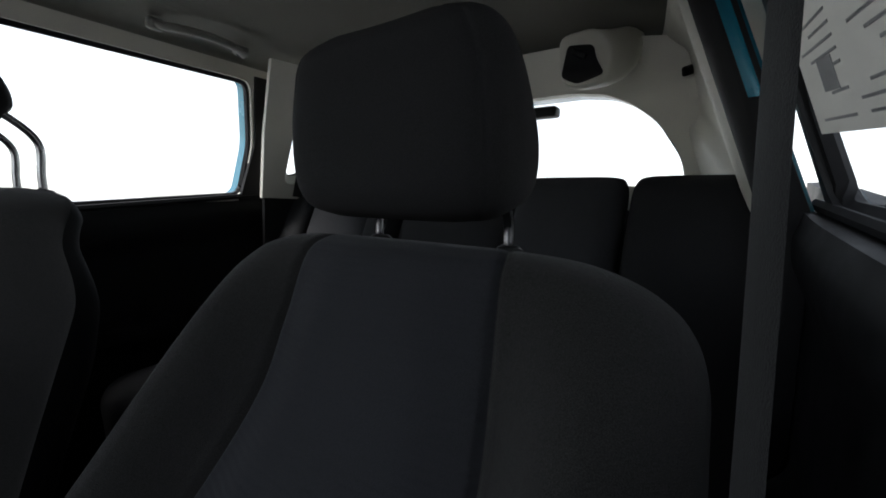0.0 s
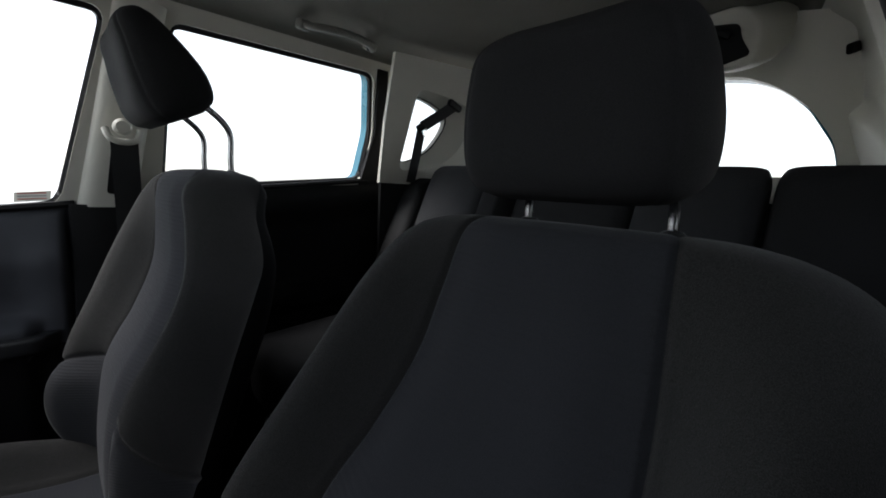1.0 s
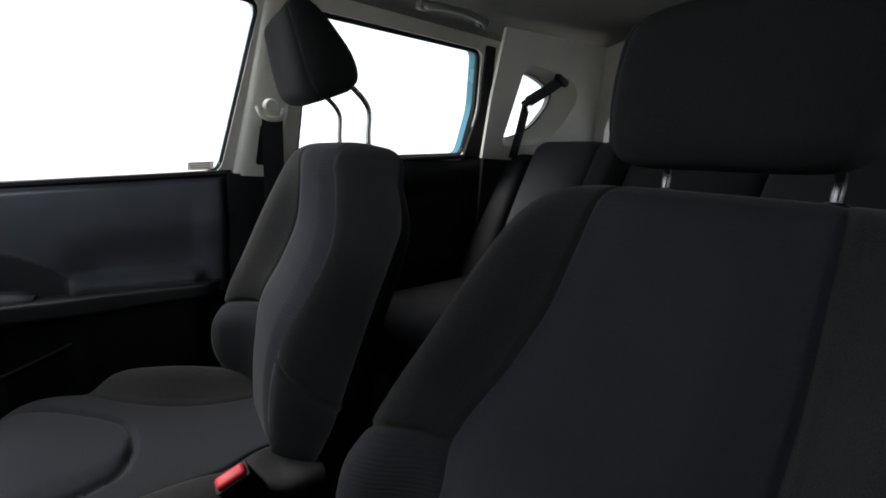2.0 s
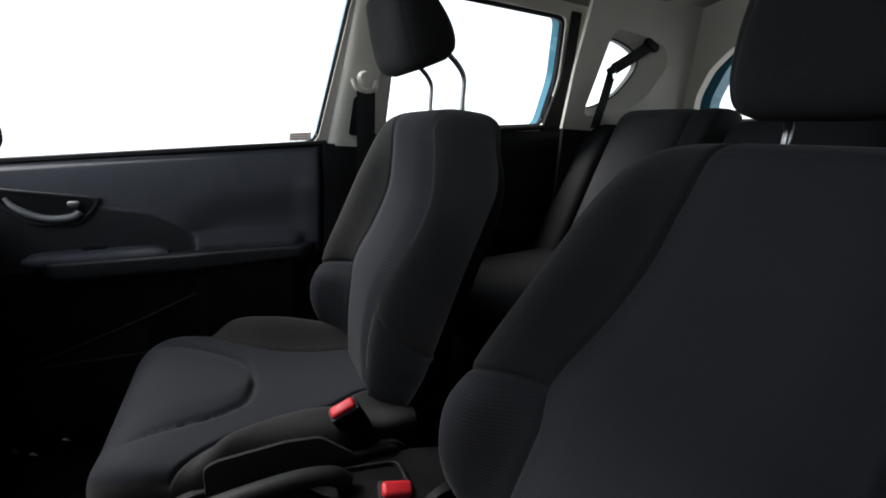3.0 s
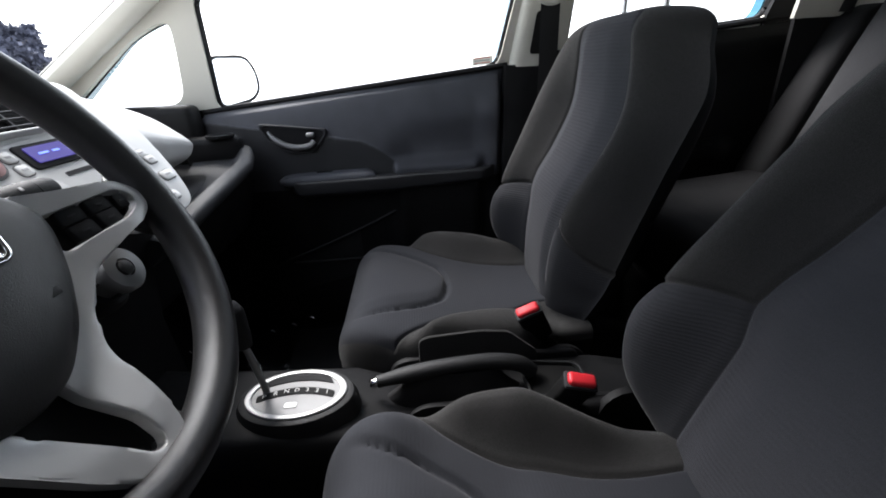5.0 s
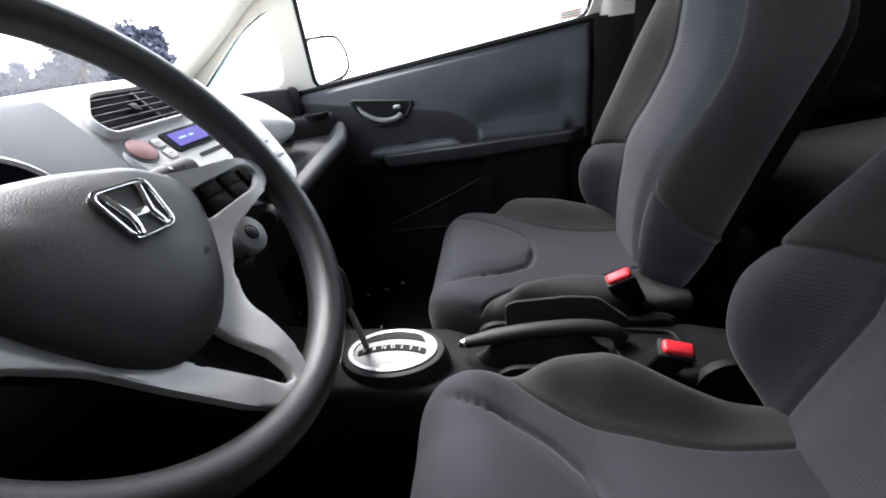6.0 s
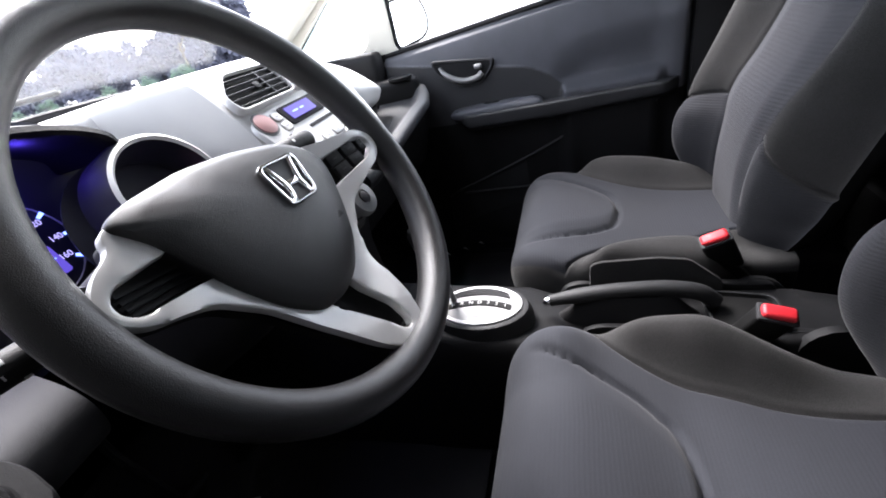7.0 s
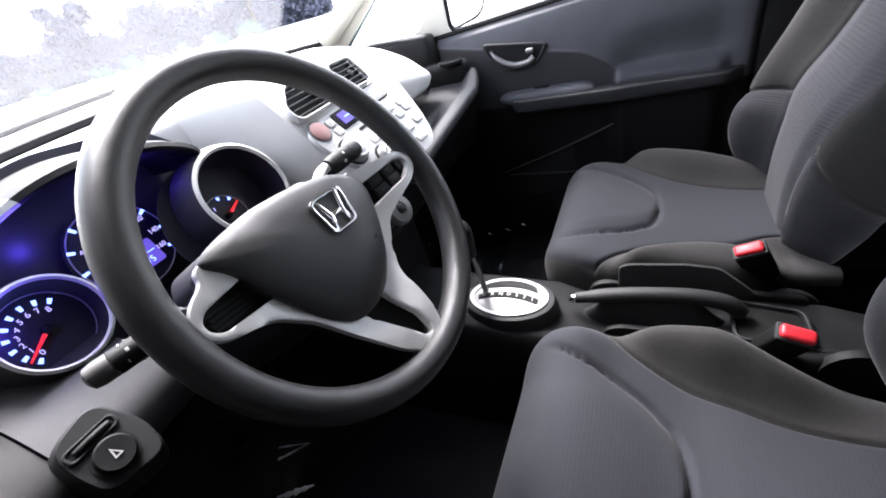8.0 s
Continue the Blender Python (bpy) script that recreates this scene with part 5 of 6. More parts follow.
def vent(a0, a1, name):
    th = thing(name, "black louvred air vent in the dashboard", "air vent", on_stack((a0 + a1) / 2, 0.01), group="air vents")
    bulge = 0.03 if a1 > 0.1 else 0.004
    out = rounded([(a0, -0.026), (a1 - bulge, -0.028), (a1 + 0.004, 0.006), (a1, 0.033), (a0, 0.033)], 0.012)
    inn = rounded([(a0 + 0.003, -0.023), (a1 - bulge - 0.002, -0.025), (a1 + 0.001, 0.006), (a1 - 0.003, 0.030), (a0 + 0.003, 0.030)], 0.011)
    part("vent_frame", slab(out, 0.012, lambda a, b, c: on_stack(a, b, c + 0.004), [inn], 0.0015), DASH, th, "light grey vent surround")
    part("vent_well", slab(inn, 0.002, lambda a, b, c: on_stack(a, b, c + 0.0085)), VENTBLACK, th)
    for b in (-0.015, -0.005, 0.005, 0.015, 0.025):
        w0, w1 = a0 + 0.004, a1 - 0.003 - bulge * max(0.0, min(1.0, (0.004 - b) / 0.030))
        part("louvre", box((w1 - w0, 0.0012, 0.0034), Matrix.Translation(on_stack((w0 + w1) / 2, b, 0.0142)) @ Matrix((Vector((1, 0, 0)), S_D, S_N)).transposed().to_4x4(), 0.0004), SLATSHEEN, th)
    part("vent_tab", box((0.012, 0.011, 0.004), Matrix.Translation(on_stack((a0 + a1) / 2, 0.005, 0.0155)) @ Matrix((Vector((1, 0, 0)), S_D, S_N)).transposed().to_4x4(), 0.001), BLACK, th)
    part("vent_divider", box((0.0025, 0.048, 0.0040), Matrix.Translation(on_stack((a0 + a1) / 2 - 0.022, 0.006, 0.0130)) @ Matrix((Vector((1, 0, 0)), S_D, S_N)).transposed().to_4x4(), 0.0004), SLATSHEEN, th)
    return th


vent(0.020, 0.152, "air_vent")
vent(-0.060, 0.012, "air_vent")

# lower centre, glove box, tray and driver knee panel
part("stack_base", loft([[(x, y, z) for x, y in ((0.135, -0.36 - d), (-0.085, -0.36 - d), (-0.085, -0.80), (0.135, -0.80))] for z, d in ((0.70, 0.045), (0.60, 0.085), (0.48, 0.10), (0.36, 0.09))]), BLACK, dash, "black lower centre of the dashboard")
glove = []
for x, k in ((-0.10, 0.94), (-0.12, 1.0), (-0.35, 1.0), (-0.60, 1.0), (-0.63, 0.92)):
    glove.append([(x, y, z) for y, z in rounded([(-0.475, 0.648 * k + 0.02 * (1 - k)), (-0.455, 0.60), (-0.50, 0.45), (-0.62, 0.40), (-0.85, 0.42), (-0.85, 0.648)], 0.03)])
part("glove_box", loft(glove), BLACK, dash, "black glove box front")
tray = []
for x, z in ((-0.07, 0.628), (-0.12, 0.636), (-0.30, 0.655), (-0.48, 0.672), (-0.56, 0.680), (-0.63, 0.684)):
    yy = -0.40 - 0.05 * step(-0.50, -0.63, x) - 0.02 * step(-0.12, -0.05, x)
    tray.append([(x, yy + a, z + b) for a, b in rounded([(0.0, 0.0), (0.004, -0.018), (-0.03, -0.05), (-0.14, -0.04), (-0.16, -0.022), (-0.05, -0.020), (-0.028, 0.004)], 0.008, 3)])
part("tray_lip", loft(tray), HARDTRIM, dash, "dark lip of the open passenger tray")
part("tray_wall", box((0.06, 0.14, 0.10), pose(-0.60, -0.53, 0.668, 0, 0, 8), 0.02, 3), BLACK, dash, "black end of the tray with a cup recess")
part("cup_recess", lathe([(0.0, 0.0), (0.028, 0.0), (0.031, 0.004), (0.035, 0.004), (0.035, 0.0), (0.033, -0.004)], 24, pose(-0.585, -0.505, 0.7185)), RUBBER, dash)
part("dash_end", box((0.07, 0.40, 0.16), pose(-0.655, -0.78, 0.715), 0.02, 3), BLACK, dash, "black end cap beside the door")
knee = []
for x in frange(0.485, 0.602, 8):
    d = 0.02 * math.sin(math.pi * (x - 0.40) / 0.40)
    knee.append([(x, y, z) for y, z in rounded([(-0.60, 0.700), (-0.50 + d, 0.702), (-0.435 + d, 0.676), (-0.435 + d, 0.63), (-0.50, 0.585), (-0.60, 0.57), (-0.85, 0.57), (-0.85, 0.70)], 0.03)])
part("knee_end", loft([[(x, y - 0.004, z - 0.004) for y, z in [(p[1], p[2]) for p in knee[-1]]] for x in (0.604, 0.64, 0.69)]), BLACK, dash, "dark end panel beside the door")
part("knee_panel", loft(knee), LOWGREY, dash, "grey lower panel under the instruments")


# ---- instruments ----
G_N = Vector((0, 0.90, 0.435)).normalized()
G_U = Vector((0, -0.435, 0.90)).normalized()


def gauge_place(center):
    return lambda a, b, c: Vector(center) + Vector((a, 0, 0)) + G_U * b + G_N * c


def gauge_disc(center, r, c, material, name, parent, label="", inner=0.0, h=0.002, n=40):
    pl = gauge_place(center)
    ring = [(r * math.cos(2 * math.pi * i / n), r * math.sin(2 * math.pi * i / n)) for i in range(n)]
    holes = [[(inner * math.cos(2 * math.pi * i / n), inner * math.sin(2 * math.pi * i / n)) for i in range(n)]] if inner else []
    return part(name, slab(ring, h, lambda a, b, q: pl(a, b, c + q), holes), material, parent, label)


def figure(text, size, m, material, parent):
    cu = bpy.data.curves.new("figure", "FONT")
    cu.body, cu.size, cu.align_x, cu.align_y, cu.extrude = text, size, "CENTER", "CENTER", 0.0003
    tmp = bpy.data.objects.new("figure", cu)
    me = bpy.data.meshes.new_from_object(tmp)
    bpy.data.objects.remove(tmp)
    me.transform(m)
    return finish("figure", me, material, parent, "", False)


def gauge(center, r, depth, label, marks, nums, needle, name, cup=True, tick_r=0.86, num_r=0.56, num_size=0.19, sink=0.0, off=(0.0, 0.0), dial_r=0.0):
    """A round instrument; angles in degrees, 0 to the driver's right, counted towards the top."""
    th = thing(name, label, "gauge", center, group="instruments")
    pl = gauge_place(center)
    if cup:
        m = Matrix.Translation(center) @ Matrix((Vector((1, 0, 0)), G_U, G_N)).transposed().to_4x4()
        prof = [(r * 0.90, -0.004 - sink), (r * 1.30, -0.03), (r * 1.22, depth * 0.5), (r * 1.12, depth), (r * 1.05, depth + 0.003), (r * 1.0, depth - 0.001), (r * 0.96, depth * 0.5), (r * 0.94, -sink)]
        rings = [[m @ Vector((q * math.cos(2 * math.pi * j / 48), q * math.sin(2 * math.pi * j / 48), h)) for j in range(48)] for q, h in prof]
        part("gauge_rim", loft(rings[3:6], False), DASH, th, "light grey rim round the dial")
        part("gauge_barrel", loft(rings[1:4], False), LOWGREY, th, "grey outer wall of the dial")
        # The tachometer's well is grey, not black, to hold the light it catches.
        part("gauge_well", loft(rings[5:], False), LOWGREY if r < 0.05 else DIALBLACK, th, "inner wall of the dial, greyed in the tachometer for caught light")
    center = gauge_place(center)(off[0], off[1], -sink)
    face = gauge_disc(center, r * 0.97 + 1.3 * math.hypot(*off), -0.004, DIALBLACK, "dial_face", th)
    r = dial_r or r
    pl = gauge_place(center)
    gauge_disc(center, r * 0.93, -0.0015, GREYPAINT, "dial_ring", th, "thin grey dial ring", r * 0.905, 0.0012)
    for i, ang in enumerate(marks):
        a = radians(ang)
        d = Vector((-math.cos(a), math.sin(a)))
        n = Vector((-d.y, d.x))
        w, l = 0.0016, r * 0.13
        q = [d * (r * tick_r - l) - n * w, d * (r * tick_r) - n * w * 1.4, d * (r * tick_r) + n * w * 1.4, d * (r * tick_r - l) + n * w]
        part("tick", slab(q, 0.0006, lambda x, y, c: pl(x, y, c - 0.0006)), TICKS, th)
    rot = Matrix((Vector((-1, 0, 0)), G_U, G_N)).transposed().to_4x4()
    for text, ang in nums:
        a = radians(ang)
        figure(text, r * num_size, Matrix.Translation(pl(-math.cos(a) * r * num_r, math.sin(a) * r * num_r, -0.0008)) @ rot, FIGURES, th)
    if needle is not None:
        a = radians(needle)
        d = Vector((-math.cos(a), math.sin(a)))
        n = Vector((-d.y, d.x))
        part("needle", slab([-d * r * 0.05 - n * 0.0022, d * r * 0.78 - n * 0.0008, d * r * 0.78 + n * 0.0008, -d * r * 0.05 + n * 0.0022], 0.0012, lambda x, y, c: pl(x, y, c + 0.004)), NEEDLE, th, "red lit needle")
    cap = Matrix.Translation(pl(0, 0, -0.001)) @ Matrix((Vector((1, 0, 0)), G_U, G_N)).transposed().to_4x4()
    part("needle_cap", lathe([(0.0, 0), (r * 0.13, 0), (r * 0.11, 0.008), (0.0, 0.009)], 20, cap), BLACK, th)
    return th


def dial_angle(i, n, a0, a1):
    return a0 + (a1 - a0) * i / (n - 1)


TACH = (0.512, -0.564, 0.731)
SPEED = (0.392, -0.577, 0.757)
FUEL = (0.264, -0.502, 0.755)
gauge(TACH, 0.047, 0.040, "lit revolution counter with red needle", [dial_angle(i, 9, 222, 46) for i in range(9)], [(str(i), dial_angle(i, 9, 222, 46)) for i in range(9)], 210, "tachometer", True, 0.76, 0.50)
sp = gauge(SPEED, 0.062, 0.0, "blue lit round speedometer between two smaller dials", [dial_angle(i, 9, 215, -35) for i in range(9)], [(str(20 * i), dial_angle(i, 9, 215, -35)) for i in range(9)], None, "speedometer", False, 0.92, 0.66, 0.15)
sq = gauge_place(SPEED)
part("trip_display", slab(rounded([(0.026, -0.040), (-0.026, -0.040), (-0.026, -0.006), (0.026, -0.006)], 0.004), 0.002, lambda a, b, c: sq(a, b, c + 0.002)), LCD, sp, "blue-violet lit trip display")
figure("08475", 0.0115, Matrix.Translation(sq(0.0, -0.032, 0.0045)) @ Matrix((Vector((-1, 0, 0)), G_U, G_N)).transposed().to_4x4(), TICKS, sp)
part("display_rule", slab([(0.022, -0.0225), (-0.022, -0.0225), (-0.022, -0.0215), (0.022, -0.0215)], 0.0004, lambda a, b, c: sq(a, b, c + 0.0042)), TICKS, sp)
gauge(FUEL, 0.061, 0.028, "lit fuel gauge with red needle", [128, 78, 44], [("F", 118)], 22, "fuel_gauge", True, 0.86, 0.55, 0.22, 0.022, (0.018, -0.012), 0.034)

hood = thing("instrument_hood", "black moulded hood over the speedometer", "instrument hood", (0.40, -0.58, 0.80))
arc = [(0.268, -0.520, 0.812), (0.285, -0.508, 0.838), (0.325, -0.520, 0.858), (0.385, -0.533, 0.868), (0.445, -0.548, 0.862), (0.50, -0.562, 0.840), (0.545, -0.575, 0.800), (0.575, -0.580, 0.755)]
mid = Vector((0.40, -0.60, 0.755))


def hood_piece(rim, material, name, label):
    rings = []
    for push, grow in ((-0.10, -0.020), (-0.05, -0.012), (-0.004, -0.005), (0.0, 0.0), (-0.004, 0.006), (-0.02, 0.008), (-0.12, 0.004)):
        rings += [p + Vector((0, push, 0)) + Vector(((p - mid).x, 0, (p - mid).z)).normalized() * grow for p in rim]
    kk = len(rim)
    fc = [(i * kk + j, i * kk + j + 1, (i + 1) * kk + j + 1, (i + 1) * kk + j) for i in range(6) for j in range(kk - 1)]
    from_arrays(name, rings, fc, material, hood, label)


rim = smooth_line(arc, 5)
cut = min(i for i, p in enumerate(rim) if p.x > 0.452)
hood_piece(rim[:cut + 1], BLACK, "hood_shell", "black hood over the speedometer")
hood_piece(rim[cut:], DASH, "hood_wing", "light grey edge of the dash beside the dials")
back_face = rounded([(0.20, 0.66), (0.60, 0.64), (0.60, 0.78), (0.52, 0.86), (0.40, 0.885), (0.26, 0.868), (0.20, 0.80)], 0.03)
part("dial_panel", slab(back_face, 0.01, lambda a, b, c: Vector((a, -0.610 - 0.40 * (b - 0.76) + c, b))), DIALBLACK, hood, "black panel behind the dials")


# Added unseen point lamps that throw the blue glow around the dials.
for i, at in enumerate(((0.455, -0.575, 0.825), (0.335, -0.565, 0.835), (0.540, -0.535, 0.775))):
    lamp = new("hidden_dial_glow", bpy.data.lights.new("hidden_dial_glow", "POINT"))
    lamp.data.energy, lamp.data.color, lamp.data.shadow_soft_size = 0.011, (0.10, 0.06, 1.0), 0.004
    lamp.location = at


# ---- steering wheel ----
W_C, W_T, W_R = Vector((0.366, -0.252, 0.784)), radians(29.6), radians(5)
W_N = Vector((0, math.cos(W_T), math.sin(W_T)))
W_U = Vector((0, -math.sin(W_T), math.cos(W_T)))


def on_wheel(a, b, c):
    p, q = a * math.cos(W_R) - b * math.sin(W_R), a * math.sin(W_R) + b * math.cos(W_R)
    return W_C + Vector((p, 0, 0)) + W_U * q + W_N * c


wheel = thing("steering_wheel", "dark grey steering wheel with silver spokes", "steering wheel", W_C)
n = 96
pts = [on_wheel(0.1695 * math.cos(2 * math.pi * i / n), 0.1695 * math.sin(2 * math.pi * i / n), 0) for i in range(n)]
thick = [0.0150 + 0.0010 * max(0, math.cos(2 * (2 * math.pi * i / n) - 1.6)) for i in range(n)]
part("rim", tube(pts, thick, 18, True, 1.12, W_N), WHEEL, wheel, "dark grained rim")


# one-piece silver trim: a loop at either side and one at the foot, each round a dark slot
trim_out = rounded([(0.06, 0.030), (0.120, 0.033), (0.130, 0.029), (0.132, 0.019), (0.147, 0.012), (0.157, 0.001), (0.157, -0.013), (0.146, -0.025), (0.127, -0.030), (0.106, -0.037), (0.080, -0.062), (0.060, -0.099), (0.036, -0.138), (0.014, -0.164), (-0.005, -0.170), (-0.021, -0.164), (-0.029, -0.146), (-0.031, -0.114), (-0.034, -0.088), (-0.050, -0.063), (-0.076, -0.038), (-0.110, -0.026), (-0.143, -0.018), (-0.156, -0.008), (-0.157, 0.006), (-0.140, 0.019), (-0.10, 0.022), (-0.06, 0.030)], 0.009, 5)
slots = [
    rounded([(0.070, 0.009), (0.112, 0.005), (0.143, 0.002), (0.150, -0.004), (0.150, -0.012), (0.143, -0.0185), (0.130, -0.0195), (0.100, -0.0215), (0.070, -0.026)], 0.005, 4),
    rounded([(-0.070, 0.010), (-0.133, 0.0105), (-0.145, 0.005), (-0.144, -0.005), (-0.125, -0.0125), (-0.070, -0.018)], 0.006, 4),
    rounded([(0.002, -0.078), (0.044, -0.078), (0.036, -0.098), (0.015, -0.132), (0.002, -0.150), (-0.006, -0.153), (-0.010, -0.146), (-0.008, -0.128), (0.002, -0.10)], 0.004, 4),
]


def dish(a, b, c):
    return on_wheel(a, b, c - 0.004 - 0.018 * (1 - step(0.05, 0.135, math.hypot(a, b))))


part("spokes", slab(trim_out, 0.0085, dish, slots, 0.0022, 0.010), SILVER, wheel, "satin silver spoke trim")
part("spoke_core", slab([(a * 0.97, b * 0.97) for a, b in trim_out], 0.010, lambda a, b, c: dish(a, b, c - 0.018), [[(0.005, 0.0), (0.005, 0.01), (-0.005, 0.01), (-0.005, 0.0)]], 0.0, 0.012), VENTBLACK, wheel, "black backing behind the spokes")
for s in (1, -1):
    cl = on_wheel(s * 0.158, -0.002, -0.006)
    part("spoke_root", loft([[on_wheel(s * r, h * q, d * p - 0.017) for q, p in ((1, 0), (0.7, 1), (-0.7, 1), (-1, 0), (-0.7, -1), (0.7, -1))] for r, h, d in ((0.145, 0.016, 0.008), (0.156, 0.024, 0.010), (0.168, 0.036, 0.012))]), WHEEL, wheel)
part("spoke_root", loft([[on_wheel(h * q - 0.017, -r, d * p - 0.015) for q, p in ((1, 0), (0.7, 1), (-0.7, 1), (-1, 0), (-0.7, -1), (0.7, -1))] for r, h, d in ((0.150, 0.030, 0.010), (0.160, 0.034, 0.012), (0.170, 0.046, 0.013))]), WHEEL, wheel)
# pad: a dome over a rounded shield outline
shield = rounded([(0.018, 0.046), (0.063, 0.047), (0.104, 0.040), (0.121, 0.035), (0.127, 0.029), (0.119, 0.021), (0.109, 0.010), (0.101, -0.010), (0.091, -0.032), (0.072, -0.067), (0.052, -0.088), (0.026, -0.092), (-0.002, -0.086), (-0.030, -0.063), (-0.055, -0.034), (-0.070, -0.008), (-0.074, 0.012), (-0.061, 0.028), (-0.036, 0.038)], 0.012, 5)
rings = []
for sc, h in ((0.95, -0.032), (0.985, -0.014), (1.0, -0.006), (0.995, -0.002), (0.965, 0.002), (0.85, 0.0068), (0.64, 0.0105), (0.42, 0.0125), (0.2, 0.013)):
    rings.append([on_wheel(0.012 + (p[0] - 0.012) * sc, -0.008 + (p[1] + 0.008) * sc, h + (0.007 * step(0.07, 0.12, p[0]) - 0.006 * step(-0.02, -0.07, p[0])) * sc ** 3) for p in shield])
part("airbag_pad", loft(rings), HUB, wheel, "dark grained centre pad")
em = rounded([(0.0225, 0.0205), (-0.0225, 0.0205), (-0.0175, -0.0175), (0.0175, -0.0175)], 0.008, 5)
emi = rounded([(0.0192, 0.0176), (-0.0192, 0.0176), (-0.0148, -0.0147), (0.0148, -0.0147)], 0.0065, 5)
badge = part("badge_frame", slab(em, 0.004, lambda a, b, c: on_wheel(a, b + 0.002, c + 0.0115), [emi], 0.001), CHROME, wheel, "chrome badge outline")
part("badge_ground", slab(emi, 0.002, lambda a, b, c: on_wheel(a, b + 0.002, c + 0.0115)), HUB, wheel)
for s in (1, -1):
    part("badge_bar", slab([(s * 0.0165, 0.0176), (s * 0.0118, 0.0176), (s * 0.0062, 0.002), (s * 0.0055, -0.004), (s * 0.0080, -0.0147), (s * 0.0125, -0.0147), (s * 0.0105, -0.002)], 0.0035, lambda a, b, c: on_wheel(a, b + 0.002, c + 0.0118), (), 0.0008), CHROME, wheel)
part("badge_bar", slab(rounded([(0.008, 0.002), (-0.008, 0.002), (-0.008, -0.0035), (0.008, -0.0035)], 0.001), 0.0032, lambda a, b, c: on_wheel(a, b + 0.002, c + 0.0118), (), 0.0008), CHROME, wheel)
for a, b, c in ((0.066, -0.006, 0.0094), (-0.022, -0.040, 0.0086)):
    part("pad_mark", box((0.013, 0.005, 0.0010), Matrix.Translation(on_wheel(a, b, c)) @ Matrix((Vector((1, 0, 0)), W_U, W_N)).transposed().to_4x4() @ pose(0, 0, 0, 0, 8 if a > 0 else -6, 0), 0.0003), BLACK, wheel)
# buttons in the right spoke, plain mesh plates in the left spoke and below
for s in (1, -1):
    part("slot_plate", slab([(a * 0.97 + s * 0.003, b * 0.94) for a, b in slots[0 if s > 0 else 1]], 0.004, lambda a, b, c: dish(a, b, c - 0.006)), VENTBLACK, wheel)
for a, b in ((-0.092, 0.004), (-0.113, 0.0045), (-0.093, -0.009), (-0.114, -0.0075), (-0.1325, 0.0015)):
    o = rounded([(a - 0.0085 + 0.003 * (a < -0.13), b - 0.006), (a + 0.0085 - 0.003 * (a < -0.13), b - 0.006), (a + 0.0085 - 0.003 * (a < -0.13), b + 0.006), (a - 0.0085 + 0.003 * (a < -0.13), b + 0.006)], 0.002)
    bt = part("wheel_button", slab(o, 0.004, lambda x, y, c: dish(x, y, c + 0.003), (), 0.001), BLACK, wheel, "black wheel button")
    part("button_mark", slab([(a - 0.0028, b - 0.0007), (a + 0.0028, b - 0.0007), (a + 0.0028, b + 0.0007), (a - 0.0028, b + 0.0007)], 0.0003, lambda x, y, c: dish(x, y, c + 0.0071)), LOWGREY, wheel)
for b in (-0.018, -0.0135, -0.009, -0.0045):
    part("slot_rib", slab([(0.085, b), (0.144, b + 0.002), (0.144, b + 0.004), (0.085, b + 0.002)], 0.004, lambda x, y, c: dish(x, y, c - 0.002)), BLACK, wheel)
part("lower_slot_plate", slab([(a * 0.95, b) for a, b in slots[2]], 0.004, lambda a, b, c: dish(a, b, c - 0.008)), VENTBLACK, wheel)

# column cover, stalks, key
col = thing("steering_column", "grey steering column cover with two stalks", "steering column", (0.366, -0.40, 0.68))
rings = []
for t, w, h in ((-0.030, 0.050, 0.050), (-0.045, 0.062, 0.060), (-0.09, 0.075, 0.064), (-0.16, 0.085, 0.066), (-0.24, 0.085, 0.066)):
    rings.append([W_C + W_N * t + Vector((p[0], 0, 0)) + W_U * (p[1] - 0.012) for p in rounded([(w, h * 0.8), (-w, h * 0.8), (-w, -h), (w, -h)], 0.03, 5)])
part("column_cover", loft(rings), BLACK, col, "dark column cover")
part("column_top", loft([[W_C + W_N * t + Vector((p[0], 0, 0)) + W_U * p[1] for p in rounded([(w, 0.030), (w * 0.8, h), (-w * 0.8, h), (-w, 0.030)], 0.014, 4)] for t, w, h in ((-0.046, 0.060, 0.042), (-0.055, 0.068, 0.050), (-0.10, 0.078, 0.056), (-0.19, 0.085, 0.060))]), LOWGREY, col, "lighter grey upper half of the cover")


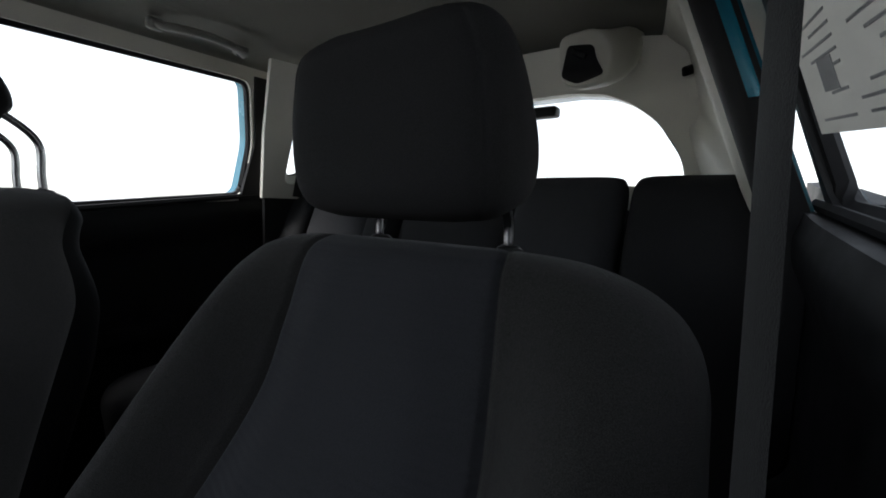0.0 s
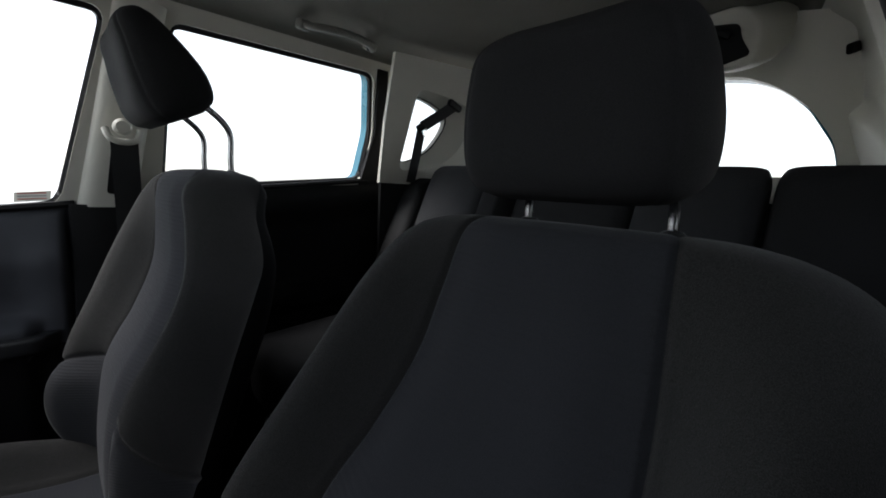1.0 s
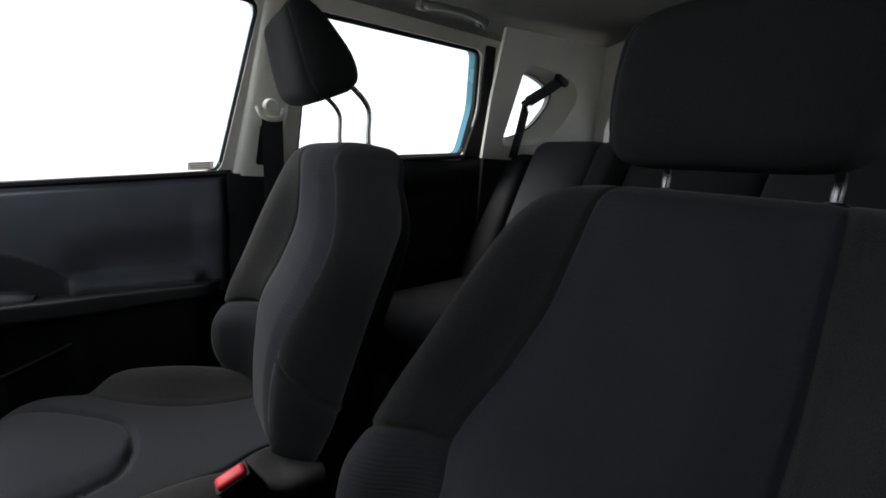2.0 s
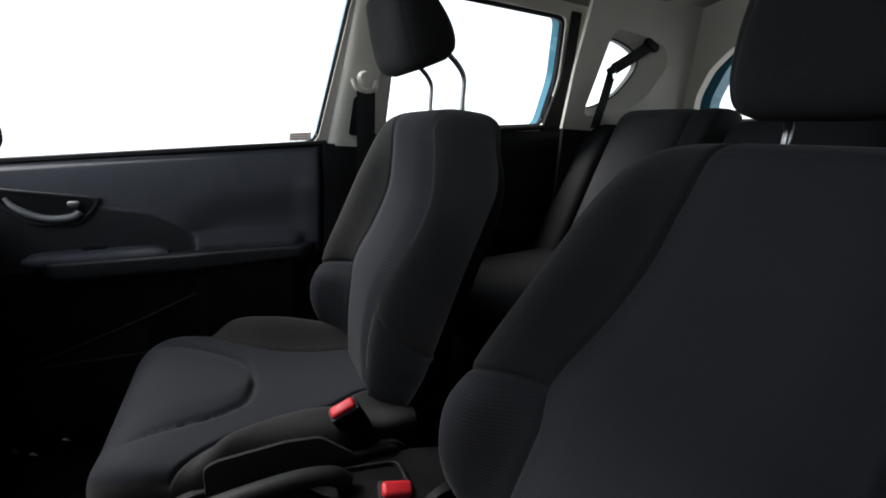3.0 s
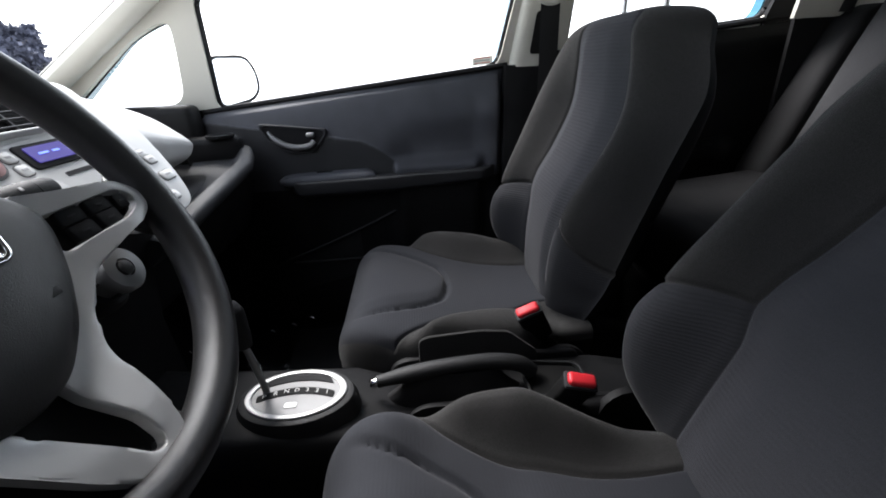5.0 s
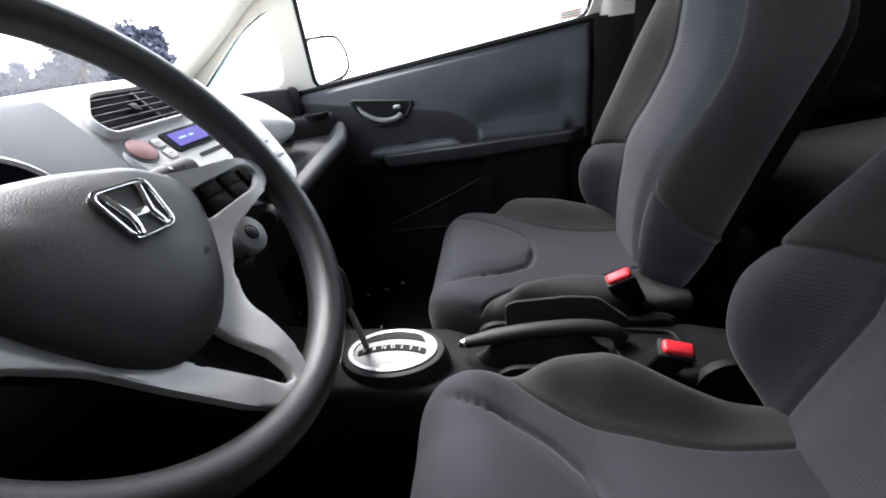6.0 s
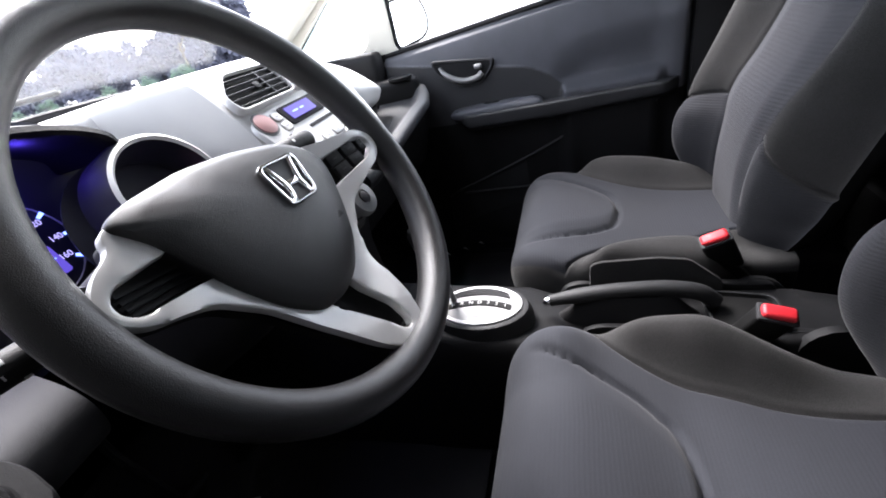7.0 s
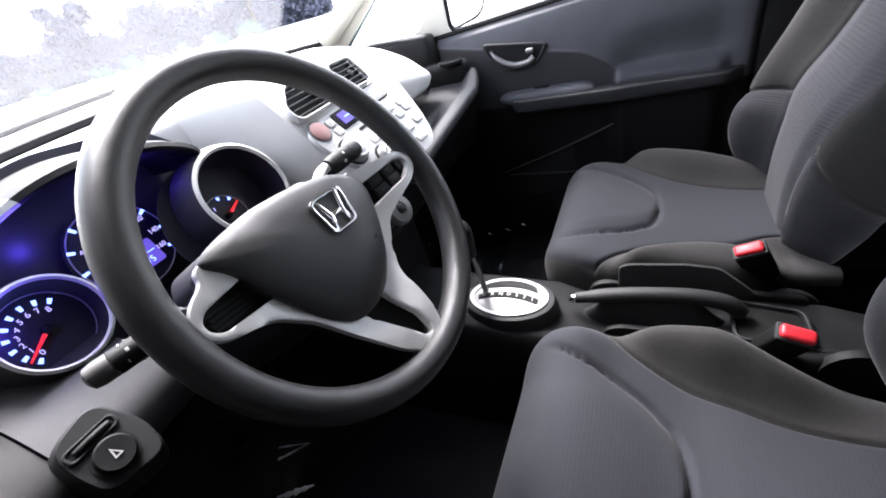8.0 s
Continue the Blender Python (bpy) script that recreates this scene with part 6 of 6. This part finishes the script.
def stalk(sign, tip, shift, arm_material, end_material, size, label):
    """A stalk from the column to its tip; the sleeve and end sit round the outer part."""
    tip = Vector(tip)
    root = W_C + W_N * -0.080 + Vector((sign * 0.06, 0, 0)) + W_U * 0.006
    line = [root, root.lerp(tip, 0.5) + Vector(shift), tip]
    d = (line[2] - line[1]).normalized()
    arm = part("stalk_arm", tube(smooth_line(line, 6), [0.0075] * 13, 12, False, 0.8), arm_material, col, label)
    m = Matrix.Translation(line[2]) @ d.to_track_quat("Z", "Y").to_matrix().to_4x4()
    m = m @ Matrix.Scale(size, 4)
    part("stalk_sleeve", lathe([(0.0, -0.042), (0.0095, -0.042), (0.0112, -0.034), (0.0116, -0.004), (0.0, -0.004)], 24, m), BLACK, arm)
    part("stalk_end", lathe([(0.0, -0.003), (0.0112, -0.003), (0.0112, 0.009), (0.0098, 0.016), (0.006, 0.0185), (0.0, 0.019)], 24, m), end_material, arm, "rounded stalk end")
    for k in range(8):
        part("stalk_mark", box((0.0035, 0.0006, 0.0012 + 0.0015 * (k % 3)), m @ pose(0.0, 0, 0, 0, 0, 45 * k) @ pose(0, 0.0118, -0.014 - 0.004 * (k % 3)), 0.0002), GREYPAINT, arm)
    return arm


stalk(1, (0.540, -0.376, 0.750), (0, 0, 0.004), BLACK, ENDGREY, 1.0, "dark turn signal stalk with a grey end")
stalk(-1, (0.174, -0.360, 0.771), (0.0, -0.020, 0.012), DASH, BLACK, 1.15, "light grey wiper stalk with a black marked end")
kl = thing("ignition_switch", "silver round ignition switch on the steering column", "ignition switch", (0.210, -0.285, 0.700))
m = Matrix.Translation((0.232, -0.289, 0.702)) @ Vector((0.06, 0.86, 0.46)).to_track_quat("Z", "Y").to_matrix().to_4x4()
part("switch_collar", lathe([(0.0, -0.03), (0.027, -0.03), (0.027, 0.0), (0.023, 0.006), (0.012, 0.008), (0.0, 0.008)], 28, m), BLACK, kl)
knob = part("ignition_knob", lathe([(0.0, 0.008), (0.0180, 0.008), (0.0180, 0.020), (0.0205, 0.022), (0.0205, 0.029), (0.0185, 0.032), (0.0085, 0.033), (0.0080, 0.030), (0.0, 0.030)], 28, m), HANDLE, kl, "silver ignition knob")
part("knob_centre", lathe([(0.0, 0.029), (0.0068, 0.029), (0.0066, 0.0335), (0.004, 0.0345), (0.0, 0.0345)], 20, m), LOWGREY, knob)
for q in range(6):
    part("knob_rib", box((0.004, 0.0025, 0.010), m @ pose(0, 0, 0, 0, 0, 60 * q) @ pose(0.0185, 0, 0.014), 0.0008), LOWGREY, knob)

# switch panel on the driver's knee panel
P_C, P_N = Vector((0.580, -0.388, 0.682)), Vector((0, 0.75, 0.66)).normalized()
P_U = Vector((0, -P_N.z, P_N.y))


def on_panel(a, b, c):
    return P_C + Vector((a, 0, 0)) + P_U * b + P_N * c


sw = thing("switch_panel", "dark switch panel with a round mirror knob", "switch panel", P_C)
o = rounded([(0.030, 0.046), (-0.026, 0.058), (-0.044, 0.004), (-0.036, -0.044), (0.030, -0.034), (0.036, 0.010)], 0.018, 5)
rings = [[on_panel(p[0] * k, p[1] * k, c) for p in o] for k, c in ((0.95, -0.06), (0.82, -0.02), (0.78, -0.006), (0.75, -0.001), (0.72, 0.001))]
part("panel_body", loft(rings), PANELGREY, sw, "dark rounded panel body")
m = Matrix.Translation(on_panel(-0.0005, -0.0046, 0.0)) @ Matrix((Vector((1, 0, 0)), P_U, P_N)).transposed().to_4x4()
part("knob_well", lathe([(0.0, 0.0012), (0.0185, 0.0012), (0.0185, 0.002), (0.0, 0.002)], 28, m), RUBBER, sw)
kb = part("mirror_knob", lathe([(0.0, 0.001), (0.0162, 0.001), (0.0158, 0.010), (0.0140, 0.012), (0.0, 0.0115)], 32, m), BLACK, sw, "round black adjuster knob")
part("knob_mark", slab([(0.001, 0.006), (-0.004, -0.004), (0.0035, -0.004)], 0.0004, lambda a, b, c: on_panel(a - 0.0005, b - 0.0046, c + 0.012), [[(0.0005, 0.003), (-0.002, -0.0028), (0.0018, -0.0028)]]), GREYPAINT, kb)
o = rounded([(-0.0225, 0.0255), (0.0225, 0.0255), (0.0225, 0.0125), (-0.0225, 0.0125)], 0.0062, 6)
oi = rounded([(-0.0195, 0.0232), (0.0195, 0.0232), (0.0195, 0.0148), (-0.0195, 0.0148)], 0.004, 6)
sl = part("dimmer_slot", slab(o, 0.003, lambda a, b, c: on_panel(a, b, c + 0.0005), [oi], 0.001), PANELGREY, sw, "raised rim of the dimmer slot")
part("slot_floor", slab(oi, 0.001, lambda a, b, c: on_panel(a, b, c + 0.0012)), RUBBER, sl)
part("dimmer_wheel", tube([on_panel(-0.016, 0.019, 0.0012), on_panel(-0.006, 0.019, 0.0036), on_panel(0.004, 0.019, 0.0036), on_panel(0.014, 0.019, 0.0012)], 0.0032, 10), BLACK, sl)


# ---- centre console ----
con = thing("centre_console", "black plastic centre console between the seats", "console", (0.02, 0.0, FLOOR))
rings = []
for y, w, z in ((-0.62, 0.11, 0.42), (-0.42, 0.10, 0.40), (-0.30, 0.095, 0.392), (-0.13, 0.095, 0.375), (-0.06, 0.085, 0.345), (0.05, 0.080, 0.335), (0.15, 0.078, 0.355), (0.30, 0.075, 0.355), (0.42, 0.07, 0.33)):
    cx = 0.045 - 0.035 * step(-0.25, 0.1, y)
    rings.append([(cx + a * w, y, FLOOR + (z - FLOOR) * b) for a, b in rounded([(1.0, 0.0), (0.98, 0.85), (0.86, 1.0), (-0.86, 1.0), (-0.98, 0.85), (-1.0, 0.0)], 0.12, 3)])
part("console_body", loft(rings), BLACK, con)
G_C = Vector((0.050, -0.212, 0.402))


def ellipse(rx, ry, n=44):
    return [(rx * math.cos(2 * math.pi * i / n), ry * math.sin(2 * math.pi * i / n)) for i in range(n)]


def on_gate(a, b, c):
    return G_C + Vector((a + 0.10 * b * 0, b, c + 0.06 * b * -1 * 0 - 0.10 * a * 0))


part("gate_surround", loft([[on_gate(a * k, b * k, c) for a, b in ellipse(0.062, 0.088)] for k, c in ((1.12, -0.05), (1.08, -0.015), (1.0, 0.0), (0.93, 0.002))]), PANELGREY, con, "dark grey oval surround of the gear gate")
gate = part("gate_ring", slab(ellipse(0.054, 0.078), 0.006, on_gate, [ellipse(0.046, 0.068)], 0.002), SILVER, con, "bright oval ring of the gear gate")
part("gate_plate", slab(ellipse(0.0465, 0.0685), 0.003, on_gate), GATEPLATE, con, "brushed metal gear gate plate")
part("gate_slot", slab(rounded([(-0.029, b) for b in frange(-0.050, 0.046, 9)] + [(-0.014, b) for b in frange(0.056, -0.060, 9)], 0.004, 2), 0.001, lambda a, b, c: on_gate(a - 4.0 * (0.0036 - b * b), b, c + 0.0035)), RUBBER, con, "black lever slot")
part("gate_scale", slab(rounded([(0.002, b) for b in frange(-0.060, 0.060, 9)] + [(0.016, b) for b in frange(0.058, -0.058, 9)], 0.003, 2), 0.001, lambda a, b, c: on_gate(a - 4.0 * (0.0036 - b * b), b, c + 0.0035)), VENTBLACK, con, "black strip with gear letters")
turn = Matrix((Vector((0, 1, 0)), Vector((-1, 0, 0)), Vector((0, 0, 1)))).transposed().to_4x4()
for i, ch in enumerate("PRND321"):
    b = -0.048 + 0.016 * i
    figure(ch, 0.011, Matrix.Translation(on_gate(0.009 - 4.0 * (0.0036 - b * b), b, 0.0052)) @ turn, BUTTONGREY, con)
part("gate_lock", slab(rounded([(0.020, -0.012), (0.030, -0.012), (0.030, 0.006), (0.020, 0.006)], 0.002), 0.0012, lambda a, b, c: on_gate(a, b, c + 0.003)), SILVER, con)
lev = part("gear_lever", tube(smooth_line([(0.036, -0.262, 0.400), (0.038, -0.270, 0.46), (0.040, -0.280, 0.51)], 4), [0.0055] * 9, 10), HANDLE, con, "bright gear lever shaft")
part("gear_knob", loft([[Vector((0.040, -0.281, 0.49)) + Vector((r * math.cos(q) * 1.05, r * 1.25 * math.sin(q) - 0.16 * h, h)) for q in (2 * math.pi * j / 20 for j in range(20))] for r, h in ((0.008, 0.0), (0.014, 0.004), (0.017, 0.02), (0.020, 0.045), (0.021, 0.062), (0.017, 0.074), (0.008, 0.080))]), BLACK, lev, "black gear knob")
cup = rounded([(-0.050, 0.160), (0.046, 0.160), (0.046, 0.268), (-0.034, 0.268)], 0.018)
part("cup_frame", slab(cup, 0.014, lambda a, b, c: Vector((a + 0.012, b, 0.352 + c)), [moved(cup, 0, 0, -0.006)], 0.002), PANELGREY, con, "black rim of the cup tray")
part("cup_floor", slab(moved(cup, 0, 0, -0.009), 0.003, lambda a, b, c: Vector((a + 0.012, b, 0.356 + c))), VENTBLACK, con)

hb = thing("hand_brake", "black hand brake lever with a bright release button", "hand brake", (0.015, 0.08, 0.36))
line = smooth_line([(0.018, -0.090, 0.388), (0.014, -0.03, 0.397), (0.010, 0.03, 0.402), (0.006, 0.10, 0.402), (0.004, 0.15, 0.392), (0.004, 0.175, 0.372)], 6)
part("grip", tube(line, [0.0105 + 0.0035 * step(0, 6, i) for i in range(len(line))], 14), PANELGREY, hb)
d = Vector((0.002, -0.03, -0.008)).normalized()
m = Matrix.Translation((0.0185, -0.091, 0.3875)) @ d.to_track_quat("Z", "Y").to_matrix().to_4x4()
part("release_button", lathe([(0.0, -0.002), (0.0085, -0.002), (0.0085, 0.008), (0.007, 0.011), (0.0, 0.012)], 20, m), CHROME, hb, "bright release button")
part("brake_boot", loft([[(0.012 + w * math.cos(q), 0.04 + l * math.sin(q), z) for q in (2 * math.pi * j / 24 for j in range(24))] for w, l, z in ((0.030, 0.13, 0.335), (0.028, 0.12, 0.350), (0.022, 0.10, 0.365), (0.012, 0.07, 0.395))]), BLACK, hb, "dark folded boot under the lever")


def buckle(x, y, z, lean_x, turn_z, tilt, label):
    th = thing("belt_buckle", label, "belt buckle", (x, y + 0.02, 0.33), group="front belt buckles")
    m = Matrix.Translation((x, y, z)) @ pose(0, 0, 0, tilt, lean_x, turn_z)
    part("buckle_body", box((0.026, 0.050, 0.085), m @ pose(0, 0, -0.048), 0.007, 3), VENTBLACK, th)
    part("buckle_frame", box((0.027, 0.050, 0.008), m @ pose(0, 0, -0.005), 0.003), LOWGREY, th, "grey frame round the button")
    part("release_button", box((0.021, 0.043, 0.013), m, 0.006, 4), RED, th, "red release button")
    part("buckle_stalk", tube([m @ Vector((0, 0, -0.085)), m @ Vector((0, 0.01, -0.13)), m @ Vector((0, 0.02, -0.20))], 0.012, 8), BLACK, th)
    return th


buckle(-0.078, 0.186, 0.445, 18, 6, 26, "black passenger belt buckle with a red button")
buckle(0.104, 0.220, 0.433, 24, -10, -14, "black driver belt buckle with a red button")


# ---- floor: mats and pedals ----
def floor_mat(x0, x1, y0, y1, label):
    th = thing("floor_mat", label, "floor mat", ((x0 + x1) / 2, (y0 + y1) / 2, FLOOR), group="front floor mats")
    rng = random.Random(7)
    ys, xs = frange(y0, y1, 30), frange(x0, x1, 24)
    vs = [(x, y, FLOOR + 0.012 + 0.006 * noise.noise(Vector((x * 14, y * 11, 3.0))) + 0.20 * step(y0 + 0.22, y0, y)) for y in ys for x in xs]
    kx = len(xs)
    fc = [(i * kx + j, i * kx + j + 1, (i + 1) * kx + j + 1, (i + 1) * kx + j) for i in range(len(ys) - 1) for j in range(kx - 1)]
    nv = len(vs)
    vs += [(x, y, z - 0.008) for x, y, z in vs]
    fc += [tuple(reversed([a + nv for a in f])) for f in fc]
    from_arrays("mat_sheet", vs, fc, GLOSSMAT, th)
    return th


floor_mat(-0.60, -0.12, -0.86, -0.22, "black floor mat under crinkled clear film, passenger side")
floor_mat(0.14, 0.62, -0.86, -0.22, "black floor mat under crinkled clear film, driver side")
def film(x, y, wx, wy, turn, seed, label):
    """Crumpled clear film lying on a mat."""
    th = thing("plastic_film", label, "plastic film", (x, y, FLOOR + 0.012), group="clear films on the mats")
    q = radians(turn)
    n = 26
    vs = []
    for i in range(n):
        for j in range(n):
            a, b = (i / (n - 1) - 0.5) * wx, (j / (n - 1) - 0.5) * wy
            r = noise.noise(Vector((a * 9 + seed, b * 14, 0.3))) + 0.35 * noise.noise(Vector((a * 30, b * 30 + seed, 1.7)))
            vs.append((x + a * math.cos(q) - b * math.sin(q), y + a * math.sin(q) + b * math.cos(q), FLOOR + 0.030 + 0.035 * abs(r)))
    fc = [(i * n + j, i * n + j + 1, (i + 1) * n + j + 1, (i + 1) * n + j) for i in range(n - 1) for j in range(n - 1)]
    me = bpy.data.meshes.new("film_sheet")
    me.from_pydata(vs, [], fc)
    finish("film_sheet", me, FILM, th, "", False)
    return th


def crease(th, pts, w):
    """A folded edge standing up from a film, coloured pale in place of its glint."""
    line = smooth_line([Vector(p) for p in pts], 6)
    n = len(line)
    part("film_crease", tube(line, [w * (0.25 + math.sin(math.pi * i / (n - 1)) * (0.7 + 0.4 * math.sin(i * 2.3))) for i in range(n)], 6, False, 0.45), FILMGLINT, th, "fold of the clear film, coloured pale as a glint")


dfilm = film(0.36, -0.70, 0.24, 0.20, 20, 3.0, "crumpled clear plastic film on the driver mat")
crease(dfilm, [(0.398, -0.774, 0.135), (0.385, -0.735, 0.140), (0.360, -0.700, 0.138), (0.309, -0.649, 0.140)], 0.0035)
crease(dfilm, [(0.398, -0.774, 0.135), (0.372, -0.762, 0.150), (0.345, -0.715, 0.150), (0.312, -0.652, 0.142)], 0.0030)
crease(dfilm, [(0.404, -0.785, 0.140), (0.396, -0.775, 0.158), (0.392, -0.768, 0.165)], 0.0030)
crease(dfilm, [(0.430, -0.649, 0.135), (0.410, -0.610, 0.140), (0.386, -0.580, 0.138)], 0.0060)
pfilm = film(-0.50, -0.52, 0.30, 0.24, 8, 11.0, "crumpled clear plastic film on the passenger mat")
for x, y in ((-0.568, -0.486), (-0.598, -0.429), (-0.632, -0.379), (-0.492, -0.705)):
    crease(pfilm, [(x, y, 0.125), (x + 0.008, y + 0.008, 0.132), (x + 0.012, y + 0.020, 0.126)], 0.0035)
pd = thing("pedals", "black brake and throttle pedals under the dashboard", "pedal", (0.33, -0.72, FLOOR))
for x, w, z in ((0.38, 0.085, 0.24), (0.24, 0.05, 0.20)):
    part("pedal_pad", box((w, 0.016, 0.06 if w > 0.06 else 0.12), pose(x, -0.70, z, -35), 0.006), RUBBER, pd)
    part("pedal_arm", tube([(x, -0.71, z), (x, -0.78, z + 0.12), (x, -0.80, z + 0.30)], 0.008, 8), BLACK, pd)


# ---- door mirror, stickers ----
dm = thing("door_mirror", "dark door mirror with a bright glass, outside the passenger window", "door mirror", (-0.80, -0.54, 0.76))
mo = rounded([(0.080, 0.774), (-0.035, 0.786), (-0.070, 0.815), (-0.072, 0.865), (-0.052, 0.908), (-0.02, 0.916), (0.080, 0.912)], 0.026, 5)
M_X, M_N = Vector((0.835, -0.55, 0)), Vector((0.55, 0.835, 0))


def on_mirror(a, b, c):
    """The mirror's glass looks back along the car and inwards."""
    return Vector((-0.855, -0.528, b)) + M_X * a + M_N * (c - 0.08 * (b - 0.845))


part("housing", loft([[on_mirror(p[0] * k, 0.845 + (p[1] - 0.845) * k, c) for p in mo] for k, c in ((1.0, 0.0), (1.05, -0.006), (1.05, -0.03), (0.95, -0.07), (0.6, -0.10))]), BLACK, dm, "dark mirror housing")
part("mirror_face", slab(moved(mo, 0, 0, -0.006), 0.002, lambda a, b, c: on_mirror(a, b, c + 0.002)), MIRROR, dm, "bright mirror glass")
part("mirror_rim", tube([on_mirror(p[0], p[1], 0.003) for p in mo], 0.0035, 8, True), RUBBER, dm, "black rim round the glass")
part("mirror_foot", box((0.10, 0.05, 0.03), pose(-0.765, -0.565, 0.762), 0.01), BLACK, dm)

st = thing("window_sticker", "small white sticker with red print on the window", "sticker", (-0.715, 0.19, 0.87))
pl = upper(-1, 0.024)
part("sticker_sheet", slab([(0.175, belt(0.175) + 0.012), (0.232, belt(0.232) + 0.010), (0.234, belt(0.232) + 0.032), (0.177, belt(0.175) + 0.032)], 0.0008, pl), PAPER, st)
for i in range(3):
    part("print_bar", slab([(0.181, belt(0.18) + 0.016 + 0.006 * i), (0.226, belt(0.226) + 0.014 + 0.006 * i), (0.226, belt(0.226) + 0.017 + 0.006 * i), (0.181, belt(0.18) + 0.019 + 0.006 * i)], 0.0004, upper(-1, 0.0232)), PALEINK if i != 1 else INK, st)

ps = thing("price_sheet", "large printed paper sheet fixed inside the rear side window", "paper sheet", (0.66, 0.72, 0.98))
pl = driver_side(0.006)
part("sheet", slab([(0.50, 0.975), (0.955, 1.034), (0.965, 1.262), (0.50, 1.255)], 0.0006, pl), PAPER, ps)
rng = random.Random(5)
for r in range(21):
    for cc in range(3):
        z = 1.020 + 0.012 * r
        y0 = 0.525 + 0.145 * cc
        w = rng.uniform(0.05, 0.125)
        if rng.random() < 0.2 or z + 0.13 * (y0 - 0.75) > 1.23:
            continue
        o = 0.13 * (y0 - 0.75)
        part("print_bar", slab([(y0, z + o), (y0 + w, z + o + 0.13 * w), (y0 + w, z + o + 0.13 * w + 0.0028), (y0, z + o + 0.0028)], 0.0004, driver_side(0.0052)), INK, ps)
part("print_block", slab([(0.835, 1.058), (0.885, 1.066), (0.885, 1.098), (0.835, 1.090)], 0.0004, driver_side(0.0048)), INK, ps)

# ---- plants ahead of the car ----
for i in range(22):
    rr = random.Random(100 + i)
    ang = radians(16 + 1.75 * i + rr.uniform(-0.6, 0.6))
    r = rr.uniform(36, 43)
    tree(-r * math.sin(ang), -r * math.cos(ang), rr.choice((2.2, 2.6, 3.0, 4.2)) + rr.uniform(-0.2, 0.3), rr.uniform(1.3, 1.9), 20 + i, 5200, HAZELEAF, "leafy tree beyond the yard, tinted blue for haze", "tree", 0.06)
for i in range(7):
    rr = random.Random(200 + i)
    ang = radians(20 + 4.2 * i + rr.uniform(-1, 1))
    r = rr.uniform(24, 28)
    tree(-r * math.sin(ang), -r * math.cos(ang), rr.uniform(0.5, 1.0), rr.uniform(0.5, 0.8), 60 + i, 1100, HAZEGREEN, "green shrub at the edge of the yard, muted for haze", "bush", 0.08)
wp = thing("wiper", "black wiper blade resting on the windscreen", "wiper", (0.1, -1.09, 0.86))
part("blade", tube([screen_point(s, 0.035 + 0.02 * (1 - s)) + Vector((0, -0.012, 0.012)) for s in frange(-0.15, 0.75, 10)], 0.006, 6), RUBBER, wp)
